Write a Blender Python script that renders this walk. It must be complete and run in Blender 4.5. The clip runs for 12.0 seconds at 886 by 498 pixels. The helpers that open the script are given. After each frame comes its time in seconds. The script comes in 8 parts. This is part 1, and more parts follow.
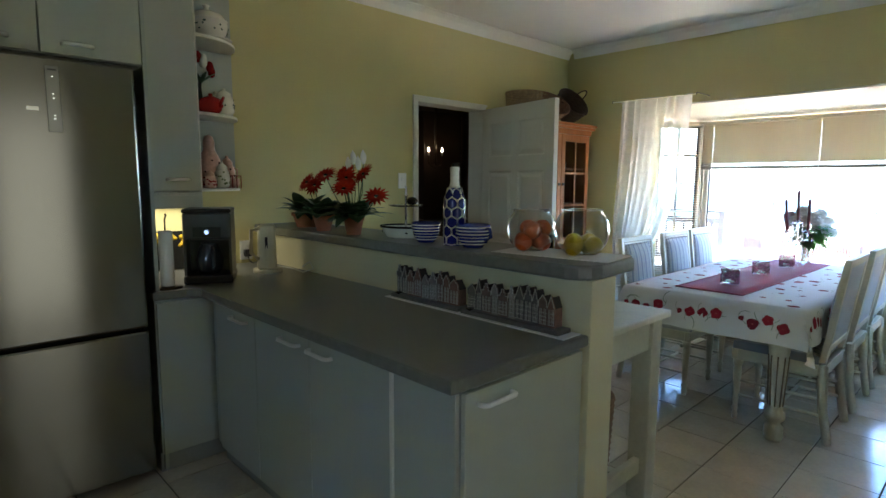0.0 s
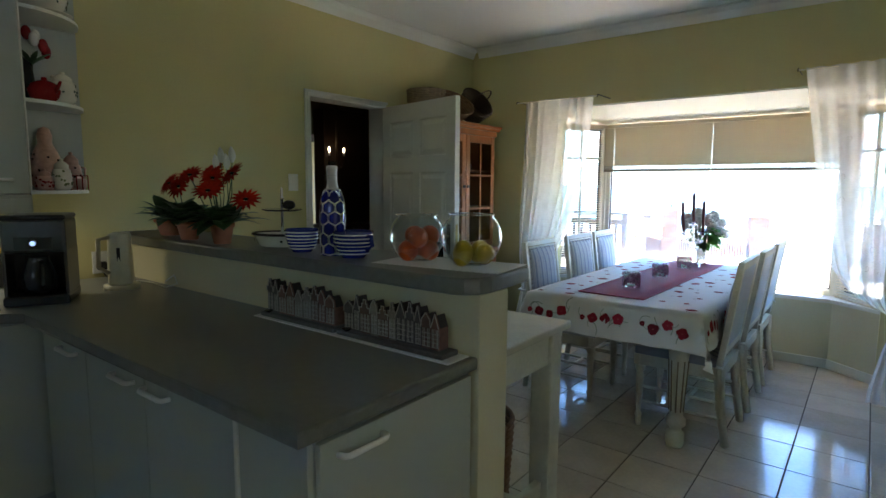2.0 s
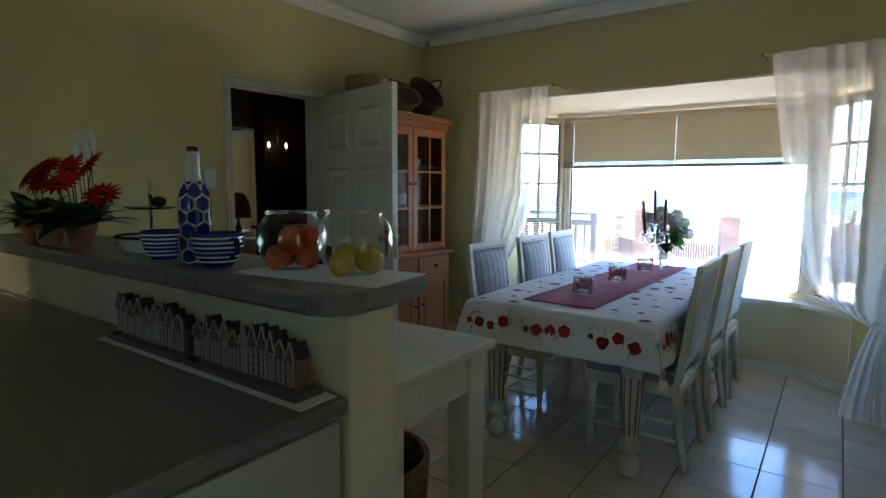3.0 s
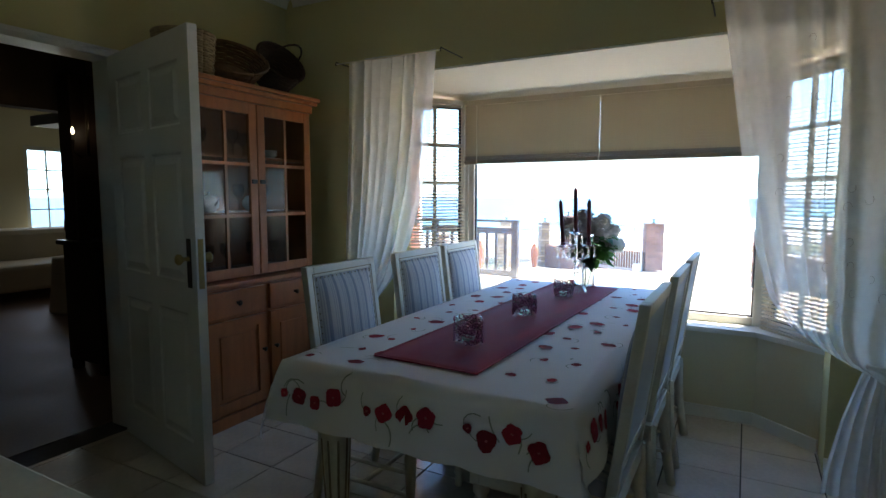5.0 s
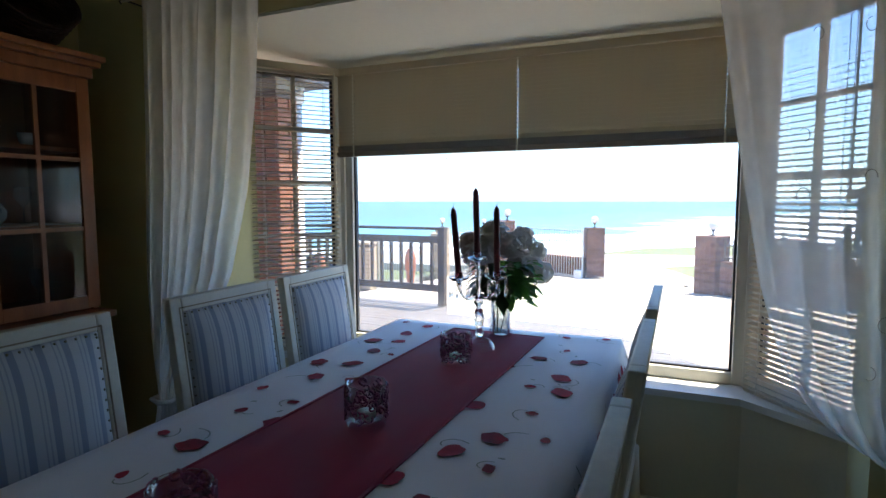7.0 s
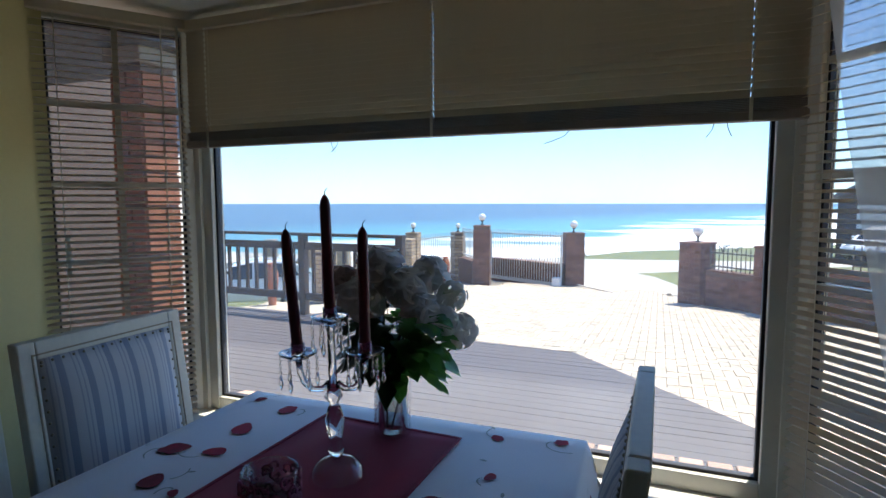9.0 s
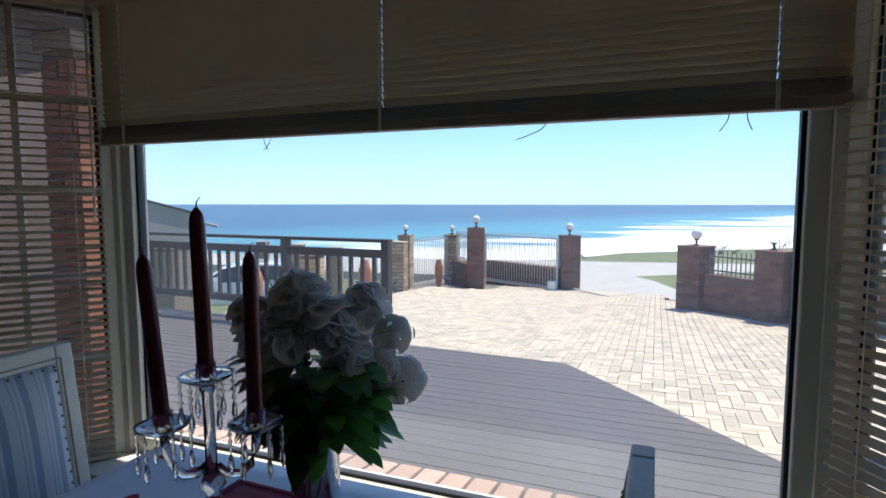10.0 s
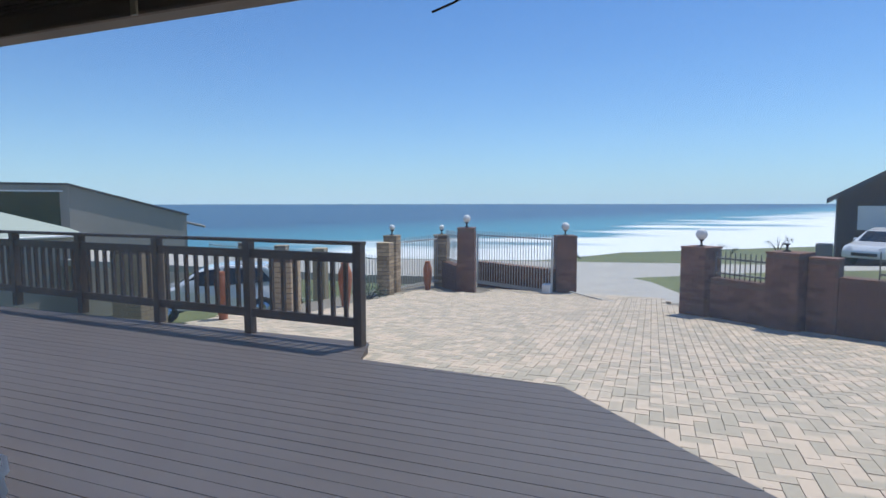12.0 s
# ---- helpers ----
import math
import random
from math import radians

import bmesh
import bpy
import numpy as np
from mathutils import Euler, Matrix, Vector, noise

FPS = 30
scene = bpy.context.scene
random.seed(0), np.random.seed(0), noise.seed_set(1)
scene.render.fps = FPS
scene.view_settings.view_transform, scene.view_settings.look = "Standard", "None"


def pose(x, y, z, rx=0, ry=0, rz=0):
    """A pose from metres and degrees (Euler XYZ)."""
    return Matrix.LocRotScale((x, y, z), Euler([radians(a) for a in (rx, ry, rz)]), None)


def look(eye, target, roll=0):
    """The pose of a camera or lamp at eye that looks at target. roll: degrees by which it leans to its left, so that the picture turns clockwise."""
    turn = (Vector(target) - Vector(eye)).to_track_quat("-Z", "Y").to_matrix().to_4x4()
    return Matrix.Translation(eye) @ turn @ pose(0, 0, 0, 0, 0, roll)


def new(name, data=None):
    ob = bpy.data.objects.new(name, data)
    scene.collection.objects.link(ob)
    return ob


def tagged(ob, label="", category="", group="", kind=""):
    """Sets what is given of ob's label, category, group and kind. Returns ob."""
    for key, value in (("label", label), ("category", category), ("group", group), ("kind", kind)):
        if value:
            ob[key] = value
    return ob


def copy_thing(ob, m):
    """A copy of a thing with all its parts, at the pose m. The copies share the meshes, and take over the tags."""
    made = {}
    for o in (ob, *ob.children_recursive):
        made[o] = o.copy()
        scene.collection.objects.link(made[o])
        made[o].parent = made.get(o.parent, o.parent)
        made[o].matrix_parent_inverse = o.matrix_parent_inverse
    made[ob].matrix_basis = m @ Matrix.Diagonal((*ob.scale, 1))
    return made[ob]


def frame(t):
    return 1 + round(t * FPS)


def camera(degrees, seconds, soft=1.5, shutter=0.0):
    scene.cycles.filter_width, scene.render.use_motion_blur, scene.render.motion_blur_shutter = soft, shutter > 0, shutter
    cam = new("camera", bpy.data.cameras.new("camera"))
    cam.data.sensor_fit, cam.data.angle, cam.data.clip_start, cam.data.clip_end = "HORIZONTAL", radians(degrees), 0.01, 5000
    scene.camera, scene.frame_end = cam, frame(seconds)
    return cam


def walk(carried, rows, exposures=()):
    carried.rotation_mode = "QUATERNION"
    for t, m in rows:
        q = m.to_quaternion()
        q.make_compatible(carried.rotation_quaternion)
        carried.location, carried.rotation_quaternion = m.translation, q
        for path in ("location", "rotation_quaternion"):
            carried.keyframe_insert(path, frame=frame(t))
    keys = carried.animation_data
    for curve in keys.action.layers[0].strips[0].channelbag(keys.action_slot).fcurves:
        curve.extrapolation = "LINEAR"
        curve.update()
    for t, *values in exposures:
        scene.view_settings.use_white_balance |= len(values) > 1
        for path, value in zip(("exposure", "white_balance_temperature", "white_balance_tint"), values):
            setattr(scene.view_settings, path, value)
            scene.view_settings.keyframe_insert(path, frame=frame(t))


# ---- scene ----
cam = camera(77.5, 12.0)
PATH = [
    (0, (3.368, 0.691, 1.414), (1.935, 2.065, 1.172), 0.3),
    (0.5, (3.36, 0.696, 1.419), (1.983, 2.126, 1.178), 0.7),
    (1, (3.337, 0.745, 1.415), (2.009, 2.221, 1.178), 0.6),
    (1.5, (3.305, 0.834, 1.421), (2.038, 2.363, 1.185), 0.6),
    (2, (3.289, 0.984, 1.408), (2.072, 2.555, 1.178), 0.4),
    (2.5, (3.292, 1.204, 1.397), (2.109, 2.8, 1.164), 0.3),
    (3, (3.274, 1.452, 1.377), (2.117, 3.068, 1.152), 0.3),
    (4.8, (3.04, 2.527, 1.306), (2.055, 4.256, 1.11), -0.0),
    (5, (3.009, 2.598, 1.316), (2.052, 4.344, 1.124), 0.1),
    (5.5, (2.958, 2.892, 1.316), (2.066, 4.671, 1.118), 0.4),
    (6, (2.907, 3.209, 1.301), (2.06, 5.011, 1.118), -0.1),
    (6.5, (2.875, 3.492, 1.296), (2.061, 5.31, 1.117), -0.2),
    (7, (2.851, 3.767, 1.323), (2.066, 5.598, 1.144), -0.1),
    (7.2, (2.836, 3.873, 1.319), (2.079, 5.715, 1.14), -0.4),
    (8.8, (2.825, 4.618, 1.348), (2.081, 6.466, 1.174), -0.3),
    (9, (2.806, 4.686, 1.348), (2.076, 6.54, 1.178), -0.1),
    (9.5, (2.822, 4.86, 1.361), (2.1, 6.718, 1.196), -0.5),
    (10, (2.799, 5.018, 1.369), (2.077, 6.875, 1.202), 0.0),
    (10.5, (2.745, 5.203, 1.366), (2.028, 7.059, 1.197), -0.1),
    (11, (2.724, 5.408, 1.352), (2.014, 7.265, 1.184), -0.0),
    (11.5, (2.708, 5.622, 1.355), (2.000, 7.48, 1.188), -0.1),
    (12, (2.682, 5.791, 1.344), (1.976, 7.649, 1.176), -0.1),
]
walk(cam, [(t, look(eye, target, roll)) for t, eye, target, roll in PATH],
     exposures=((0.0, 4.54, 7050, 10), (3.0, 3.66, 7000, 10), (5.0, 2.85, 7000, 10), (7.0, 2.0, 6900, 11), (9.0, 1.08, 6650, 10), (10.5, 0.50, 6600, 10), (12.0, 0.0, 6350, 10)))

# ---- world, sun and large lights ----
SUN_AZIMUTH, SUN_HEIGHT = 28.0, 66.0

world = bpy.data.worlds.new("sky")
scene.world = world
world.use_nodes = True
sky = world.node_tree.nodes.new("ShaderNodeTexSky")
sky.sky_type = "NISHITA"
sky.sun_disc = False
sky.sun_elevation, sky.sun_rotation = radians(SUN_HEIGHT), radians(SUN_AZIMUTH)
sky.air_density, sky.dust_density, sky.ozone_density = 1.0, 0.05, 1.3
background = world.node_tree.nodes["Background"]
background.inputs["Strength"].default_value = 0.1
clear = world.node_tree.nodes.new("ShaderNodeMix")     # clean sea air: less red, more blue
clear.data_type, clear.blend_type = "RGBA", "MULTIPLY"
clear.inputs["Factor"].default_value = 1.0
clear.inputs["B"].default_value = (0.665, 0.98, 1.37, 1)
world.node_tree.links.new(sky.outputs[0], clear.inputs["A"])
# pale sea haze that thickens towards the horizon
sky_at, sky_parts = world.node_tree.nodes.new("ShaderNodeTexCoord"), world.node_tree.nodes.new("ShaderNodeSeparateXYZ")
world.node_tree.links.new(sky_at.outputs["Generated"], sky_parts.inputs[0])
low, thick, share = (world.node_tree.nodes.new("ShaderNodeMath") for _ in range(3))
low.operation, thick.operation, share.operation = "SUBTRACT", "POWER", "MULTIPLY"
low.use_clamp = True
low.inputs[0].default_value, thick.inputs[1].default_value, share.inputs[1].default_value = 1.0, 9.0, 0.85
world.node_tree.links.new(sky_parts.outputs["Z"], low.inputs[1])
world.node_tree.links.new(low.outputs[0], thick.inputs[0])
world.node_tree.links.new(thick.outputs[0], share.inputs[0])
haze = world.node_tree.nodes.new("ShaderNodeMix")
haze.data_type = "RGBA"
haze.inputs["B"].default_value = (5.0, 7.1, 9.2, 1)
world.node_tree.links.new(share.outputs[0], haze.inputs["Factor"])
world.node_tree.links.new(clear.outputs["Result"], haze.inputs["A"])
world.node_tree.links.new(haze.outputs["Result"], background.inputs["Color"])

sun = new("sun", bpy.data.lights.new("sun", "SUN"))
sun.data.energy, sun.data.angle, sun.data.color = 4.2, radians(0.53), (1.0, 0.96, 0.9)
sun_way = Vector((math.sin(radians(SUN_AZIMUTH)) * math.cos(radians(SUN_HEIGHT)),
                  math.cos(radians(SUN_AZIMUTH)) * math.cos(radians(SUN_HEIGHT)), math.sin(radians(SUN_HEIGHT))))
sun.matrix_world = look(sun_way * 30, (0, 0, 0))


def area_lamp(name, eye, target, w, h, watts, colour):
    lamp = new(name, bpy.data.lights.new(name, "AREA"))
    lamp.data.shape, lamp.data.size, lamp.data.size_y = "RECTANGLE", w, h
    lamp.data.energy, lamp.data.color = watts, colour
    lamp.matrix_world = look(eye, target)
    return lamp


# added lamp in the unseen side opening, in place of daylight mirrored in the fridge
area_lamp("side_opening_lamp", (4.62, 1.55, 1.08), (0.0, 1.55, 1.08), 0.62, 2.0, 0.19, (0.95, 1.0, 0.93))
# unseen fill lamp behind the camera, added to brighten the cabinet fronts
area_lamp("kitchen_fill_light", (3.1, -1.66, 1.65), (3.1, 4.0, 1.65), 0.7, 0.55, 0.08, (1.0, 0.97, 0.88))
# striplight under the wall cabinet
area_lamp("cabinet_striplight", (0.12, 1.70, 1.262), (0.12, 1.70, 0.0), 0.05, 0.42, 0.075, (1.0, 0.98, 0.86))
# daylight in the sitting room window
area_lamp("sitting_window_light", (-6.03, 7.0, 1.28), (0.0, 6.4, 0.6), 0.5, 1.3, 0.9, (0.95, 0.98, 1.0))


# ---- materials ----
def shader(name, colour, rough=0.5, metal=0.0, vary=0.12, scale=6.0, fine=60.0, bump=0.0, other=None, mix=0.0, coat=0.0, spec=None,
           stretch=(1, 1, 1), per_object=0.0, per_island=0.0, bump_scale=None):
    """A node material: base colour varied at two scales, roughness varied with it, and fine relief."""
    m = bpy.data.materials.new(name)
    m.use_nodes = True
    n, l = m.node_tree.nodes, m.node_tree.links
    p = n["Principled BSDF"]
    p.inputs["Metallic"].default_value = metal
    p.inputs["Coat Weight"].default_value = coat
    if spec is not None:
        p.inputs["Specular IOR Level"].default_value = spec
    where = n.new("ShaderNodeTexCoord")
    shape = n.new("ShaderNodeMapping")
    shape.inputs["Scale"].default_value = stretch
    l.new(where.outputs["Object"], shape.inputs[0])
    broad, grain = n.new("ShaderNodeTexNoise"), n.new("ShaderNodeTexNoise")
    for tex, s, d in ((broad, scale, 3.0), (grain, fine, 2.0)):
        tex.inputs["Scale"].default_value = s
        tex.inputs["Detail"].default_value = d
        l.new(shape.outputs[0], tex.inputs["Vector"])
    both = n.new("ShaderNodeMath")
    both.operation = "MULTIPLY_ADD"
    both.inputs[1].default_value = 0.65
    half = n.new("ShaderNodeMath")
    half.operation = "MULTIPLY"
    half.inputs[1].default_value = 0.35
    l.new(grain.outputs[0], half.inputs[0])
    l.new(broad.outputs[0], both.inputs[0])
    l.new(half.outputs[0], both.inputs[2])
    value = both.outputs[0]
    if per_object or per_island:
        source = n.new("ShaderNodeObjectInfo") if per_object else n.new("ShaderNodeNewGeometry")
        rand = source.outputs["Random"] if per_object else source.outputs["Random Per Island"]
        add = n.new("ShaderNodeMath")
        add.operation = "MULTIPLY_ADD"
        add.inputs[1].default_value = per_object or per_island
        l.new(rand, add.inputs[0])
        l.new(value, add.inputs[2])
        off = n.new("ShaderNodeMath")
        off.operation = "SUBTRACT"
        off.inputs[1].default_value = (per_object or per_island) / 2
        l.new(add.outputs[0], off.inputs[0])
        value = off.outputs[0]
    ramp = n.new("ShaderNodeValToRGB")
    a, b = ramp.color_ramp.elements
    a.position, b.position = 0.28, 0.72
    dark = [c * (1 - vary) for c in colour]
    light = [min(1.0, c * (1 + vary)) for c in colour]
    if other:
        light = [c * (1 - mix) + o * mix for c, o in zip(light, other)]
    a.color, b.color = (*dark, 1), (*light, 1)
    l.new(value, ramp.inputs[0])
    l.new(ramp.outputs[0], p.inputs["Base Color"])
    wear = n.new("ShaderNodeMapRange")
    wear.inputs["To Min"].default_value, wear.inputs["To Max"].default_value = rough * 0.82, min(1.0, rough * 1.18)
    l.new(broad.outputs[0], wear.inputs["Value"])
    l.new(wear.outputs[0], p.inputs["Roughness"])
    if bump:
        relief = n.new("ShaderNodeBump")
        relief.inputs["Strength"].default_value = min(1.0, bump)
        relief.inputs["Distance"].default_value = 0.004
        l.new(grain.outputs[0], relief.inputs["Height"])
        l.new(relief.outputs[0], p.inputs["Normal"])
    return m


def clear_glass(name, tint=(1, 1, 1), gloss=1.0):
    """A thin pane: what lies behind, and a mirror image that grows with Fresnel."""
    m = bpy.data.materials.new(name)
    m.use_nodes = True
    n, l = m.node_tree.nodes, m.node_tree.links
    n.remove(n["Principled BSDF"])
    see, shine, mixed, fresnel = (n.new("ShaderNodeBsdfTransparent"), n.new("ShaderNodeBsdfGlossy"), n.new("ShaderNodeMixShader"),
                                  n.new("ShaderNodeLayerWeight"))
    see.inputs[0].default_value = (*tint, 1)
    shine.inputs["Roughness"].default_value = 0.01
    steep, scale = n.new("ShaderNodeMath"), n.new("ShaderNodeMath")
    steep.operation, scale.operation = "POWER", "MULTIPLY_ADD"
    fresnel.inputs["Blend"].default_value = 0.5
    steep.inputs[1].default_value = 3.0
    scale.inputs[1].default_value, scale.inputs[2].default_value = 0.55 * gloss, 0.035 * gloss
    scale.use_clamp = True
    l.new(fresnel.outputs["Facing"], steep.inputs[0])
    l.new(steep.outputs[0], scale.inputs[0])
    l.new(scale.outputs[0], mixed.inputs[0])
    l.new(see.outputs[0], mixed.inputs[1])
    l.new(shine.outputs[0], mixed.inputs[2])
    l.new(mixed.outputs[0], n["Material Output"].inputs["Surface"])
    return m


def sheer_cloth(name, colour, see):
    """Voile: partly open weave, partly a cloth that lets light through."""
    m = bpy.data.materials.new(name)
    m.use_nodes = True
    n, l = m.node_tree.nodes, m.node_tree.links
    n.remove(n["Principled BSDF"])
    weave, where = n.new("ShaderNodeTexNoise"), n.new("ShaderNodeTexCoord")
    weave.inputs["Scale"].default_value, weave.inputs["Detail"].default_value = 26.0, 3.0
    l.new(where.outputs["Object"], weave.inputs["Vector"])
    span = n.new("ShaderNodeMapRange")
    span.inputs["To Min"].default_value, span.inputs["To Max"].default_value = 1 - see - 0.07, 1 - see + 0.07
    l.new(weave.outputs[0], span.inputs["Value"])
    open_, lit, thru, cloth, mixed = (n.new("ShaderNodeBsdfTransparent"), n.new("ShaderNodeBsdfDiffuse"), n.new("ShaderNodeBsdfTranslucent"),
                                      n.new("ShaderNodeMixShader"), n.new("ShaderNodeMixShader"))
    lit.inputs[0].default_value = thru.inputs[0].default_value = (*colour, 1)
    cloth.inputs[0].default_value = 0.68
    l.new(lit.outputs[0], cloth.inputs[1])
    l.new(thru.outputs[0], cloth.inputs[2])
    l.new(span.outputs[0], mixed.inputs[0])
    l.new(open_.outputs[0], mixed.inputs[1])
    l.new(cloth.outputs[0], mixed.inputs[2])
    l.new(mixed.outputs[0], n["Material Output"].inputs["Surface"])
    return m


def striped(name, ground, stripe, thin, pitch, axis="X"):
    """Woven cloth with broad and narrow stripes across one axis of the object."""
    m = shader(name, ground, 0.9, vary=0.06, scale=20, fine=400, bump=0.25)
    n, l = m.node_tree.nodes, m.node_tree.links
    p = n["Principled BSDF"]
    where, sep = n.new("ShaderNodeTexCoord"), n.new("ShaderNodeSeparateXYZ")
    l.new(where.outputs["Object"], sep.inputs[0])
    times, fract = n.new("ShaderNodeMath"), n.new("ShaderNodeMath")
    times.operation, fract.operation = "MULTIPLY", "FRACT"
    times.inputs[1].default_value = 1 / pitch
    l.new(sep.outputs[axis], times.inputs[0])
    l.new(times.outputs[0], fract.inputs[0])
    ramp = n.new("ShaderNodeValToRGB")
    ramp.color_ramp.interpolation = "CONSTANT"
    stops = ((0.0, ground), (0.22, stripe), (0.50, ground), (0.62, thin), (0.68, ground), (0.80, thin), (0.86, ground))
    ramp.color_ramp.elements[1].position = 0.999
    ramp.color_ramp.elements[0].color = (*ground, 1)
    ramp.color_ramp.elements[1].color = (*ground, 1)
    for at, c in stops[1:]:
        ramp.color_ramp.elements.new(at).color = (*c, 1)
    l.new(fract.outputs[0], ramp.inputs[0])
    old = p.inputs["Base Color"].links[0].from_socket
    bright = n.new("ShaderNodeMix")
    bright.data_type = "RGBA"
    bright.inputs["Factor"].default_value = 0.75
    l.new(old, bright.inputs["A"])
    l.new(ramp.outputs[0], bright.inputs["B"])
    l.new(bright.outputs["Result"], p.inputs["Base Color"])
    return m


def glowing(name, colour, strength):
    m = shader(name, colour, 0.4)
    p = m.node_tree.nodes["Principled BSDF"]
    p.inputs["Emission Color"].default_value = (*colour, 1)
    p.inputs["Emission Strength"].default_value = strength
    return m


WALL = shader("yellow_wall_paint", (0.60, 0.54, 0.265), 0.7, vary=0.05, scale=1.5, fine=90, bump=0.06)
BAY_WALL = shader("pale_yellow_wall_paint", (0.67, 0.61, 0.41), 0.7, vary=0.05, scale=1.5, fine=90, bump=0.06)
CEILING = shader("white_ceiling_paint", (0.82, 0.81, 0.755), 0.8, vary=0.03, scale=1.2, fine=50)
# white soffit: the cream tint paints in light bounced off the yellow walls
SOFFIT_TINTED = shader("wall_bounce_soffit", (0.90, 0.88, 0.76), 0.8, vary=0.03, scale=1.2, fine=50)
WHITE_TRIM = shader("white_gloss_trim", (0.74, 0.73, 0.66), 0.35, vary=0.05, scale=5)
TILE = shader("beige_glazed_tile", (0.64, 0.56, 0.46), 0.13, vary=0.14, scale=5, fine=45, other=(0.72, 0.64, 0.54), mix=0.4, per_object=0.25, spec=0.6)
GROUT = shader("dark_grout", (0.09, 0.08, 0.07), 0.9, vary=0.2)
CABINET = shader("pale_blue_grey_laminate", (0.43, 0.46, 0.415), 0.35, vary=0.03, scale=2)
CABINET_EDGE = shader("grey_laminate_edge", (0.36, 0.40, 0.39), 0.4, vary=0.05)
PLINTH = shader("grey_plinth_board", (0.28, 0.30, 0.30), 0.5, vary=0.1)
WORKTOP = shader("grey_speckled_laminate", (0.17, 0.172, 0.155), 0.32, vary=0.16, scale=40, fine=420, bump=0.05)
HANDLE = shader("white_plastic_handle", (0.8, 0.8, 0.77), 0.3, vary=0.02)
STEEL = shader("brushed_steel", (0.25, 0.245, 0.225), 0.17, metal=1.0, vary=0.07, scale=3, fine=160, stretch=(1, 1, 0.03))
grain_way = STEEL.node_tree.nodes.new("ShaderNodeTangent")
grain_way.direction_type, grain_way.axis = "RADIAL", "Z"
STEEL.node_tree.links.new(grain_way.outputs[0], STEEL.node_tree.nodes["Principled BSDF"].inputs["Tangent"])
STEEL.node_tree.nodes["Principled BSDF"].inputs["Anisotropic"].default_value = 0.75
STEEL.node_tree.nodes["Principled BSDF"].inputs["Anisotropic Rotation"].default_value = 0.25
DARK_GAP = shader("dark_rubber", (0.02, 0.02, 0.02), 0.7, vary=0.2)
DOOR_PAINT = shader("white_door_paint", (0.72, 0.71, 0.68), 0.4, vary=0.05, scale=3, fine=40)
PINE = shader("orange_varnished_pine", (0.39, 0.128, 0.040), 0.38, vary=0.25, scale=4, fine=70, stretch=(6, 6, 0.7), bump=0.08)
BRASS = shader("worn_brass", (0.45, 0.33, 0.14), 0.3, metal=1.0, vary=0.2)
DARK_IRON = shader("dark_bronze", (0.07, 0.055, 0.04), 0.4, metal=0.8, vary=0.2)
CHROME = shader("chrome", (0.75, 0.75, 0.75), 0.1, metal=1.0, vary=0.04)
PANE = clear_glass("window_glass", (0.97, 0.985, 0.98), 0.12)


def salt_glare_film(m, share):
    """Thin, patchy film of dried sea spray, scattering a little daylight as painted glare."""
    n, l = m.node_tree.nodes, m.node_tree.links
    old = n["Material Output"].inputs["Surface"].links[0].from_socket
    film, mixed, spots, span, where = (n.new("ShaderNodeBsdfTranslucent"), n.new("ShaderNodeMixShader"), n.new("ShaderNodeTexNoise"), n.new("ShaderNodeMapRange"),
                                       n.new("ShaderNodeTexCoord"))
    film.inputs[0].default_value = (0.9, 0.92, 0.92, 1)
    spots.inputs["Scale"].default_value, spots.inputs["Detail"].default_value = 2.2, 5.0
    span.inputs["From Min"].default_value, span.inputs["From Max"].default_value = 0.3, 0.7
    span.inputs["To Min"].default_value, span.inputs["To Max"].default_value = share * 0.5, share * 1.6
    l.new(where.outputs["Object"], spots.inputs["Vector"])
    l.new(spots.outputs[0], span.inputs["Value"])
    l.new(span.outputs[0], mixed.inputs[0])
    l.new(old, mixed.inputs[1])
    l.new(film.outputs[0], mixed.inputs[2])
    l.new(mixed.outputs[0], n["Material Output"].inputs["Surface"])


# strength set to veil dark shapes outside, imitating glare as well as salt
salt_glare_film(PANE, 0.05)
CABINET_GLASS = clear_glass("cabinet_glass", (0.78, 0.79, 0.78), 0.4)
VOILE = sheer_cloth("white_voile", (0.97, 0.96, 0.92), 0.40)
FRAME = shader("cream_window_frame", (0.66, 0.64, 0.55), 0.4, vary=0.04)
GASKET = shader("black_window_gasket", (0.015, 0.015, 0.018), 0.6, vary=0.1)
BLIND = shader("cream_blind_slats", (0.66, 0.58, 0.42), 0.5, vary=0.05, scale=4)
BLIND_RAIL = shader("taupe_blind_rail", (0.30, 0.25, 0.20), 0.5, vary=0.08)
CORD = shader("cream_cord", (0.82, 0.79, 0.68), 0.8, vary=0.05)
# dark colour chosen so the room beyond the door looks dim
DARK_ROOM = shader("dim_hall_brown", (0.16, 0.11, 0.08), 0.8, vary=0.1)
BRICK = shader("red_face_brick", (0.36, 0.14, 0.075), 0.85, vary=0.3, scale=9, fine=120, bump=0.5, per_object=0.5)
BRICK_MIX = shader("brown_face_brick", (0.175, 0.090, 0.064), 0.9, vary=0.3, scale=9, fine=120, bump=0.5, per_object=0.5)
BRICK_YELLOW = shader("buff_face_brick", (0.45, 0.34, 0.22), 0.9, vary=0.25, scale=9, fine=120, bump=0.5, per_object=0.6)
BRICK_SILL = shader("pale_red_sill_brick", (0.47, 0.31, 0.235), 0.9, vary=0.2, scale=9, fine=120, bump=0.5, per_object=0.5)
MORTAR = shader("grey_mortar", (0.15, 0.105, 0.082), 0.95, vary=0.2, bump=0.3)
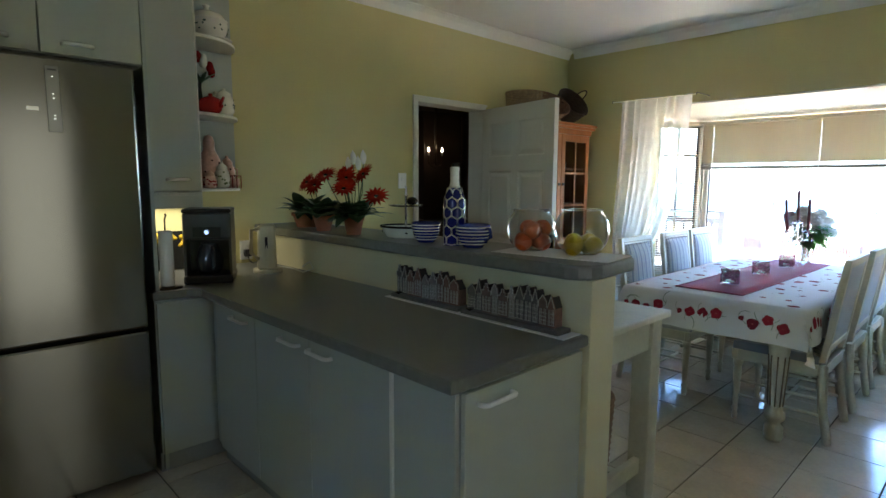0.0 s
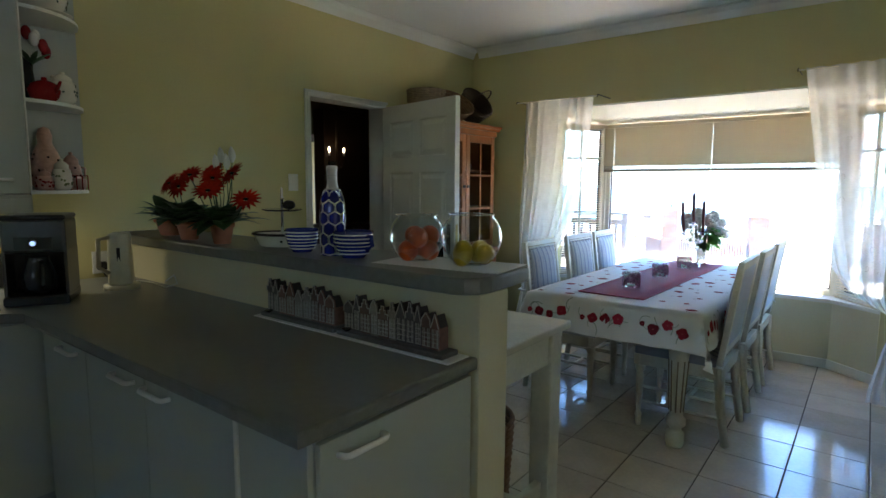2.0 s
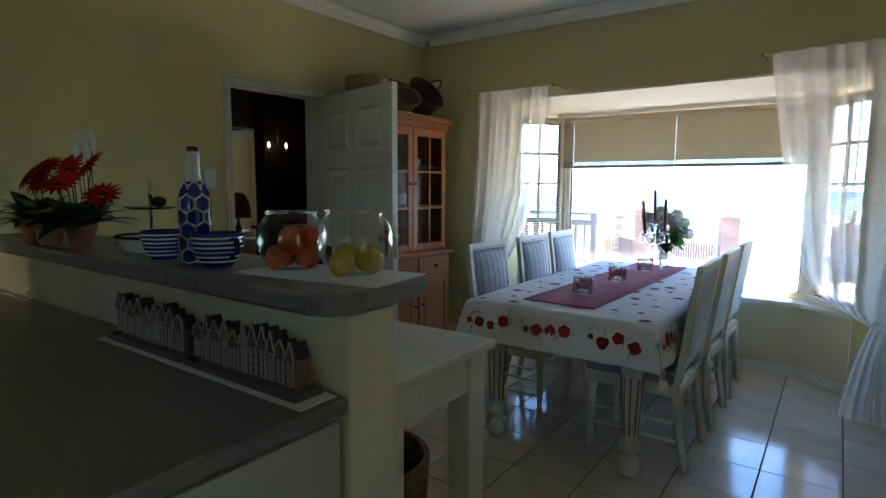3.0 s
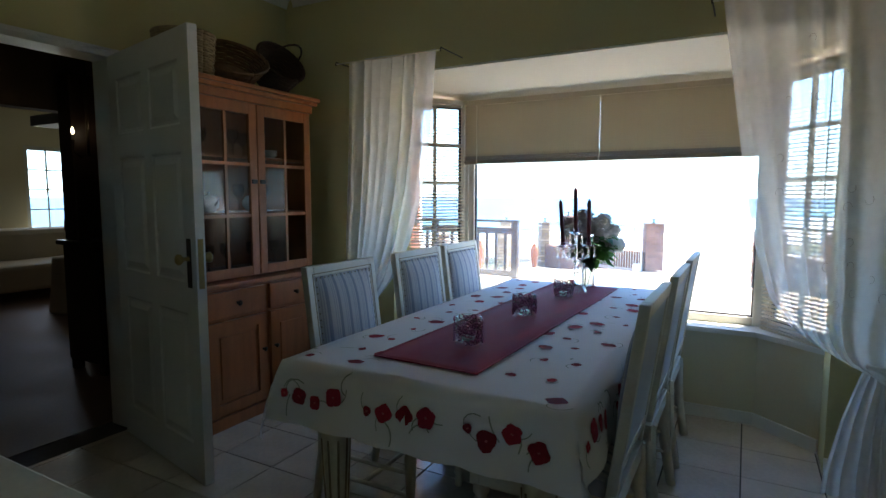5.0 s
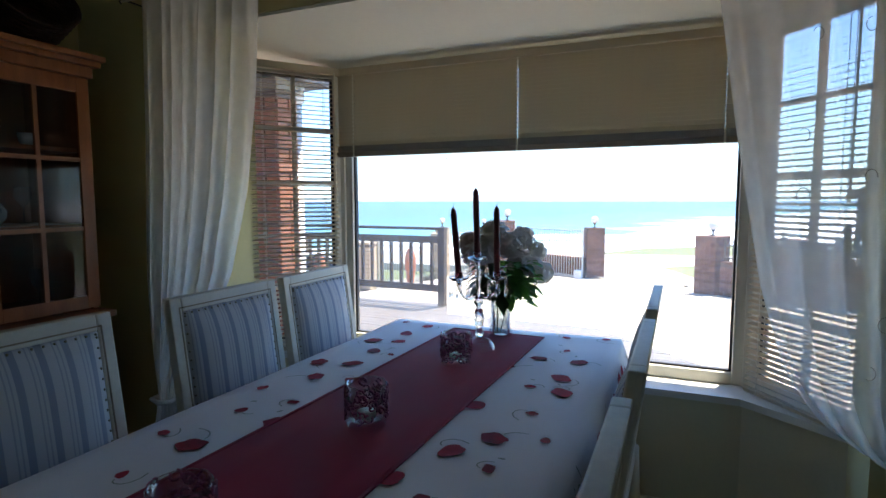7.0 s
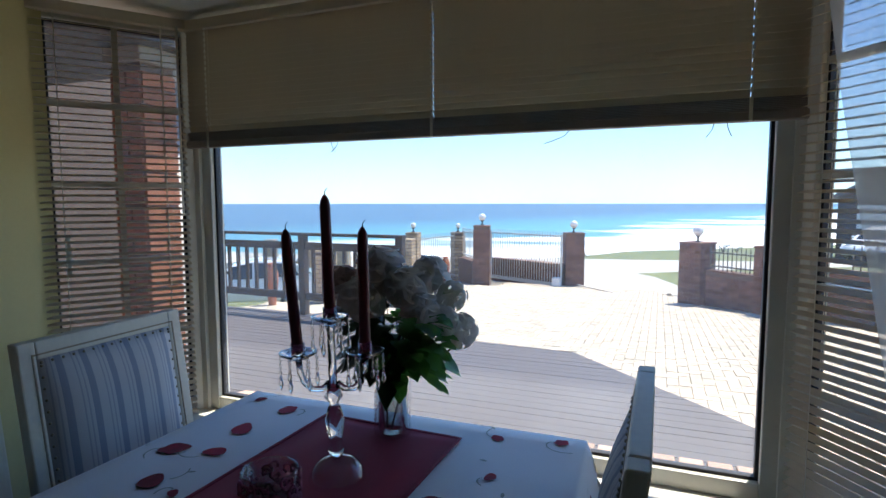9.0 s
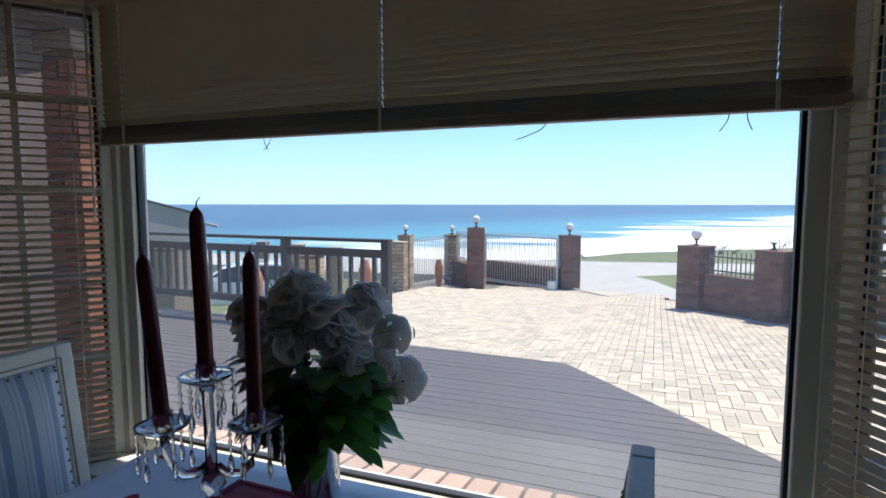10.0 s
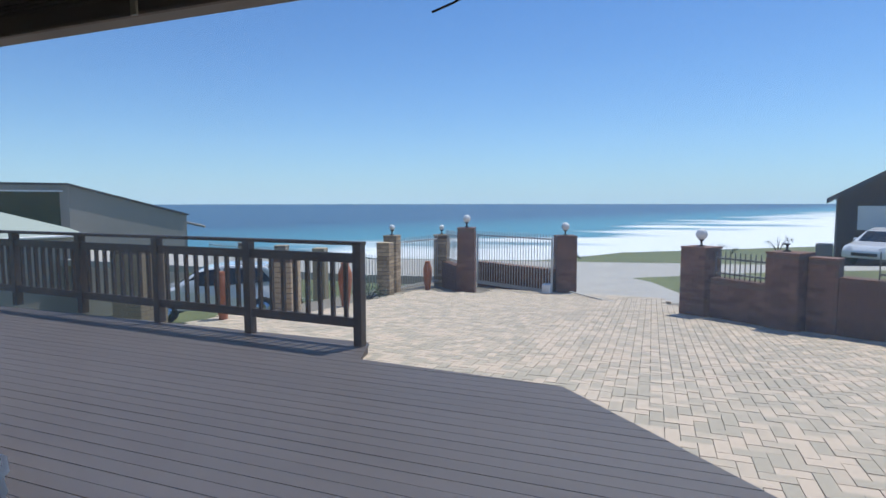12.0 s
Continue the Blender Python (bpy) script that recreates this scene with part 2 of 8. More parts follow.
PAVER = shader("buff_paving_brick", (0.50, 0.435, 0.33), 0.9, vary=0.13, scale=4, fine=120, bump=0.4, other=(0.61, 0.475, 0.36), mix=0.7, per_island=0.9)
PAVER_PART = shader("buff_paving_brick_near", (0.50, 0.435, 0.33), 0.9, vary=0.13, scale=4, fine=120, bump=0.4, other=(0.61, 0.475, 0.36), mix=0.7, per_object=0.9)
SAND = shader("sandy_joint", (0.21, 0.185, 0.145), 0.95, vary=0.2, scale=2, bump=0.3)
DECK = shader("weathered_deck_board", (0.093, 0.077, 0.073), 0.6, vary=0.16, scale=3, fine=60, stretch=(0.35, 5, 5), bump=0.3, per_object=0.15)
RAIL_WOOD = shader("dark_stained_timber", (0.05, 0.032, 0.024), 0.55, vary=0.3, scale=5, fine=60, bump=0.2)
GRASS = shader("dry_coastal_grass", (0.12, 0.15, 0.05), 0.95, vary=0.4, scale=0.5, fine=9, bump=0.6, other=(0.2, 0.2, 0.09), mix=0.5)
CONCRETE = shader("pale_concrete_road", (0.42, 0.40, 0.36), 0.9, vary=0.12, scale=1.2, fine=50, bump=0.2)
PLASTER = shader("grey_beige_plaster", (0.31, 0.29, 0.255), 0.9, vary=0.08, scale=0.6, fine=20, bump=0.1)
ROOF_PALE = shader("pale_green_roof_sheet", (0.38, 0.43, 0.37), 0.6, vary=0.08)
ROOF_DARK = shader("dark_grey_roof", (0.10, 0.10, 0.11), 0.7, vary=0.15)
DARK_WALL = shader("dark_brown_facade", (0.10, 0.08, 0.075), 0.85, vary=0.2)
FENCE = shader("white_steel_palisade", (0.55, 0.55, 0.52), 0.5, vary=0.08)
FENCE_DARK = shader("grey_steel_palisade", (0.17, 0.17, 0.165), 0.5, vary=0.1)
CAR_PAINT = shader("white_car_paint", (0.75, 0.76, 0.78), 0.2, vary=0.02, coat=1.0)
CAR_GLASS = shader("dark_car_glass", (0.02, 0.025, 0.03), 0.05, vary=0.1)
TYRE = shader("black_tyre", (0.02, 0.02, 0.02), 0.85, vary=0.1)
COLUMN = shader("white_plaster_column", (0.78, 0.78, 0.76), 0.7, vary=0.03)
GLOBE = shader("opal_glass_globe", (0.85, 0.85, 0.83), 0.2, vary=0.02)
TERRACOTTA = shader("terracotta", (0.40, 0.15, 0.08), 0.85, vary=0.18, scale=12, bump=0.2)
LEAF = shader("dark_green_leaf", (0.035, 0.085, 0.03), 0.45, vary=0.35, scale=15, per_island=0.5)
# brighter copy of LEAF, colouring the bouquet's right-hand leaves as lit
LEAF_LIT_SIDE = shader("green_leaf", (0.06, 0.17, 0.05), 0.45, vary=0.35, scale=15, per_island=0.5)


def lets_light_through(m, colour, share):
    """Adds light shining through a thin petal or leaf."""
    n, l = m.node_tree.nodes, m.node_tree.links
    thru, mixed = n.new("ShaderNodeBsdfTranslucent"), n.new("ShaderNodeMixShader")
    thru.inputs[0].default_value = (*colour, 1)
    mixed.inputs[0].default_value = share
    l.new(n["Principled BSDF"].outputs[0], mixed.inputs[1])
    l.new(thru.outputs[0], mixed.inputs[2])
    l.new(mixed.outputs[0], n["Material Output"].inputs["Surface"])


lets_light_through(LEAF_LIT_SIDE, (0.10, 0.34, 0.05), 0.5)
lets_light_through(CORD, (0.8, 0.76, 0.64), 0.5)
lets_light_through(BLIND, (0.62, 0.52, 0.36), 0.32)


# ---- mesh helpers ----
def box(bm, x0, x1, y0, y1, z0, z1, bevel=0.0, m=None):
    made = bmesh.ops.create_cube(bm, size=1.0)["verts"]
    bmesh.ops.scale(bm, vec=(abs(x1 - x0), abs(y1 - y0), abs(z1 - z0)), verts=made)
    bmesh.ops.translate(bm, vec=((x0 + x1) / 2, (y0 + y1) / 2, (z0 + z1) / 2), verts=made)
    if m is not None:
        bmesh.ops.transform(bm, matrix=m, verts=made)
    if bevel:
        edges = list({e for v in made for e in v.link_edges})
        bmesh.ops.bevel(bm, geom=edges, offset=bevel, segments=2, affect="EDGES", profile=0.5)
    return bm


def boxes(*rows, bevel=0.0):
    bm = bmesh.new()
    for r in rows:
        box(bm, *r, bevel=bevel)
    return bm


def prism(points, z0, z1, bm=None, bevel=0.0):
    """A flat outline (x, y), counter-clockwise, raised from z0 to z1."""
    bm = bm or bmesh.new()
    low = [bm.verts.new((x, y, z0)) for x, y in points]
    high = [bm.verts.new((x, y, z1)) for x, y in points]
    k = len(points)
    bm.faces.new(low[::-1])
    top = bm.faces.new(high)
    for i in range(k):
        bm.faces.new((low[i], low[(i + 1) % k], high[(i + 1) % k], high[i]))
    if bevel:
        bmesh.ops.bevel(bm, geom=list(top.edges), offset=bevel, segments=2, affect="EDGES", profile=0.5)
    return bm


def lathe(profile, bm=None, n=24, at=(0, 0, 0), close=True):
    """Turns (radius, height) pairs about the z axis."""
    bm = bm or bmesh.new()
    rings = []
    for r, z in profile:
        rings.append([bm.verts.new((at[0] + r * math.cos(2 * math.pi * i / n), at[1] + r * math.sin(2 * math.pi * i / n), at[2] + z)) for i in range(n)])
    for a, b in zip(rings, rings[1:]):
        for i in range(n):
            f = bm.faces.new((a[i], a[(i + 1) % n], b[(i + 1) % n], b[i]))
            f.smooth = True
    if close:
        bm.faces.new(rings[0][::-1])
        bm.faces.new(rings[-1])
    return bm


def tube(points, r, bm=None, n=8, end=None):
    """A round rod along points; r may taper to end."""
    bm = bm or bmesh.new()
    pts = [Vector(p) for p in points]
    rings, k = [], len(pts)
    for i, p in enumerate(pts):
        way = (pts[min(i + 1, k - 1)] - pts[max(i - 1, 0)]).normalized()
        side = way.cross(Vector((0, 0, 1)) if abs(way.z) < 0.9 else Vector((1, 0, 0))).normalized()
        up = side.cross(way)
        rad = r if end is None else r + (end - r) * i / max(1, k - 1)
        rings.append([bm.verts.new(p + rad * (math.cos(2 * math.pi * j / n) * side + math.sin(2 * math.pi * j / n) * up)) for j in range(n)])
    for a, b in zip(rings, rings[1:]):
        for j in range(n):
            bm.faces.new((a[j], b[j], b[(j + 1) % n], a[(j + 1) % n])).smooth = True
    bm.faces.new(rings[0])
    bm.faces.new(rings[-1][::-1])
    return bm


def ball(bm, at, r, squash=(1, 1, 1), u=14, v=10):
    made = bmesh.ops.create_uvsphere(bm, u_segments=u, v_segments=v, radius=r)["verts"]
    bmesh.ops.scale(bm, vec=squash, verts=made)
    bmesh.ops.translate(bm, vec=at, verts=made)
    for f in {f for w in made for f in w.link_faces}:
        f.smooth = True
    return bm


def mesh_of(name, bm, material):
    bmesh.ops.recalc_face_normals(bm, faces=bm.faces[:])
    data = bpy.data.meshes.new(name)
    bm.to_mesh(data)
    bm.free()
    data.materials.append(material)
    return data


def part(name, bm, material, parent, label=""):
    ob = new(name, mesh_of(name, bm, material))
    ob.parent = parent
    return tagged(ob, label)


def thing(name, x, y, z, label, category, group="", turn=0.0, kind=""):
    ob = new(name)
    ob.empty_display_size = 0.1
    ob.matrix_world = pose(x, y, z, 0, 0, turn)
    return tagged(ob, label, category, group, kind)


def single(name, bm, material, label, category, group="", at=(0, 0, 0), turn=0.0, kind=""):
    ob = new(name, mesh_of(name, bm, material))
    ob.matrix_world = pose(*at, 0, 0, turn)
    return tagged(ob, label, category, group, kind)


def setting(name, bm, material, label="", category=""):
    return tagged(new(name, mesh_of(name, bm, material)), label, category, "", "structure")


# ---- the shell of the room ----
EAST, SOUTH, NORTH, HIGH = 4.6, -1.6, 5.70, 2.75
DOOR0, DOOR1, DOOR_TOP = 3.63, 4.39, 2.04
BAY_L, BAY_R, BAY_TOP = 0.93, 3.39, 2.118     # opening of the bay in the north wall
PANE_L, PANE_R, PANE_Y = 1.19, 3.12, 6.33    # the big window of the bay

floor = setting("floor", boxes((-0.2, EAST + 0.2, SOUTH - 0.2, 6.4, -0.12, -0.006)), GROUT, "dark grout bed under beige glazed floor tiles", "floor")
setting("wall_west", boxes((-0.14, 0, SOUTH, DOOR0 - 0.03, 0, HIGH), (-0.14, 0, DOOR1 + 0.03, NORTH + 0.25, 0, HIGH), (-0.14, 0, DOOR0 - 0.03, DOOR1 + 0.03, DOOR_TOP + 0.03, HIGH)),
        WALL, "yellow painted kitchen wall with a doorway", "wall")
setting("wall_north", boxes((0, BAY_L, NORTH, NORTH + 0.22, 0, HIGH), (BAY_R, EAST + 0.14, NORTH, NORTH + 0.22, 0, HIGH), (BAY_L, BAY_R, NORTH, NORTH + 0.22, BAY_TOP, HIGH)),
        WALL, "yellow painted wall above the bay window", "wall")
setting("wall_east", boxes((EAST, EAST + 0.14, SOUTH, 1.10, 0, HIGH), (EAST, EAST + 0.14, 2.0, NORTH, 0, HIGH), (EAST, EAST + 0.14, 1.10, 2.0, 2.08, HIGH)),
        WALL, "yellow painted wall beside the kitchen", "wall")
# unseen box added behind the side opening to shut out the outdoor light
setting("wall_added_box", boxes((EAST + 0.14, 6.0, 0.86, 1.0, -0.1, 2.4), (EAST + 0.14, 6.0, 2.1, 2.24, -0.1, 2.4), (6.0, 6.14, 0.86, 2.24, -0.1, 2.4)), BAY_WALL, "pale wall of an added box closing the side opening", "wall")
setting("ceiling_added_box", boxes((EAST + 0.14, 6.14, 0.86, 2.24, 2.4, 2.5)), CEILING, "white top of the added box behind the side opening", "ceiling")
setting("floor_scullery", boxes((EAST + 0.2, 6.0, 1.0, 2.1, -0.12, -0.006)), TILE, "beige floor of the added box behind the side opening", "floor")
# the gap in this wall holds the added window behind the fill lamp
setting("wall_south", boxes((-0.14, 2.7, SOUTH - 0.14, SOUTH, 0, HIGH), (3.5, EAST + 0.14, SOUTH - 0.14, SOUTH, 0, HIGH), (2.7, 3.5, SOUTH - 0.14, SOUTH, 0, 1.35), (2.7, 3.5, SOUTH - 0.14, SOUTH, 1.95, HIGH)), WALL, "yellow painted wall at the kitchen's back", "wall")
setting("ceiling", boxes((-0.14, EAST + 0.14, SOUTH - 0.14, NORTH + 0.22, HIGH, HIGH + 0.1)), CEILING, "smooth white plastered ceiling", "ceiling")


def cornice_run(p, q, inward):
    """A coved cornice from p to q, with its foot on the wall."""
    bm = bmesh.new()
    shape = [(0.0, -0.085), (0.008, -0.085), (0.014, -0.07), (0.03, -0.035), (0.062, -0.012), (0.078, -0.008), (0.078, 0.0), (0.0, 0.0)]
    ends = []
    for x, y in (p, q):
        ends.append([bm.verts.new((x + inward[0] * (d + 0.002), y + inward[1] * (d + 0.002), HIGH + h - 0.002)) for d, h in shape])
    for i in range(len(shape)):
        j = (i + 1) % len(shape)
        bm.faces.new((ends[0][i], ends[0][j], ends[1][j], ends[1][i]))
    bm.faces.new(ends[0][::-1])
    bm.faces.new(ends[1])
    return bm


setting("cornice_west", cornice_run((0, SOUTH), (0, NORTH), (1, 0)), CEILING, "white coved plaster cornice", "cornice")
setting("cornice_north", cornice_run((0.08, NORTH), (EAST, NORTH), (0, -1)), CEILING, "white coved plaster cornice", "cornice")
setting("cornice_east", cornice_run((EAST, SOUTH), (EAST, NORTH - 0.08), (-1, 0)), CEILING, "white coved plaster cornice", "cornice")

# the bay: low wall, angled cheeks, soffit
SILL = 0.55
bay_in = [(BAY_L, NORTH + 0.22), (1.20, 6.17), (3.10, 6.17), (BAY_R, NORTH + 0.22)]
bay_out = [(BAY_R + 0.22, NORTH + 0.22), (3.22, 6.44), (1.08, 6.44), (BAY_L - 0.22, NORTH + 0.22)]
setting("wall_bay", prism(bay_in + bay_out, 0, SILL - 0.03), BAY_WALL, "low pale yellow wall under the bay window", "wall")
setting("window_sill_bay", prism([(BAY_L + 0.005, NORTH + 0.2), (1.21, 6.135), (3.09, 6.135), (BAY_R - 0.005, NORTH + 0.2), (BAY_R + 0.24, NORTH + 0.225), (3.23, 6.46), (1.07, 6.46), (BAY_L - 0.24, NORTH + 0.225)],
                                 SILL - 0.03, SILL, bevel=0.006), WHITE_TRIM, "white painted sill round the bay window", "window sill")
soffit = prism([(BAY_L + 0.002, NORTH + 0.004), (BAY_R - 0.002, NORTH + 0.004), (BAY_R - 0.002, NORTH + 0.221), (BAY_R + 0.22, NORTH + 0.221), (3.24, 6.46), (1.06, 6.46), (BAY_L - 0.22, NORTH + 0.221), (BAY_L + 0.002, NORTH + 0.221)],
               0.0, 0.012)
for v in soffit.verts:
    v.co.z += 2.104 - (v.co.y - NORTH) * 0.142
setting("ceiling_bay", soffit, SOFFIT_TINTED, "white soffit of the bay", "ceiling")


def strip_along(points, inward_left, depth, z0, z1, bm=None):
    """A skirting board that follows points along a wall, standing out to the left of their direction."""
    bm = bm or bmesh.new()
    for (x0, y0), (x1, y1) in zip(points, points[1:]):
        d = Vector((x1 - x0, y1 - y0, 0)).normalized()
        nrm = Vector((-d.y, d.x, 0)) * inward_left
        a, b = Vector((x0, y0, 0)) + nrm * 0.002, Vector((x1, y1, 0)) + nrm * 0.002
        prism([(a.x, a.y), (b.x, b.y), (b.x + nrm.x * depth, b.y + nrm.y * depth), (a.x + nrm.x * depth, a.y + nrm.y * depth)], z0, z1, bm)
    return bm


setting("baseboard_bay", strip_along(bay_in, -1, 0.014, 0.0, 0.07), WHITE_TRIM, "white painted skirting board", "baseboard")
setting("baseboard_north", strip_along([(BAY_R, NORTH), (EAST, NORTH)], -1, 0.014, 0.0, 0.07), WHITE_TRIM, "white painted skirting board", "baseboard")
setting("baseboard_north_west", strip_along([(0.0, NORTH), (BAY_L, NORTH)], -1, 0.014, 0.0, 0.07), WHITE_TRIM, "white painted skirting board", "baseboard")
setting("baseboard_west", strip_along([(0, 2.7), (0, DOOR0 - 0.1)], -1, 0.014, 0.0, 0.07), WHITE_TRIM, "white painted skirting board", "baseboard")

# ---- outside ----
def land(y):
    """Height of the ground at a distance in front of the house."""
    if y < 10.2:
        return -0.25
    if y < 21:
        return -0.25 - 0.0655 * (y - 10.2)
    if y < 60:
        return -0.957 - 0.052 * (y - 21)
    return max(-60.0, -2.985 - 0.42 * (y - 60))


def blend(rows, at):
    """Straight lines between (place, value) pairs."""
    for (a, va), (b, vb) in zip(rows, rows[1:]):
        if at <= b:
            return va + (vb - va) * max(0.0, (at - a) / (b - a))
    return rows[-1][1]


CLIFF = ((-60, -5.6), (-40, -5.1), (-7, -4.3), (0, -3.3), (19, -2.1), (60, -2.0))     # height of the bluff's edge along the shore


def terrain(x, y):
    """Height of the ground: the sunken yard beside the house, the slope beyond the road and the bluff."""
    if y <= 21:
        z = land(y)
    elif y <= 60:
        z = land(21) + (blend(CLIFF, x) - land(21)) * (y - 21) / 39
    else:
        z = max(-60.0, blend(CLIFF, x) - 0.42 * (y - 60))
    sunk = min(1.0, max(0.0, (-3.7 - x) / 1.3)) * min(1.0, max(0.0, (y - 11.3) / 1.4)) * min(1.0, max(0.0, (44 - y) / 20))
    deep = min(1.0, max(0.0, (-9.0 - x) / 8.0)) * min(1.0, max(0.0, (y - 12.0) / 5.0)) * min(1.0, max(0.0, (44 - y) / 12))
    return z - 1.0 * sunk - 2.3 * deep


def ground_sheet():
    rows = [-4000, -60, 0, 6.44, 10.2, 11.3, 12.0, 12.7, 15, 18, 21, 25, 30, 37, 45, 60, 66, 75, 90, 120, 4500]
    cols = [-4500, -200, -60, -40, -24, -14, -8, -5, -4.4, -3.7, -2, 0, 4, 8, 13, 19, 28, 40, 60, 200, 4500]
    bm = bmesh.new()
    grid = [[bm.verts.new((x, y, terrain(x, y) - 0.12 if y < 10.3 else terrain(x, y) - 0.08)) for x in cols] for y in rows]
    for a, b in zip(grid, grid[1:]):
        for i in range(len(cols) - 1):
            bm.faces.new((a[i], a[i + 1], b[i + 1], b[i]))
    return bm


setting("ground", ground_sheet(), GRASS, "grassy coastal slope falling to the sea", "ground")
setting("road", prism([(-6, 21.6), (14, 25.5), (40, 31), (40, 37), (12, 30.5), (-12, 25.5), (-30, 25.5), (-30, 21.6)], land(24) - 0.16, land(24) + 0.10), CONCRETE,
        "pale concrete road beyond the gate", "road")


def sea_material():
    m = shader("blue_sea_with_foam", (0.008, 0.05, 0.11), 0.28, vary=0.25, scale=0.02, fine=0.12)
    n, l = m.node_tree.nodes, m.node_tree.links
    p = n["Principled BSDF"]
    p.inputs["Specular IOR Level"].default_value = 0.35
    where, sep = n.new("ShaderNodeTexCoord"), n.new("ShaderNodeSeparateXYZ")
    l.new(where.outputs["Object"], sep.inputs[0])

    def calc(kind, a, b):
        node = n.new("ShaderNodeMath")
        node.operation = kind
        for i, v in enumerate((a, b)):
            if isinstance(v, (int, float)):
                node.inputs[i].default_value = v
            else:
                l.new(v, node.inputs[i])
        return node.outputs[0]

    off = calc("SUBTRACT", sep.outputs["Y"], calc("MULTIPLY", sep.outputs["X"], 2.45))     # distance off the shore
    swirl = n.new("ShaderNodeTexNoise")
    swirl.inputs["Scale"].default_value, swirl.inputs["Detail"].default_value = 0.014, 9.0
    stretch = n.new("ShaderNodeMapping")
    stretch.inputs["Rotation"].default_value = (0, 0, radians(-68))
    stretch.inputs["Scale"].default_value = (1.0, 1.7, 1.0)
    l.new(where.outputs["Object"], stretch.inputs[0])
    l.new(stretch.outputs[0], swirl.inputs["Vector"])
    edge = calc("ADD", calc("MULTIPLY", calc("SUBTRACT", off, 455.0), -0.004), calc("MULTIPLY", calc("SUBTRACT", swirl.outputs[0], 0.5), 3.0))
    ramp = n.new("ShaderNodeMapRange")
    ramp.inputs["From Min"].default_value, ramp.inputs["From Max"].default_value = 0.2, 0.75
    l.new(edge, ramp.inputs["Value"])
    blend = n.new("ShaderNodeMix")
    blend.data_type = "RGBA"
    blend.inputs["B"].default_value = (0.75, 0.78, 0.78, 1)
    shallow = n.new("ShaderNodeMix")
    shallow.data_type = "RGBA"
    shallow.inputs["B"].default_value = (0.04, 0.22, 0.27, 1)
    near = n.new("ShaderNodeMapRange")
    near.inputs["From Min"].default_value, near.inputs["From Max"].default_value = 900.0, 480.0
    l.new(off, near.inputs["Value"])
    l.new(near.outputs[0], shallow.inputs["Factor"])
    l.new(p.inputs["Base Color"].links[0].from_socket, shallow.inputs["A"])
    l.new(shallow.outputs["Result"], blend.inputs["A"])
    l.new(ramp.outputs[0], blend.inputs["Factor"])
    l.new(blend.outputs["Result"], p.inputs["Base Color"])
    rough = n.new("ShaderNodeMapRange")
    rough.inputs["To Min"].default_value, rough.inputs["To Max"].default_value = 0.3, 0.9
    l.new(ramp.outputs[0], rough.inputs["Value"])
    l.new(rough.outputs[0], p.inputs["Roughness"])
    return m


setting("water", boxes((-4400, 4400, 70, 4450, -14.4, -14.0)), sea_material(), "blue sea with white surf along the shore", "sea")

# deck edge and paving base
DECK_Z = -0.2
setting("deck_bed", prism([(-9, 6.5), (5.6, 6.5), (3.42, 8.92), (1.96, 10.44), (0.0, 10.44), (-0.2, 11.05), (-9, 11.25)], DECK_Z - 0.3, DECK_Z - 0.032), RAIL_WOOD,
        "dark joists under the timber deck", "deck")


def paving_base():
    bm = bmesh.new()
    rows = [7.0, 10.2, 13, 16, 19, 21, 23.4]
    grid = [[bm.verts.new((x, y, land(y) - 0.052)) for x in (-3.6, 2.0, 9.0)] for y in rows]
    for a, b in zip(grid, grid[1:]):
        for i in range(2):
            bm.faces.new((a[i], a[i + 1], b[i + 1], b[i]))
    return bm


pavement = setting("pavement", paving_base(), SAND, "sandy bed of the herringbone brick driveway", "driveway")


# ---- the deck railing ----
def deck_railing():
    rail = thing("deck_railing", -0.24, 10.95, DECK_Z, "dark stained timber deck railing with square balusters", "railing", turn=-3.0)
    gap = 1.525
    for i in range(6):
        x = -gap * i
        part("post", boxes((x - 0.05, x + 0.05, -0.05, 0.05, 0, 1.09), bevel=0.004), RAIL_WOOD, rail)
        if i == 5:
            break
        part("top_rail", boxes((x - gap, x + 0.06 * (i == 0), -0.055, 0.055, 1.09, 1.13), bevel=0.005), RAIL_WOOD, rail)
        part("middle_rail", boxes((x - gap + 0.05, x - 0.05, -0.025, 0.025, 0.90, 1.0), bevel=0.003), RAIL_WOOD, rail)
        part("bottom_rail", boxes((x - gap + 0.05, x - 0.05, -0.025, 0.025, 0.20, 0.30), bevel=0.003), RAIL_WOOD, rail)
        for k in range(8):
            bx = x - gap * (k + 1) / 9
            part("baluster", boxes((bx - 0.02, bx + 0.02, -0.02, 0.02, 0.295, 0.905)), RAIL_WOOD, rail)


deck_railing()


# ---- brick piers, low walls and gates ----
BRICKS = {}


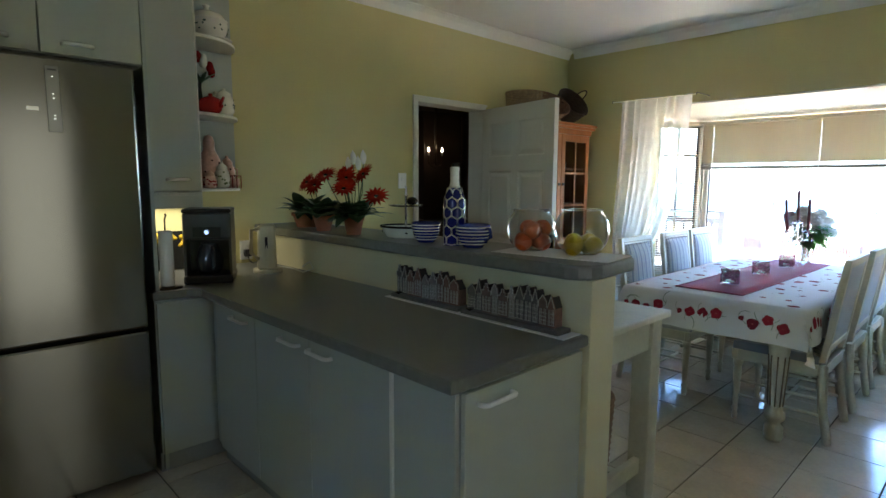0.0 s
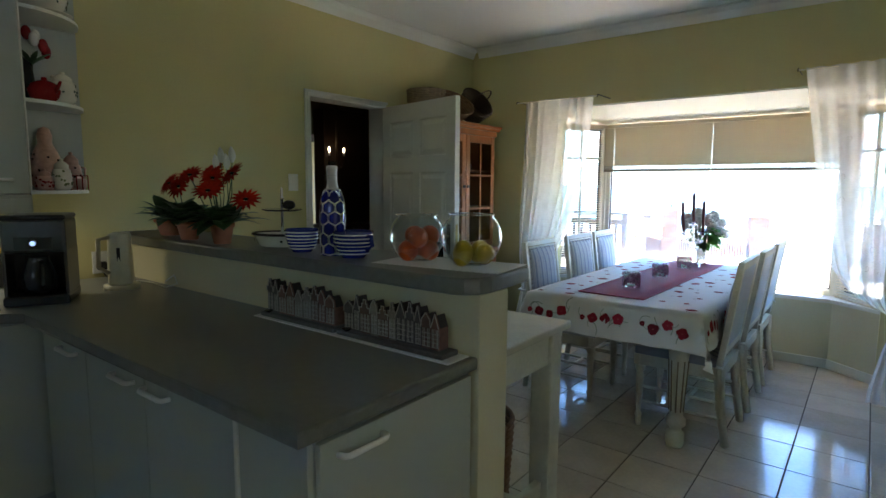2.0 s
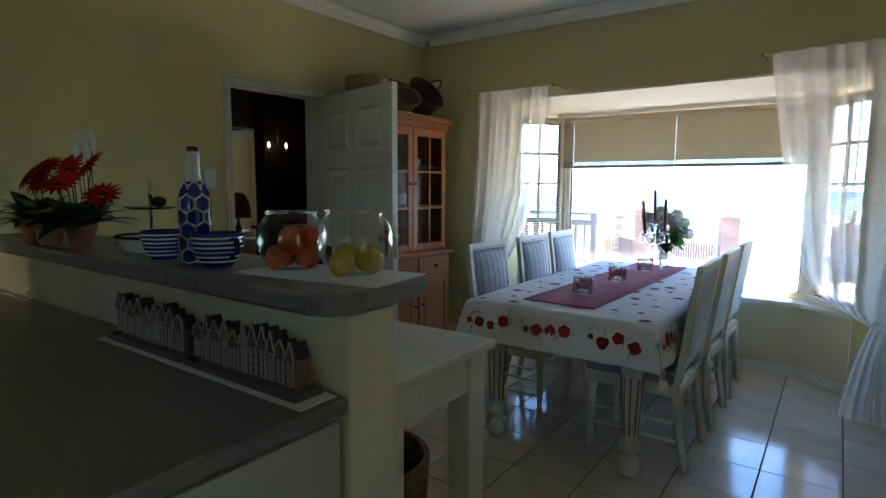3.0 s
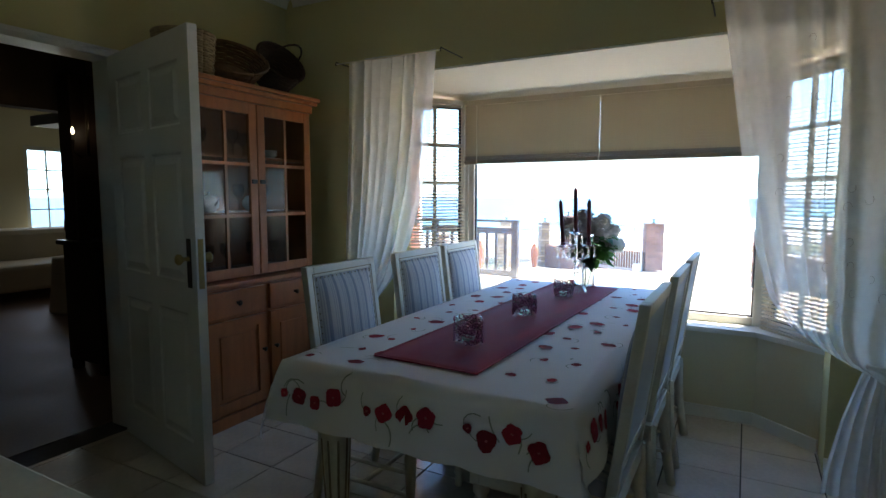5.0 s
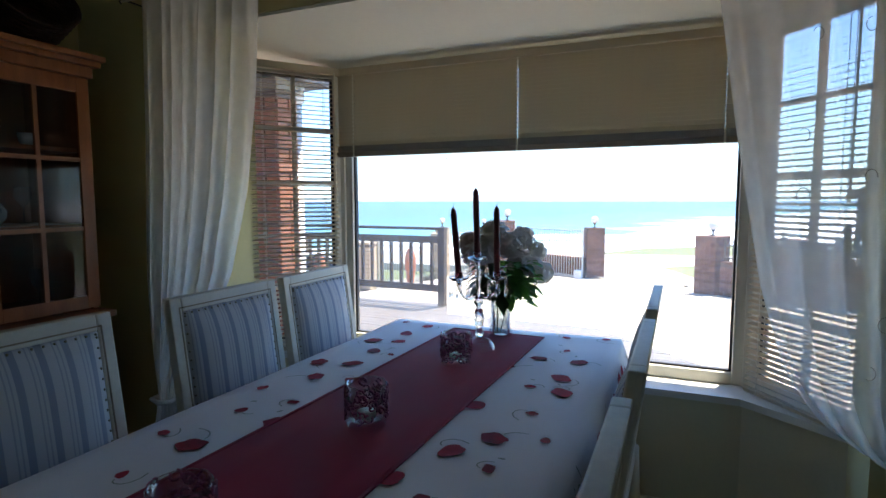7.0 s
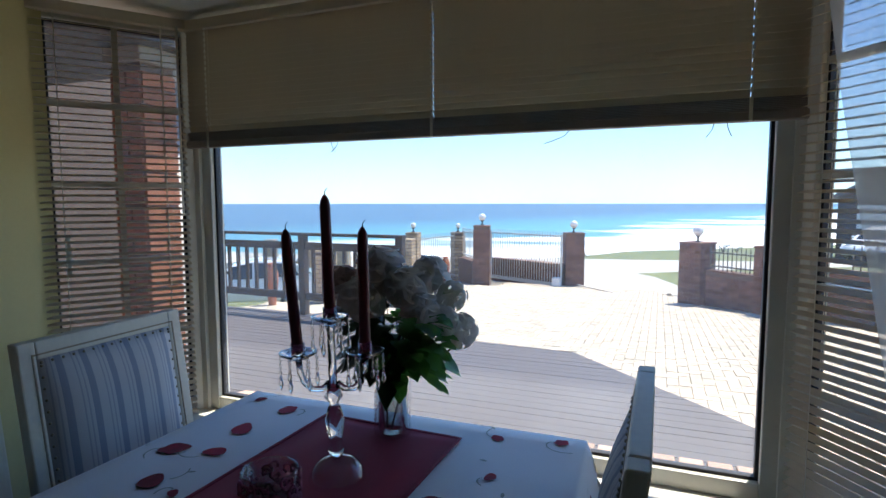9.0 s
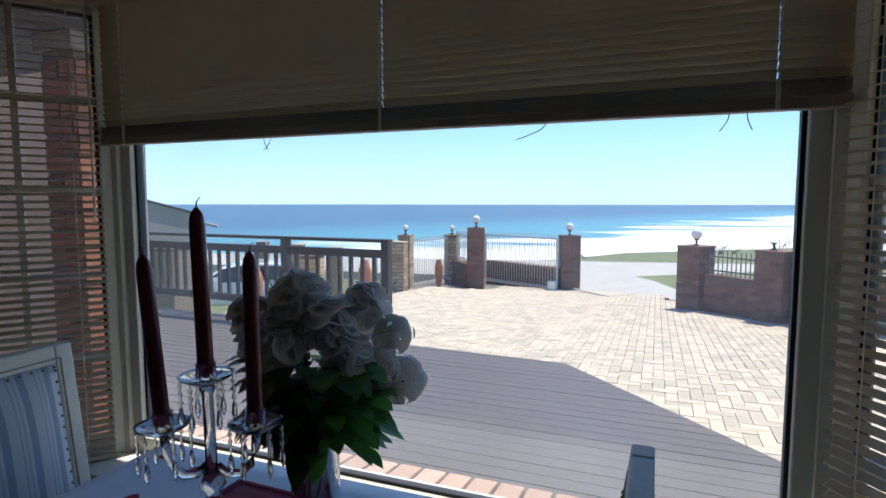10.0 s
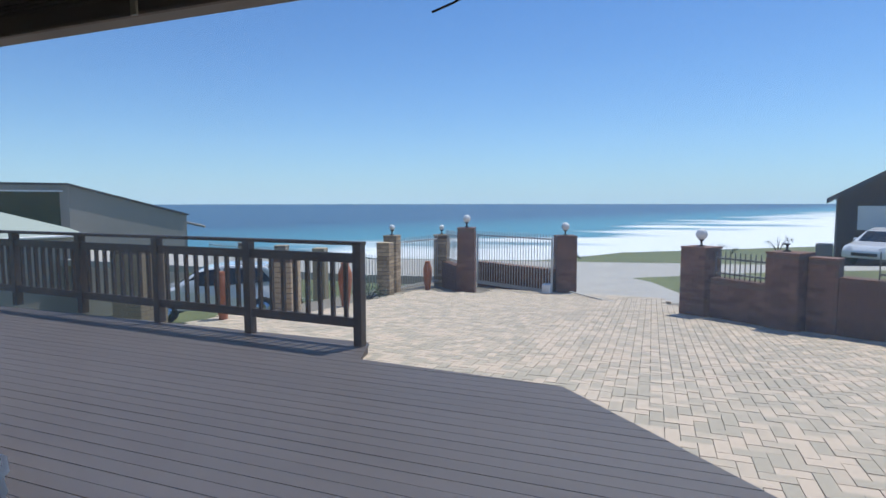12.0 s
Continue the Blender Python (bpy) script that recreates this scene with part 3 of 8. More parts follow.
def lay_bricks(owner, x0, x1, y0, y1, z0, z1, material, sides="xXyY", joined=False, size=(0.222, 0.073, 0.012)):
    """Stretcher courses proud of a mortar core, on the chosen faces of an upright block in the owner's space."""
    w, h, out = size
    course, k = h + 0.012, 0
    key = material.name
    bm = bmesh.new() if joined else None
    if key not in BRICKS:
        BRICKS[key] = {}
    z = z0 + course / 2
    while z + h / 2 <= z1 + 0.001:
        for side in sides:
            a, b = (y0, y1) if side in "xX" else (x0, x1)
            pos = a - (w + 0.012) * 0.5 * (k % 2)
            while pos < b - 0.02:
                s, e = max(pos, a), min(pos + w, b)
                pos += w + 0.012
                if e - s < 0.03:
                    continue
                mid, length = (s + e) / 2, round(e - s, 2)
                if side in "xX":
                    at, turn = ((x0 if side == "x" else x1), mid, z), 90
                else:
                    at, turn = (mid, (y0 if side == "y" else y1), z), 0
                if joined:
                    lx, ly = (out, length / 2) if turn else (length / 2, out)
                    box(bm, at[0] - lx, at[0] + lx, at[1] - ly, at[1] + ly, z - h / 2, z + h / 2)
                    continue
                if length not in BRICKS[key]:
                    BRICKS[key][length] = mesh_of("brick", boxes((-length / 2, length / 2, -out, out, -h / 2, h / 2)), material)
                ob = new("brick", BRICKS[key][length])
                ob.parent = owner
                ob.matrix_local = pose(*at, 0, 0, turn)
        z += course
        k += 1
    if joined:
        ob = part("brickwork", bm, material, owner)
        ob["kind"] = "stuff"


def brick_pier(x, y, w, top, material, turn=0.0, lamp=0.0, label="brown face-brick gate pier", joined=False):
    z = terrain(x, y) - 0.1
    pier = thing("gate_pier", x, y, z, label, "pier", "brick piers", turn)
    h = top - z
    part("core", boxes((-w / 2, w / 2, -w / 2, w / 2, 0, h)), MORTAR, pier)
    part("coping", boxes((-w / 2 - 0.015, w / 2 + 0.015, -w / 2 - 0.015, w / 2 + 0.015, h, h + 0.04), bevel=0.006), material, pier)
    lay_bricks(pier, -w / 2, w / 2, -w / 2, w / 2, 0.0, h, material, joined=joined)
    if lamp:
        globe_lamp(x, y, top + 0.04, lamp)


def globe_lamp(x, y, z, r=0.1, lit=True):
    lamp = thing("gate_lamp", x, y, z, "white opal globe lamp on a short dark stem" if lit else "short dark lamp stem without its globe", "lamp", "globe lamps on the piers")
    part("stem", lathe([(0.06, 0), (0.055, 0.015), (0.02, 0.03), (0.016, 0.09), (0.045, 0.11), (0.05, 0.125)], n=14), DARK_IRON, lamp)
    if lit:
        part("globe", ball(bmesh.new(), (0, 0, 0.12 + r * 0.95), r, u=20, v=14), GLOBE, lamp)


brick_pier(-1.53, 18.5, 0.40, 0.70, BRICK_MIX, 12, 0.095)
brick_pier(0.70, 19.4, 0.46, 0.50, BRICK_MIX, 20, 0.1)
brick_pier(3.50, 16.55, 0.46, 0.52, BRICK_MIX, -38, 0.1)
brick_pier(4.65, 15.45, 0.46, 0.55, BRICK_MIX, -38)
globe_lamp(4.6, 15.45, 0.59, lit=False)
brick_pier(-2.93, 16.9, 0.28, 0.41, BRICK_YELLOW, 5, 0.0, "buff face-brick pier beside the garden fence")
brick_pier(-3.1, 17.6, 0.30, 0.53, BRICK_YELLOW, 5, 0.068, "buff face-brick pier beside the garden gate")
brick_pier(-2.6, 19.6, 0.33, 0.45, BRICK_YELLOW, 5, 0.068, "buff face-brick pier beside the garden gate")


def low_wall(p, q, base, top, material, label, joined=False, thick=0.23):
    (x0, y0), (x1, y1) = p, q
    length = math.hypot(x1 - x0, y1 - y0)
    wall = thing("garden_wall", x0, y0, base, label, "wall", "low brick walls", math.degrees(math.atan2(y1 - y0, x1 - x0)))
    part("core", boxes((0, length, -thick / 2, thick / 2, 0, top - base)), MORTAR, wall)
    part("coping", boxes((0, length, -thick / 2 - 0.014, thick / 2 + 0.014, top - base, top - base + 0.035), bevel=0.005), material, wall)
    lay_bricks(wall, 0, length, -thick / 2, thick / 2, 0, top - base, material, "y", joined)
    return wall


low_wall((3.72, 16.3), (4.45, 15.65), land(16) - 0.1, 0.02, BRICK_MIX, "low brown face-brick wall under palisade railings")
low_wall((4.9, 15.35), (5.23, 15.16), land(15) - 0.1, 0.50, BRICK_MIX, "brown face-brick wall stub beside the pier")
low_wall((5.25, 15.15), (10.0, 11.8), land(14.5) - 0.1, 0.24, BRICK_MIX, "low brown face-brick wall along the driveway", True)
low_wall((-1.75, 20.4), (0.5, 19.25), land(20) - 0.15, -0.32, BRICK_MIX, "low brown face-brick wall behind the sliding gate")
low_wall((-2.43, 19.5), (-1.72, 18.6), land(19) - 0.1, -0.25, BRICK_MIX, "low brown face-brick wall beside the garden gate", True)


def palisade(p, q, z0, z1, material, label, gap=0.1, name="palisade_fence", spikes=0.1):
    (x0, y0), (x1, y1) = p, q
    length = math.hypot(x1 - x0, y1 - y0)
    f = thing(name, x0, y0, z0, label, "gate" if "gate" in name else "fence", "steel fences", math.degrees(math.atan2(y1 - y0, x1 - x0)))
    h = z1 - z0
    part("top_rail", boxes((0, length, -0.015, 0.015, h - spikes - 0.03, h - spikes)), material, f)
    part("bottom_rail", boxes((0, length, -0.015, 0.015, 0.06, 0.09)), material, f)
    k = max(2, int(length / gap))
    rod = mesh_of("bar", tube([(0, 0, 0), (0, 0, h - 0.04), (0, 0, h)], 0.01, n=6), material)
    for i in range(k + 1):
        ob = new("bar", rod)
        ob.parent = f
        ob.location = (length * i / k, 0, 0)
    return f


gate = palisade((-1.75, 20.1), (0.45, 19.0), land(19.8) + 0.02, 0.58, FENCE, "white steel sliding driveway gate with spiked bars, closed against its pier", 0.085, "driveway_gate")
part("frame", boxes((-0.02, 2.46, -0.02, 0.02, 0.0, 0.05), (-0.02, 0.02, -0.02, 0.02, 0.05, 1.36), (2.44, 2.48, -0.02, 0.02, 0.05, 1.36), (-0.02, 2.46, -0.021, 0.021, 1.30, 1.335)), FENCE, gate)
motor = single("gate_motor", boxes((-0.1, 0.1, -0.12, 0.12, 0, 0.24), bevel=0.02), COLUMN, "white plastic sliding gate motor box beside the pier", "gate motor", at=(0.36, 18.85, land(18.85) - 0.02))
palisade((3.72, 16.3), (4.45, 15.65), 0.055, 0.5, FENCE_DARK, "grey steel spiked railing on the low wall", 0.085)
palisade((5.6, 14.9), (9.9, 11.9), 0.275, 0.66, FENCE_DARK, "grey steel railing on the low wall", 0.1)
palisade((-2.45, 19.55), (-1.72, 18.65), -0.2, 0.62, FENCE, "pale steel spiked fence beside the gate", 0.09)
palisade((-3.0, 17.8), (-2.65, 19.4), land(18.5), 0.5, FENCE, "pale steel garden gate with upright bars", 0.1, "garden_gate")
palisade((-12.0, 21.1), (-3.3, 18.46), -1.6, -0.02, FENCE, "pale steel palisade fence across the garden", 0.11)
for x, y in ((-9.9, 20.48), (-8.0, 19.9), (-6.3, 19.4)):
    brick_pier(x, y, 0.33, 0.0, BRICK_YELLOW, 15, 0.0, "buff face-brick fence pier", True)
for x, y, w, top in ((-2.95, 13.35, 0.30, 0.43), (-6.75, 13.75, 0.66, 0.42)):
    brick_pier(x, y, w, top, BRICK_YELLOW, 5, 0.0, "buff face-brick carport pier", True)
rail = single("gate_track", boxes((0, 1.75, -0.03, 0.03, 0, 0.02)), CONCRETE, "pale steel gate track set in the paving", "gate track", at=(0.9, 18.9, land(18.6) + 0.03), turn=-46)


def terracotta_urn(x, y, z, h):
    urn = thing("garden_urn", x, y, z, "tall terracotta urn standing beside the driveway", "urn", "terracotta urns")
    part("body", lathe([(0.10, 0), (0.085, 0.05), (0.11, 0.22), (0.15, 0.55), (0.155, 0.75), (0.11, 0.9), (0.08, 0.94), (0.105, 1.0), (0.09, 1.0), (0.065, 0.93)], n=20), TERRACOTTA, urn)
    urn.scale = (h, h, h)


terracotta_urn(-2.45, 14.35, land(14.35) - 0.01, 0.80)
terracotta_urn(-2.5, 18.35, land(18.3) - 0.05, 0.72)
terracotta_urn(-3.25, 12.2, land(12.2) - 0.01, 0.72)


# ---- house front beside the bay: red brick porch pier and white column ----
porch = thing("porch_pier", 0.265, 6.86, DECK_Z, "red face-brick porch pier beside the bay window", "pier")
part("core", boxes((-0.10, 0.10, -0.10, 0.10, 0, 2.25)), MORTAR, porch)
part("capital", boxes((-0.13, 0.13, -0.13, 0.13, 2.25, 2.33), bevel=0.01), PLASTER, porch)
lay_bricks(porch, -0.10, 0.10, -0.10, 0.10, 0.0, 2.25, BRICK, "xXyY")
for wall_x, w in ((-1.6, 2.30), (3.62, 3.4)):
    setting("wall_house_front", boxes((wall_x, wall_x + w, 5.93, 6.08, DECK_Z - 0.3, 3.3)), BRICK, "red brick house front beside the bay", "wall")
# eave added out of view to keep the sun off sill and floor
setting("roof_bay", prism([(0.49, 6.09), (4.1, 6.09), (4.1, 6.92), (0.49, 6.92)], 2.30, 2.40), ROOF_DARK, "flat roof over the bay, its unseen eave added to block sun", "roof")

col = thing("porch_column", 0.24, 7.065, DECK_Z, "slim round white plastered porch column on the deck", "column")
part("shaft", lathe([(0.088, 0.06), (0.086, 0.5), (0.080, 2.2)], n=28), COLUMN, col)
part("base", lathe([(0.105, 0), (0.105, 0.03), (0.092, 0.06)], n=28), COLUMN, col)
part("cap", lathe([(0.080, 2.2), (0.10, 2.23), (0.10, 2.33)], n=28), COLUMN, col)
setting("roof_porch", boxes((-4.5, 0.48, 6.09, 7.25, 2.132, 2.25)), ROOF_DARK, "dark roof over the porch beside the bay", "roof")

# ---- bay windows ----
def pane_window(name, x0, y0, x1, y1, z0, z1, cols, rows, label, frame_w=0.05, depth=0.06):
    """A framed window from (x0, y0) to (x1, y1); the room is on the right hand of that direction."""
    length, turn = math.hypot(x1 - x0, y1 - y0), math.degrees(math.atan2(y1 - y0, x1 - x0))
    w = thing(name, x0, y0, z0, label, "window", turn=turn, kind="structure")
    h, f, d = z1 - z0, frame_w, depth / 2
    part("window_frame", boxes((0, f, -d, d, 0, h), (length - f, length, -d, d, 0, h), (f, length - f, -d, d, 0, f), (f, length - f, -d, d, h - f, h), bevel=0.004), FRAME, w)
    g = 0.009
    part("gasket", boxes((f, f + g, -0.012, 0.012, f, h - f), (length - f - g, length - f, -0.012, 0.012, f, h - f), (f + g, length - f - g, -0.012, 0.012, f, f + g),
                         (f + g, length - f - g, -0.012, 0.012, h - f - g, h - f)), GASKET, w)
    glass = part("pane", boxes((f, length - f, -0.003, 0.003, f, h - f)), PANE, w)
    glass.visible_shadow = False
    for i in range(1, cols):
        x = f + (length - 2 * f) * i / cols
        part("glazing_bar", boxes((x - 0.009, x + 0.009, -0.014, 0.010, f, h - f)), FRAME, w)
    for i in range(1, rows):
        z = f + (h - 2 * f) * i / rows
        part("glazing_bar", boxes((f, length - f, -0.0145, 0.0105, z - 0.009, z + 0.009)), FRAME, w)
    return w


window_1 = pane_window("window_1", PANE_L, PANE_Y, PANE_R, PANE_Y, SILL, 2.0, 1, 1, "large fixed bay window pane in a cream frame")
CHEEK_L, CHEEK_R = (0.865, 5.90), (3.445, 5.90)
window_2 = pane_window("window_2", CHEEK_L[0], CHEEK_L[1], 1.165, 6.315, SILL, 2.0, 2, 5, "narrow cream casement of the bay with small panes")
window_3 = pane_window("window_3", 3.145, 6.315, CHEEK_R[0], CHEEK_R[1], SILL, 2.0, 2, 5, "narrow cream casement of the bay with small panes")
for w, k in ((window_2, 0.09), (window_3, 0.42)):
    part("stay", boxes((k - 0.008, k + 0.008, -0.05, -0.03, 0.55, 0.68), bevel=0.004), WHITE_TRIM, w)
setting("trim_bay_posts", prism([(1.125, 6.275), (1.20, 6.285), (1.20, 6.37), (1.10, 6.37)], SILL, 2.0, prism([(3.11, 6.285), (3.185, 6.275), (3.21, 6.37), (3.11, 6.37)], SILL, 2.0)),
        FRAME, "cream corner posts between the bay windows", "window trim")


# ---- venetian blinds ----
def blind_closed():
    b = thing("venetian_blind", 2.155, 6.262, 1.545, "cream venetian blind drawn half down with closed slats", "blind", "bay blinds")
    half, h = 0.975, 0.445
    part("head_rail", boxes((-half, half, -0.022, 0.022, h - 0.03, h + 0.005), bevel=0.003), BLIND, b)
    cords, hole = (-0.87, 0.0, 0.85), 0.0009
    ends = [-half + 0.006] + [x + d for x in cords for d in (-hole, hole)] + [half - 0.006]
    slat = mesh_of("slat", boxes(*[(a, b, -0.0125, 0.0125, -0.0007, 0.0007) for a, b in zip(ends[::2], ends[1::2])]), BLIND)
    for i in range(19):
        ob = new("slat", slat)
        ob.parent = b
        ob.matrix_local = pose(0, 0.0, 0.068 + i * 0.0186, -66 if i > 5 else -54 - 2 * i, 0, 0)
    for i in range(8):
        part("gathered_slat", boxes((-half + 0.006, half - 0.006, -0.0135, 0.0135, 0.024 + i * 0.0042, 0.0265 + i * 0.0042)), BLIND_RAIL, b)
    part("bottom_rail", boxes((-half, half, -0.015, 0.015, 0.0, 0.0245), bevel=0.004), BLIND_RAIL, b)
    for x in cords:
        part("ladder_cord", tube([(x, -0.016, 0.0), (x, -0.017, 0.25), (x, -0.016, 0.43)], 0.0009, n=5), CORD, b)
        part("ladder_tape", boxes((x - 0.004, x + 0.004, -0.018, -0.015, 0.0, 0.058)), CORD, b)
        for i in range(18):
            part("cord_rung", boxes((x - 0.003, x + 0.003, -0.0195, -0.0155, 0.07 + i * 0.02, 0.0815 + i * 0.02)), CORD, b)
    for x, lean in ((-0.36, 0.01), (-0.335, -0.02), (0.41, -0.05), (0.77, -0.012), (0.80, 0.008)):
        part("frayed_cord", tube([(x, -0.005, 0.0), (x + lean * 0.3, -0.006, -0.015), (x + lean, -0.004, -0.028), (x + lean * 1.4, -0.005, -0.034)], 0.0011, n=5), DARK_IRON, b)


def blind_open(p, q, label, cords):
    (x0, y0), (x1, y1) = p, q
    length = math.hypot(x1 - x0, y1 - y0)
    b = thing("venetian_blind", x0, y0, SILL + 0.005, label, "blind", "bay blinds", math.degrees(math.atan2(y1 - y0, x1 - x0)))
    part("head_rail", boxes((0, length, -0.018, 0.018, 1.405, 1.44), bevel=0.003), BLIND, b)
    part("bottom_rail", boxes((0.005, length - 0.005, -0.013, 0.013, 0.0, 0.014), bevel=0.003), BLIND, b)
    slat = mesh_of("slat", boxes((0.006, length - 0.006, -0.0125, 0.0125, -0.0007, 0.0007)), BLIND)
    n = 61
    for i in range(n):
        ob = new("slat", slat)
        ob.parent = b
        ob.matrix_local = pose(0, 0, 0.03 + i * 1.37 / n, 17, 0, 0)
    for x in cords:
        part("ladder_cord", tube([(x, -0.0135, 0.01), (x, -0.0135, 1.41)], 0.0012, n=5), CORD, b)
        part("ladder_cord", tube([(x, 0.0135, 0.01), (x, 0.0135, 1.41)], 0.0012, n=5), CORD, b)
    part("tilt_wand", tube([(length - 0.03, -0.03, 1.41), (length - 0.03, -0.032, 0.75)], 0.004, n=6), CORD, b)


blind_closed()
blind_open((0.925, 5.875), (1.195, 6.245), "cream venetian blind let down with open slats", (0.07, 0.38))
blind_open((3.115, 6.245), (3.385, 5.875), "cream venetian blind let down with open slats", (0.07, 0.38))


# ---- voile curtains ----
def between(rows, z):
    """The side line at a height, rounded off over a hand's breadth."""
    total = 0.0
    for k in range(-4, 5):
        zz = min(rows[0][0], max(rows[-1][0], z + 0.006 * k))
        for (z0, a), (z1, b) in zip(rows, rows[1:]):
            if z1 <= zz <= z0:
                total += a + (b - a) * (z0 - zz) / (z0 - z1)
                break
    return total / 9


def curtain(name_y, left, right, top, folds, label, lean, seed):
    """A gathered drape between two side lines, pinched by its tie."""
    bm = bmesh.new()
    nz, nx = 70, folds * 16
    rng = random.Random(seed)
    grid = []
    for i in range(nz + 1):
        z = top * (1 - i / nz) + 0.02
        a, b = between(left, z), between(right, z)
        row = []
        for j in range(nx + 1):
            u = j / nx
            k = (u + 0.035 * math.sin(7.0 * u + seed) + 0.018 * math.sin(17.0 * u)) * folds
            wave = math.sin(2 * math.pi * k)
            deep = (0.018 + 0.008 * math.sin(11.0 * u + 2.0 * seed)) * min(1.0, (b - a) / 0.5 + 0.25) * (0.5 + 0.5 * min(1.0, i / 10))
            sag = lean * max(0.0, 1 - abs(z - 0.8) / 0.9) * math.sin(math.pi * u)
            lap = (0.018 + 0.016 * math.sin(5.0 * u + 1.7 * seed + 0.4 * z)) * min(1.0, (b - a) / 0.6)
            row.append(bm.verts.new((a + (b - a) * u + lap * math.cos(2 * math.pi * k) * math.sin(math.pi * u), name_y + deep * wave + 0.014 * math.sin(9.0 * u + 0.5 * z), z - sag + (0.008 * abs(math.sin(math.pi * k)) if i == 0 else 0))))
        grid.append(row)
    for r, s in zip(grid, grid[1:]):
        for j in range(nx):
            bm.faces.new((r[j], r[j + 1], s[j + 1], s[j])).smooth = True
    ob = thing("voile_curtain", (left[0][1] + right[0][1]) / 2, name_y, 0.0, label, "curtain", "bay curtains")
    bmesh.ops.translate(bm, vec=(-ob.location.x, -ob.location.y, 0), verts=bm.verts[:])
    part("drape", bm, VOILE, ob)
    return ob


CURTAIN_Y = 5.42
c_left = curtain(CURTAIN_Y + 0.03, [(2.3, 0.7625), (1.59, 0.7429), (1.01, 0.7135), (0.761, 0.7233), (0.565, 0.7429), (0.466, 0.7576), (0.221, 0.7037), (0, 0.6644)],
                 [(2.3, 1.415), (1.74, 1.376), (1.36, 1.317), (1.03, 1.219), (0.79, 1.086), (0.692, 0.998), (0.565, 0.8999), (0.466, 0.8606), (0.221, 0.8999), (0, 0.9587)], 2.13, 8,
                 "white voile curtain tied back beside the pine cabinet", 0.03, 3)
c_right = curtain(CURTAIN_Y, [(2.3, 2.863), (2.08, 2.892), (1.76, 2.941), (1.47, 2.984), (1.09, 3.052), (0.874, 3.115), (0.758, 3.192), (0.69, 3.275), (0.661, 3.367), (0.642, 3.444), (0.622, 3.483), (0.564, 3.459), (0.37, 3.406), (0.12, 3.357), (0, 3.348)],
                  [(2.3, 3.948), (1.59, 3.919), (1.01, 3.813), (0.68, 3.658), (0.428, 3.735), (0, 3.89)], 2.17, 9,
                  "white embroidered voile curtain swept to its tie beside the bay", 0.10, 5)
for c, x0, x1, z in ((c_left, -0.335, -0.235, 0.45), (c_right, 0.085, 0.27, 0.61)):
    part("tie_band", tube([(x0, 0.04, z + 0.01), (x0 - 0.008, -0.02, z), ((x0 + x1) / 2, -0.035, z - 0.004), (x1 + 0.008, -0.02, z + 0.004), (x1, 0.04, z + 0.012)], 0.011, n=8), VOILE, c)
for x0, x1, z in ((0.68, 1.44, 2.145), (2.83, 4.02, 2.185)):
    wire = thing("curtain_wire", (x0 + x1) / 2, CURTAIN_Y + 0.01, z, "thin cream curtain wire on two hooks above the bay", "curtain rail", "curtain wires")
    d = (x1 - x0) / 2
    part("wire", tube([(-d, 0, 0), (d, 0, 0)], 0.004, n=6), CORD, wire)
    for x in (-d, d):
        part("hook", tube([(x, 0.27, 0.012), (x, 0.0, 0.012), (x, -0.008, 0.0), (x, 0.0, -0.008)], 0.004, n=6), DARK_IRON, wire)
THREAD = shader("grey_embroidery_thread", (0.35, 0.34, 0.30), 0.8, vary=0.05)
rng = random.Random(12)
for i in range(34):
    z = 0.85 + 1.25 * rng.random()
    x = 3.12 + 0.65 * rng.random() - (2.85 + 3.98) / 2
    r = 0.010 + 0.006 * rng.random()
    a0 = rng.uniform(0, 6.28)
    part("embroidery", tube([(x + r * math.cos(a0 + k * 0.55), -0.034, z + 1.4 * r * math.sin(a0 + k * 0.55)) for k in range(8)], 0.0011, n=4), THREAD, c_right)


# ---- dining table, cloth and runner ----
TX0, TX1, TY0, TY1, TZ = 1.665, 2.655, 3.925, 6.02, 0.765
CREAM_WOOD = shader("distressed_cream_paint", (0.62, 0.59, 0.48), 0.5, vary=0.12, scale=7, fine=70, bump=0.12)
CREAM_DARK = shader("rubbed_brown_groove", (0.24, 0.19, 0.12), 0.6, vary=0.2)


def turned_leg(parent, x, y, h):
    shaft = [(0.040, 0.0), (0.048, 0.02), (0.048, 0.075), (0.034, 0.09), (0.030, 0.105), (0.052, 0.125), (0.052, 0.155), (0.036, 0.175), (0.034, 0.19), (0.050, h - 0.24), (0.056, h - 0.19), (0.040, h - 0.17), (0.040, h - 0.155), (0.056, h - 0.15)]
    leg = part("leg", lathe(shaft, n=20, at=(x, y, 0)), CREAM_WOOD, parent)
    part("leg_block", boxes((x - 0.058, x + 0.058, y - 0.058, y + 0.058, h - 0.15, h), bevel=0.004), CREAM_WOOD, leg)
    for k in range(9):
        a = 2 * math.pi * k / 9
        part("flute", tube([(x + 0.036 * math.cos(a), y + 0.036 * math.sin(a), 0.2), (x + 0.050 * math.cos(a), y + 0.050 * math.sin(a), h - 0.25)], 0.0042, n=5), CREAM_DARK, leg)


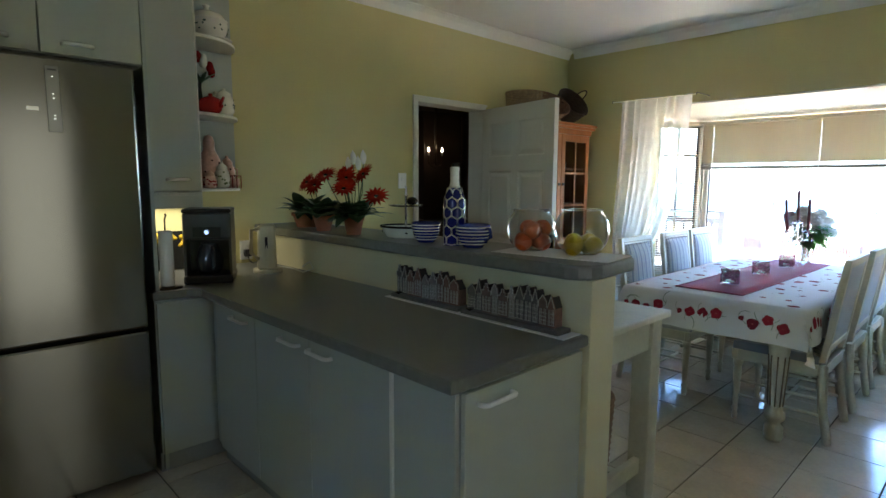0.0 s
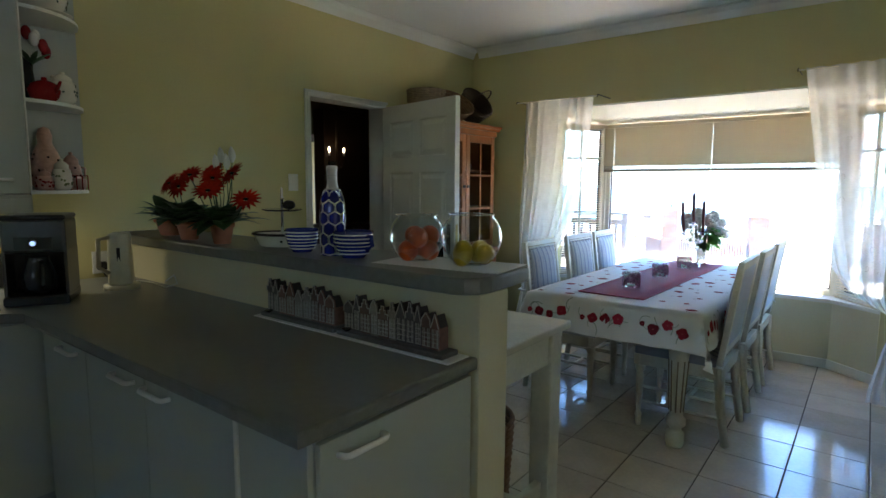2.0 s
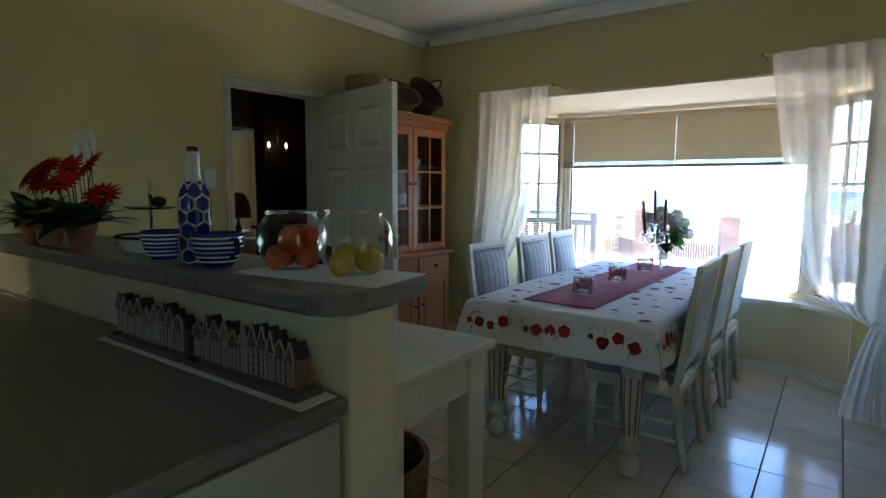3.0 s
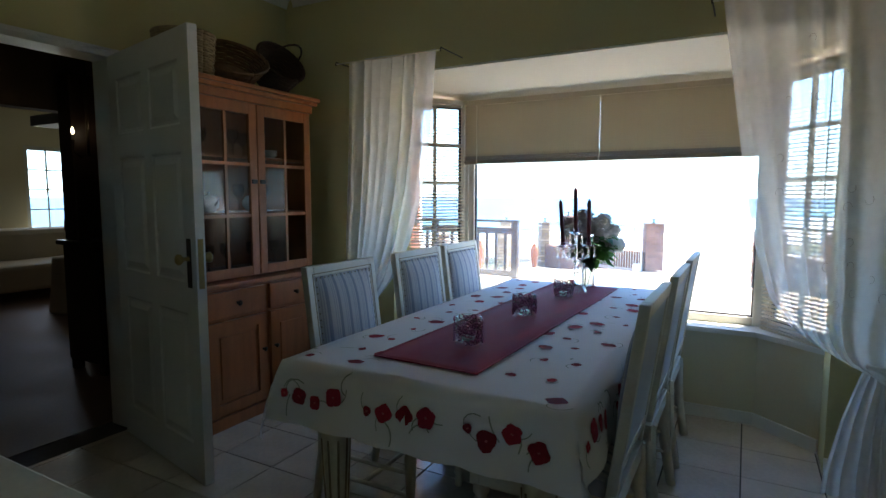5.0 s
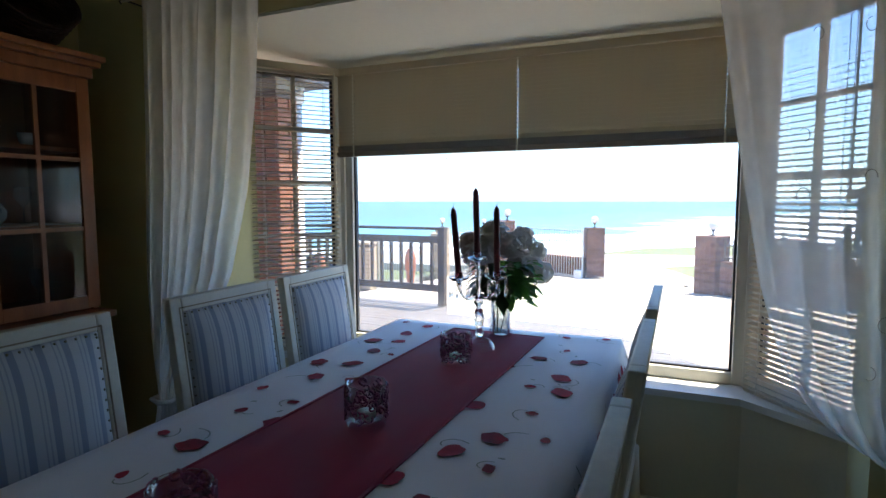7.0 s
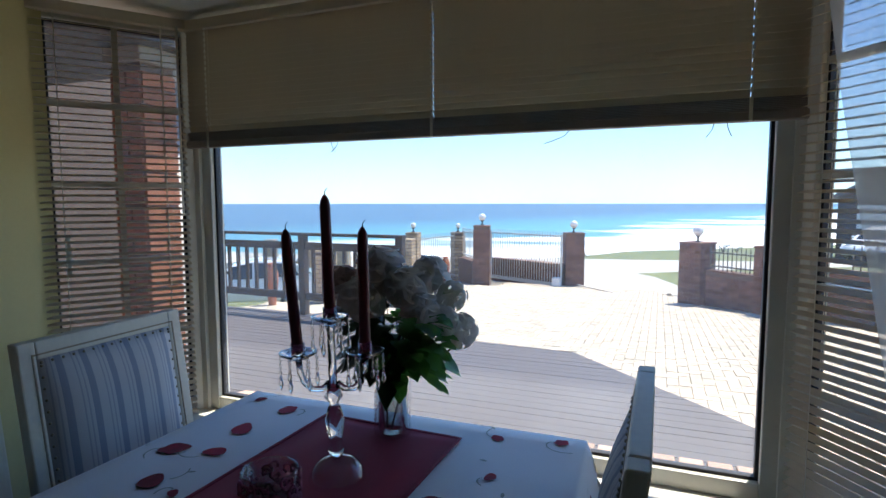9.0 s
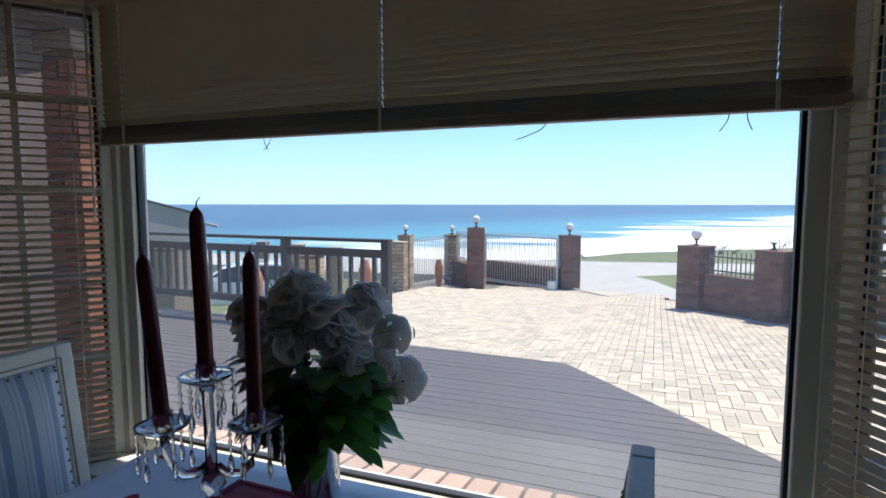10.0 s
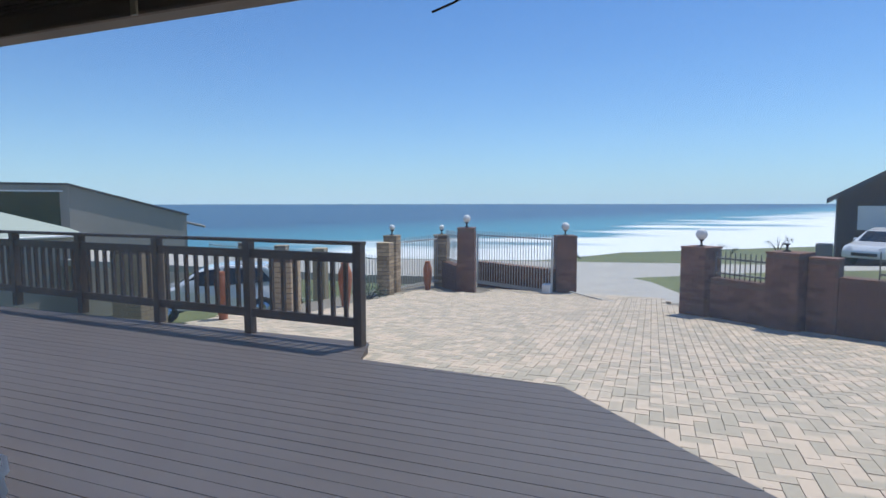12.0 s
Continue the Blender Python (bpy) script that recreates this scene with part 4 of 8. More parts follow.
table = thing("dining_table", (TX0 + TX1) / 2, (TY0 + TY1) / 2, 0, "long cream painted dining table with fluted turned legs", "table")
HX, HY = (TX1 - TX0) / 2, (TY1 - TY0) / 2
part("tabletop", boxes((-HX + 0.006, HX - 0.006, -HY + 0.006, HY - 0.006, TZ - 0.03, TZ), bevel=0.006), CREAM_WOOD, table)
for sx in (-1, 1):
    part("apron", boxes((sx * (HX - 0.11) - 0.012, sx * (HX - 0.11) + 0.012, -HY + 0.17, HY - 0.17, TZ - 0.14, TZ - 0.03)), CREAM_WOOD, table)
    part("apron", boxes((-HX + 0.17, HX - 0.17, sx * (HY - 0.11) - 0.012, sx * (HY - 0.11) + 0.012, TZ - 0.14, TZ - 0.03)), CREAM_WOOD, table)
    for sy in (-1, 1):
        turned_leg(table, sx * (HX - 0.125), sy * (HY - 0.12), TZ - 0.03)

CLOTH = shader("white_cotton_cloth", (0.80, 0.80, 0.81), 0.9, vary=0.04, scale=3, fine=300, bump=0.15)
POPPY = shader("printed_poppy_red", (0.30, 0.012, 0.03), 0.9, vary=0.35, scale=30, fine=120, per_object=0.5)
POPPY_EYE = shader("printed_poppy_rose", (0.45, 0.10, 0.11), 0.9, vary=0.2)
POPPY_STEM = shader("printed_stem_green", (0.33, 0.37, 0.32), 0.9, vary=0.25)
RUNNER = shader("maroon_woven_runner", (0.30, 0.018, 0.045), 0.9, vary=0.10, scale=8, fine=500, bump=0.25)


def cloth_point(u, v, lift=0.0):
    """A point of the tablecloth: u and v in metres from the table's centre, folded down past its edge."""
    ox, oy = max(0.0, abs(u) - HX), max(0.0, abs(v) - HY)
    sx, sy = (1 if u > 0 else -1), (1 if v > 0 else -1)
    x, y, z = max(-HX, min(HX, u)), max(-HY, min(HY, v)), TZ + 0.003 + 0.0018 * math.sin(u * 9 + v * 4) * math.cos(v * 7 - u * 3)
    nx = ny = 0.0
    if ox > 0 or oy > 0:
        fall = max(ox, oy) if min(ox, oy) <= 0 else math.hypot(ox, oy)
        z -= fall
        flare = 0.006 + 0.10 * fall
        wave = 0.02 * fall / 0.2 * math.sin(v * 13 + 0.6 * math.sin(5 * v)) if ox > oy else 0.02 * fall / 0.2 * math.sin(u * 14 + math.sin(4 * u))
        if ox > 0:
            x += sx * ((flare + abs(wave)) if ox >= oy else flare + 0.25 * ox)
            nx = sx
        if oy > 0:
            y += sy * ((flare + abs(wave)) if oy >= ox else flare + 0.25 * oy)
            ny = sy
    return (x + nx * lift, y + ny * lift, z + (lift if not (nx or ny) else 0.15 * lift))


def cloth_lines(half, drop, step):
    inner = int(2 * half / step)
    return [-half - drop * (1 - k / 6) for k in range(6)] + [-half + 2 * half * k / inner for k in range(inner + 1)] + [half + drop * (k + 1) / 6 for k in range(6)]


DROP = 0.195
tablecloth = thing("tablecloth", table.location.x, table.location.y, 0, "white cotton tablecloth printed with red poppies, over the dining table", "tablecloth")
bm = bmesh.new()
us, vs = cloth_lines(HX, DROP, 0.05), cloth_lines(HY, DROP, 0.05)
grid = [[bm.verts.new(cloth_point(u, v)) for u in us] for v in vs]
for a, b in zip(grid, grid[1:]):
    for i in range(len(us) - 1):
        bm.faces.new((a[i], a[i + 1], b[i + 1], b[i])).smooth = True
part("cloth", bm, CLOTH, tablecloth)


def poppy(bm, u, v, r, rng, squash=0.75, turn=0.0):
    alone = bm is None
    bm = bm or bmesh.new()
    n, lobes, ph = 18, rng.choice((3, 4, 5)), rng.uniform(0, 6.28)
    mid = bm.verts.new(cloth_point(u, v, 0.0032))
    ring = []
    for i in range(n):
        a = 2 * math.pi * i / n
        rr = r * (0.92 + 0.09 * math.sin(lobes * a + ph) + rng.uniform(-0.05, 0.05))
        du, dv = rr * math.cos(a), rr * squash * math.sin(a)
        ring.append(bm.verts.new(cloth_point(u + du * math.cos(turn) - dv * math.sin(turn), v + du * math.sin(turn) + dv * math.cos(turn), 0.0032)))
    for i in range(n):
        bm.faces.new((mid, ring[i], ring[(i + 1) % n]))
    if alone:
        part("printed_poppy", bm, POPPY, tablecloth)


def stem(bm, u, v, way, length, rng, w=0.0016):
    pts, bend = [], rng.uniform(-2.5, 2.5)
    for k in range(7):
        s = k / 6
        a = way + bend * s
        pts.append((u + length * s * math.cos(a), v + length * s * math.sin(a)))
    for (a, b), (c, d) in zip(pts, pts[1:]):
        m = math.hypot(c - a, d - b) or 1
        px, py = -(d - b) / m * w, (c - a) / m * w
        bm.faces.new([bm.verts.new(cloth_point(*q, 0.0026)) for q in ((a - px, b - py), (c - px, d - py), (c + px, d + py), (a + px, b + py))])


rng = random.Random(41)
eyes, stems = bmesh.new(), bmesh.new()
for i in range(13):
    for j in range(7):
        v = -HY + 0.09 + i * (2 * HY - 0.16) / 12 + rng.uniform(-0.035, 0.035)
        u = -HX + 0.07 + j * (2 * HX - 0.14) / 6 + (0.07 if i % 2 else -0.0) + rng.uniform(-0.035, 0.035)
        if abs(u) > HX - 0.03 or abs(u) < 0.16 and rng.random() < 0.9 or rng.random() < 0.12:
            continue
        kind = rng.random()
        r = 0.034 if kind < 0.45 else 0.018
        poppy(None, u, v, r * rng.uniform(0.9, 1.15), rng, rng.uniform(0.65, 0.9), rng.uniform(0, 3.1))
        if rng.random() < 0.8:
            way = rng.uniform(0, 6.28)
            stem(stems, u + r * math.cos(way), v + r * math.sin(way), way, rng.uniform(0.03, 0.07), rng)
        if rng.random() < 0.3:
            poppy(stems, u + rng.uniform(-0.05, 0.05), v + rng.uniform(0.05, 0.07), 0.010, rng, 0.4, rng.uniform(0, 3))


def hem_group(place):
    for k, r in ((-0.075, 0.030), (-0.005, 0.028), (0.07, 0.034), (-0.135, 0.016)):
        u, v = place(k, 0.095 + rng.uniform(-0.02, 0.02))
        poppy(None, u, v, r * rng.uniform(0.95, 1.15), rng, 0.95)
        poppy(eyes, u, v, 0.005, rng, 0.8)
        stem(stems, u, v, rng.uniform(0, 6.28), 0.055, rng)
    for k in range(3):
        u, v = place(rng.uniform(-0.12, 0.17), rng.uniform(0.04, 0.16))
        stem(stems, u, v, rng.uniform(0, 6.28), 0.07, rng, 0.0022)


for k in range(3):
    at = -HX + 0.17 + k * 0.335
    hem_group(lambda s, d, at=at: (at + s, -HY - d))
    hem_group(lambda s, d, at=at: (at + s, HY + d))
for k in range(6):
    at = -HY + 0.2 + k * 0.34
    hem_group(lambda s, d, at=at: (-HX - d, at + s))
    hem_group(lambda s, d, at=at: (HX + d, at + s))
part("poppy_eyes", eyes, POPPY_EYE, tablecloth)
part("stem_print", stems, POPPY_STEM, tablecloth, "printed grey-green stems")


def runner_cloth():
    ob = thing("table_runner", 2.145, 5.005, TZ, "plain maroon woven runner laid along the tablecloth", "table runner", turn=-1.8)
    bm = bmesh.new()
    n = 46
    rows = []
    for i in range(n + 1):
        y = -0.915 + 1.83 * i / n
        rows.append([bm.verts.new((x, y, 0.0088 + 0.0009 * math.sin(7 * y + 9 * x))) for x in (-0.197, -0.1, 0.0, 0.1, 0.197)])
    for a, b in zip(rows, rows[1:]):
        for j in range(4):
            bm.faces.new((a[j], a[j + 1], b[j + 1], b[j])).smooth = True
    made = bmesh.ops.extrude_face_region(bm, geom=bm.faces[:])["geom"]
    bmesh.ops.translate(bm, vec=(0, 0, -0.0022), verts=[v for v in made if isinstance(v, bmesh.types.BMVert)])
    part("cloth", bm, RUNNER, ob)
    for x in (-0.194, 0.194):
        part("hem", boxes((x - 0.004, x + 0.004, -0.914, 0.914, 0.0088, 0.0112)), RUNNER, ob)
    for y in (-0.911, 0.911):
        part("hem", boxes((-0.19, 0.19, y - 0.004, y + 0.004, 0.0088, 0.0112)), RUNNER, ob)


runner_cloth()
TOP = TZ + 0.0095


# ---- on the table ----
CRYSTAL = clear_glass("clear_crystal", (0.93, 0.95, 0.95), 1.6)
CRYSTAL_SOLID = shader("cut_crystal", (0.9, 0.92, 0.93), 0.04, vary=0.02)
for key, value in (("Transmission Weight", 1.0), ("IOR", 1.5)):
    CRYSTAL_SOLID.node_tree.nodes["Principled BSDF"].inputs[key].default_value = value
CANDLE = shader("dark_red_wax", (0.14, 0.012, 0.020), 0.35, vary=0.15, scale=20)
WICK = shader("grey_wick", (0.12, 0.12, 0.11), 0.9, vary=0.2)
MOSAIC = shader("mauve_glass_beading", (0.45, 0.12, 0.22), 0.15, vary=0.4, scale=90, fine=260, per_island=0.6)
lets_light_through(MOSAIC, (0.6, 0.2, 0.3), 0.5)


def votive(x, y, turn, seed):
    ob = thing("tealight_holder", x, y, TOP, "squat clear glass tealight holder with mauve curled beading", "candle holder", "tealight holders on the runner", turn)
    part("cup", lathe([(0.037, 0.0), (0.041, 0.004), (0.042, 0.085), (0.040, 0.088), (0.037, 0.085), (0.036, 0.016), (0.0, 0.014)], n=20, close=False), CRYSTAL, ob)
    bm, r = bmesh.new(), random.Random(seed)
    for _ in range(95):
        a, z, q, tilt = r.uniform(0, 6.28), r.uniform(0.018, 0.082), r.uniform(0.0045, 0.008), r.uniform(0, 6.28)
        pts = []
        for k in range(7):
            s = tilt + k * 0.85
            aa, zz = a + q * math.cos(s) / 0.043, z + q * math.sin(s)
            pts.append((0.0435 * math.cos(aa), 0.0435 * math.sin(aa), zz))
        tube(pts, 0.0021, bm, n=4)
    part("beading", bm, MOSAIC, ob)
    ob.scale = (1.2, 1.2, 1.22)
    part("tealight", lathe([(0.019, 0.017), (0.019, 0.03), (0.004, 0.029)], n=14), HANDLE, ob)


votive(2.146, 4.365, 10, 1)
votive(2.165, 4.893, 55, 2)
votive(2.180, 5.443, 30, 3)


def candle(parent, x, y, z0, z1, lean=0.0):
    c = part("candle", lathe([(0.0095, 0.0), (0.0115, 0.01), (0.011, (z1 - z0) * 0.9), (0.009, (z1 - z0) * 0.96), (0.003, z1 - z0)], n=14, at=(0, 0, 0)), CANDLE, parent, "dark red taper candle")
    c.matrix_local = pose(x, y, z0, 0, lean, 0)
    part("wick", tube([(0, 0, z1 - z0 - 0.002), (0.001, 0, z1 - z0 + 0.008), (0.006, 0, z1 - z0 + 0.014)], 0.0011, n=5), WICK, c)


def candelabra():
    ob = thing("candelabra", 2.197, 5.632, TOP, "three-armed clear crystal candelabra with drops and dark red candles", "candelabra")
    ob.matrix_world = pose(2.197, 5.632, TOP, 0, -1.8, 0) @ pose(0, 0, 0, 0, 0, 21)
    ob.scale = (1.01, 1.01, 1.0)
    part("base", lathe([(0.057, 0), (0.058, 0.003), (0.056, 0.012), (0.048, 0.028), (0.034, 0.041), (0.018, 0.048), (0.010, 0.052)], n=28, close=False), CRYSTAL, ob)
    part("stem", lathe([(0.010, 0.048), (0.017, 0.062), (0.011, 0.078), (0.016, 0.10), (0.020, 0.125), (0.014, 0.15), (0.009, 0.163), (0.019, 0.176), (0.013, 0.19), (0.0085, 0.20), (0.008, 0.31), (0.012, 0.325)], n=20), CRYSTAL_SOLID, ob)
    for sx in (-1, 1):
        arm = [(sx * x, 0, z) for x, z in ((0.008, 0.205), (0.022, 0.192), (0.042, 0.192), (0.058, 0.206), (0.066, 0.228), (0.068, 0.252))]
        part("arm", tube(arm, 0.0065, n=10), CRYSTAL_SOLID, ob)
    for x, z in ((-0.068, 0.252), (0.068, 0.252), (0.0, 0.325)):
        cup = part("bobeche", lathe([(0.006, 0), (0.018, 0.004), (0.036, 0.014), (0.039, 0.019), (0.034, 0.017), (0.016, 0.008), (0.014, 0.01), (0.0145, 0.036), (0.0125, 0.036), (0.012, 0.012)], n=20, at=(x, 0, z), close=False), CRYSTAL_SOLID, ob)
        for k in range(6):
            a = 2 * math.pi * k / 6 + 0.3
            px, py = x + 0.036 * math.cos(a), 0.036 * math.sin(a)
            drop = lathe([(0.0005, -0.072), (0.0048, -0.060), (0.003, -0.044), (0.0008, -0.040), (0.0036, -0.034), (0.0008, -0.028), (0.0036, -0.022), (0.0008, -0.016), (0.0034, -0.010), (0.0008, -0.005), (0.0006, 0.0)], n=7, at=(px, py, z + 0.014))
            part("crystal_drop", drop, CRYSTAL_SOLID, cup)
    candle(ob, -0.068, 0, 0.266, 0.522, -3)
    candle(ob, 0.068, 0, 0.266, 0.522, 1)
    candle(ob, 0.0, 0, 0.339, 0.588, 0)


candelabra()

PETAL = shader("white_silk_petal", (0.82, 0.80, 0.78), 0.7, vary=0.10, scale=20, per_island=0.25)
lets_light_through(PETAL, (0.84, 0.82, 0.79), 0.44)
PETAL_BLUSH = shader("blush_silk_petal", (0.62, 0.50, 0.49), 0.7, vary=0.10, scale=20, per_island=0.25)
lets_light_through(PETAL_BLUSH, (0.68, 0.52, 0.5), 0.36)


def petal(bm, at, out, r, cup, rng, wide=1.0):
    """A rounded, cupped petal that stands at a place and faces a way."""
    out = Vector(out).normalized()
    side = out.cross(Vector((rng.uniform(-1, 1), rng.uniform(-1, 1), rng.uniform(0.2, 1)))).normalized()
    up = side.cross(out)
    at = Vector(at)
    mid = bm.verts.new(at - out * cup * 0.4)
    n, wave = 10, rng.uniform(0, 6.28)
    rings = []
    for share in (0.55, 0.88, 1.0):
        ring = []
        for k in range(n):
            a = 2 * math.pi * k / n
            rr = r * share * (1.0 + 0.07 * share * math.sin(3 * a + wave))
            lift = cup * (share ** 2.2 * (0.75 + 0.3 * math.sin(2 * a + wave)) - 0.4 * (1 - share)) - cup * (0.35 if share == 1.0 else 0.0)
            ring.append(bm.verts.new(at + side * rr * wide * math.cos(a) + up * rr * math.sin(a) + out * lift))
        rings.append(ring)
    for k in range(n):
        bm.faces.new((mid, rings[0][k], rings[0][(k + 1) % n])).smooth = True
        for inner, outer in zip(rings, rings[1:]):
            bm.faces.new((inner[k], outer[k], outer[(k + 1) % n], inner[(k + 1) % n])).smooth = True


def flower_head(at, r, rng, n=46, hydrangea=False):
    bm = bmesh.new()
    for i in range(n):
        z = 1 - 1.75 * (i + 0.5) / n
        a = i * 2.39996 + rng.uniform(-0.2, 0.2)
        q = math.sqrt(max(0.0, 1 - z * z))
        out = Vector((q * math.cos(a), q * math.sin(a), z))
        if hydrangea:
            c = Vector(at) + out * r * rng.uniform(0.86, 1.04)
            for k in range(4):
                b = k * math.pi / 2 + a
                t = out.orthogonal().normalized()
                off = t * math.cos(b) + out.cross(t) * math.sin(b)
                petal(bm, c + off * r * 0.17, out + off * 0.25, r * 0.20, r * 0.04, rng)
        else:
            petal(bm, Vector(at) + out * r * rng.uniform(0.45, 0.85), out + Vector((0, 0, 0.5)), r * rng.uniform(0.50, 0.68), r * 0.26, rng, 1.15)
    return bm


def leaf(bm, at, way, length, width, droop=0.3, fold=0.15):
    """A pointed leaf of six ribs from its stalk along a way."""
    way = Vector(way).normalized()
    side = way.cross(Vector((0, 0, 1)))
    side = side.normalized() if side.length > 0.05 else Vector((1, 0, 0))
    up = side.cross(way)
    rows = []
    for k in range(7):
        s = k / 6
        w = width * math.sin(math.pi * min(1.0, 0.06 + s * 0.94)) ** 0.8 * (1.0 - 0.25 * s)
        c = Vector(at) + way * length * s - Vector((0, 0, 1)) * droop * length * s * s
        rows.append([bm.verts.new(c - side * w + up * fold * w), bm.verts.new(c), bm.verts.new(c + side * w + up * fold * w)])
    for a, b in zip(rows, rows[1:]):
        for j in range(2):
            bm.faces.new((a[j], a[j + 1], b[j + 1], b[j])).smooth = True


def bouquet():
    ob = thing("flower_vase", 2.198, 5.885, TZ + 0.003, "ribbed glass vase of white silk flowers with green leaves", "vase of flowers", turn=21)
    rings = [(0.044, 0.0), (0.046, 0.003)]
    for i in range(13):
        z = 0.012 + i * 0.0125
        rings += [(0.0445 - 0.0001 * i, z), (0.0475 - 0.0001 * i, z + 0.006)]
    rings += [(0.0455, 0.178), (0.043, 0.178), (0.034, 0.012), (0.0, 0.010)]
    part("vase", lathe(rings, n=24, close=False), clear_glass("ribbed_vase_glass", (0.88, 0.92, 0.93), 3.0), ob)
    rng = random.Random(8)
    heads = [(-0.03, 0.03, 0.41, 0.062, 0), (0.085, 0.06, 0.40, 0.048, 0), (-0.075, -0.02, 0.345, 0.058, 0), (-0.125, 0.04, 0.38, 0.044, 0), (0.035, 0.0, 0.37, 0.056, 0), (0.072, -0.02, 0.315, 0.050, 0),
             (0.145, 0.05, 0.34, 0.042, 1), (0.165, 0.03, 0.255, 0.048, 1), (0.122, 0.0, 0.285, 0.044, 1), (-0.04, 0.09, 0.38, 0.050, 0), (0.05, 0.10, 0.37, 0.050, 0), (-0.11, 0.08, 0.325, 0.046, 0)]
    for x, y, z, r, hyd in heads:
        head = part("flower_head", flower_head((x, y, z), r if hyd else r * 0.96, rng, 40 if hyd else 28, bool(hyd)), PETAL_BLUSH if x < -0.1 and not hyd else PETAL, ob)
        foot = 0.015 if len(head.name) == 11 or head.name.endswith(("003", "006")) else 0.165
        part("stalk", tube([(x * 0.06 - 0.012, y * 0.06, foot), (x * 0.25 - 0.006, y * 0.25, max(0.15, foot + 0.01)), (x * 0.75, y * 0.75, z * 0.75), (x, y, z - r * 0.5)], 0.0028, n=5), LEAF, head)
    low, bright = bmesh.new(), bmesh.new()
    for i in range(210):
        a = rng.uniform(0, 6.28)
        z = rng.uniform(0.15, 0.32)
        q = rng.uniform(0.02, 0.10) + max(0.0, (z - 0.2)) * 0.25
        base = (0.02 + q * math.cos(a), q * math.sin(a), z)
        # painted shade: right-hand leaves take the brighter copy, left ones stay dark
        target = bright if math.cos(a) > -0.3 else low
        leaf(target, base, (math.cos(a), math.sin(a), rng.uniform(-0.3, 0.6)), rng.uniform(0.045, 0.07), rng.uniform(0.018, 0.028), 0.35)
    for i in range(46):
        a = rng.uniform(0, 6.28)
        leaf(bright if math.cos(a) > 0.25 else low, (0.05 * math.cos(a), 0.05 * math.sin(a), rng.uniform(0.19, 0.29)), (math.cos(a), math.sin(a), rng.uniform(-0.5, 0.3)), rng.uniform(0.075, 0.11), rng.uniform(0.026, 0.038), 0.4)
    for a, z, q, size in ((0.2, 0.35, 0.10, 0.065), (-0.3, 0.22, 0.09, 0.07), (0.5, 0.25, 0.11, 0.06), (-0.7, 0.19, 0.07, 0.08), (0.0, 0.18, 0.08, 0.075), (-1.0, 0.24, 0.09, 0.07)):
        leaf(bright, (0.02 + q * math.cos(a), q * math.sin(a), z), (math.cos(a), math.sin(a), rng.uniform(-0.6, 0.5)), size, size * 0.42, 0.3)
    for a, z in ((2.6, 0.36), (-2.2, 0.3)):
        leaf(low, (0.04 + 0.12 * math.cos(a), 0.12 * math.sin(a), z), (math.cos(a), math.sin(a), -0.3), 0.10, 0.022, 0.5)
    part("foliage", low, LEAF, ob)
    part("foliage", bright, LEAF_LIT_SIDE, ob)
    for x, y in ((-0.09, 0.03), (-0.03, 0.02)):
        part("twig", tube([(x * 0.4, y, 0.3), (x * 0.8, y, 0.42), (x, y, 0.45), (x - 0.015, y, 0.475)], 0.0013, n=5), DARK_IRON, ob)


bouquet()


# ---- dining chairs ----
STRIPES = striped("grey_blue_striped_cloth", (0.50, 0.50, 0.50), (0.19, 0.23, 0.30), (0.30, 0.32, 0.36), 0.062, "X")
BACKCLOTH = shader("pale_blue_lining", (0.55, 0.58, 0.62), 0.9, vary=0.06, scale=10, fine=300, bump=0.1)
NAILS = shader("dull_brass_nail", (0.22, 0.19, 0.12), 0.45, metal=0.8, vary=0.2)


def pillow(x0, x1, y0, y1, z0, z1, puff, axis, nx=12, nz=12):
    """A padded panel: flat behind, swelling to the front along an axis."""
    bm = bmesh.new()
    front = []
    for i in range(nx + 1):
        row = []
        for j in range(nz + 1):
            u, v = i / nx, j / nz
            swell = puff * (1 - abs(2 * u - 1) ** 3.5) * (1 - abs(2 * v - 1) ** 3.5)
            if axis == "y":
                row.append(bm.verts.new((x0 + (x1 - x0) * u, y1 + swell, z0 + (z1 - z0) * v)))
            else:
                row.append(bm.verts.new((x0 + (x1 - x0) * u, y0 + (y1 - y0) * v, z1 + swell)))
        front.append(row)
    for a, b in zip(front, front[1:]):
        for j in range(nz):
            bm.faces.new((a[j], a[j + 1], b[j + 1], b[j])).smooth = True
    edge = bmesh.ops.extrude_edge_only(bm, edges=[e for e in bm.edges if e.is_boundary])["geom"]
    down = [v for v in edge if isinstance(v, bmesh.types.BMVert)]
    bmesh.ops.translate(bm, vec=(0, y0 - y1, 0) if axis == "y" else (0, 0, z0 - z1), verts=down)
    return bm


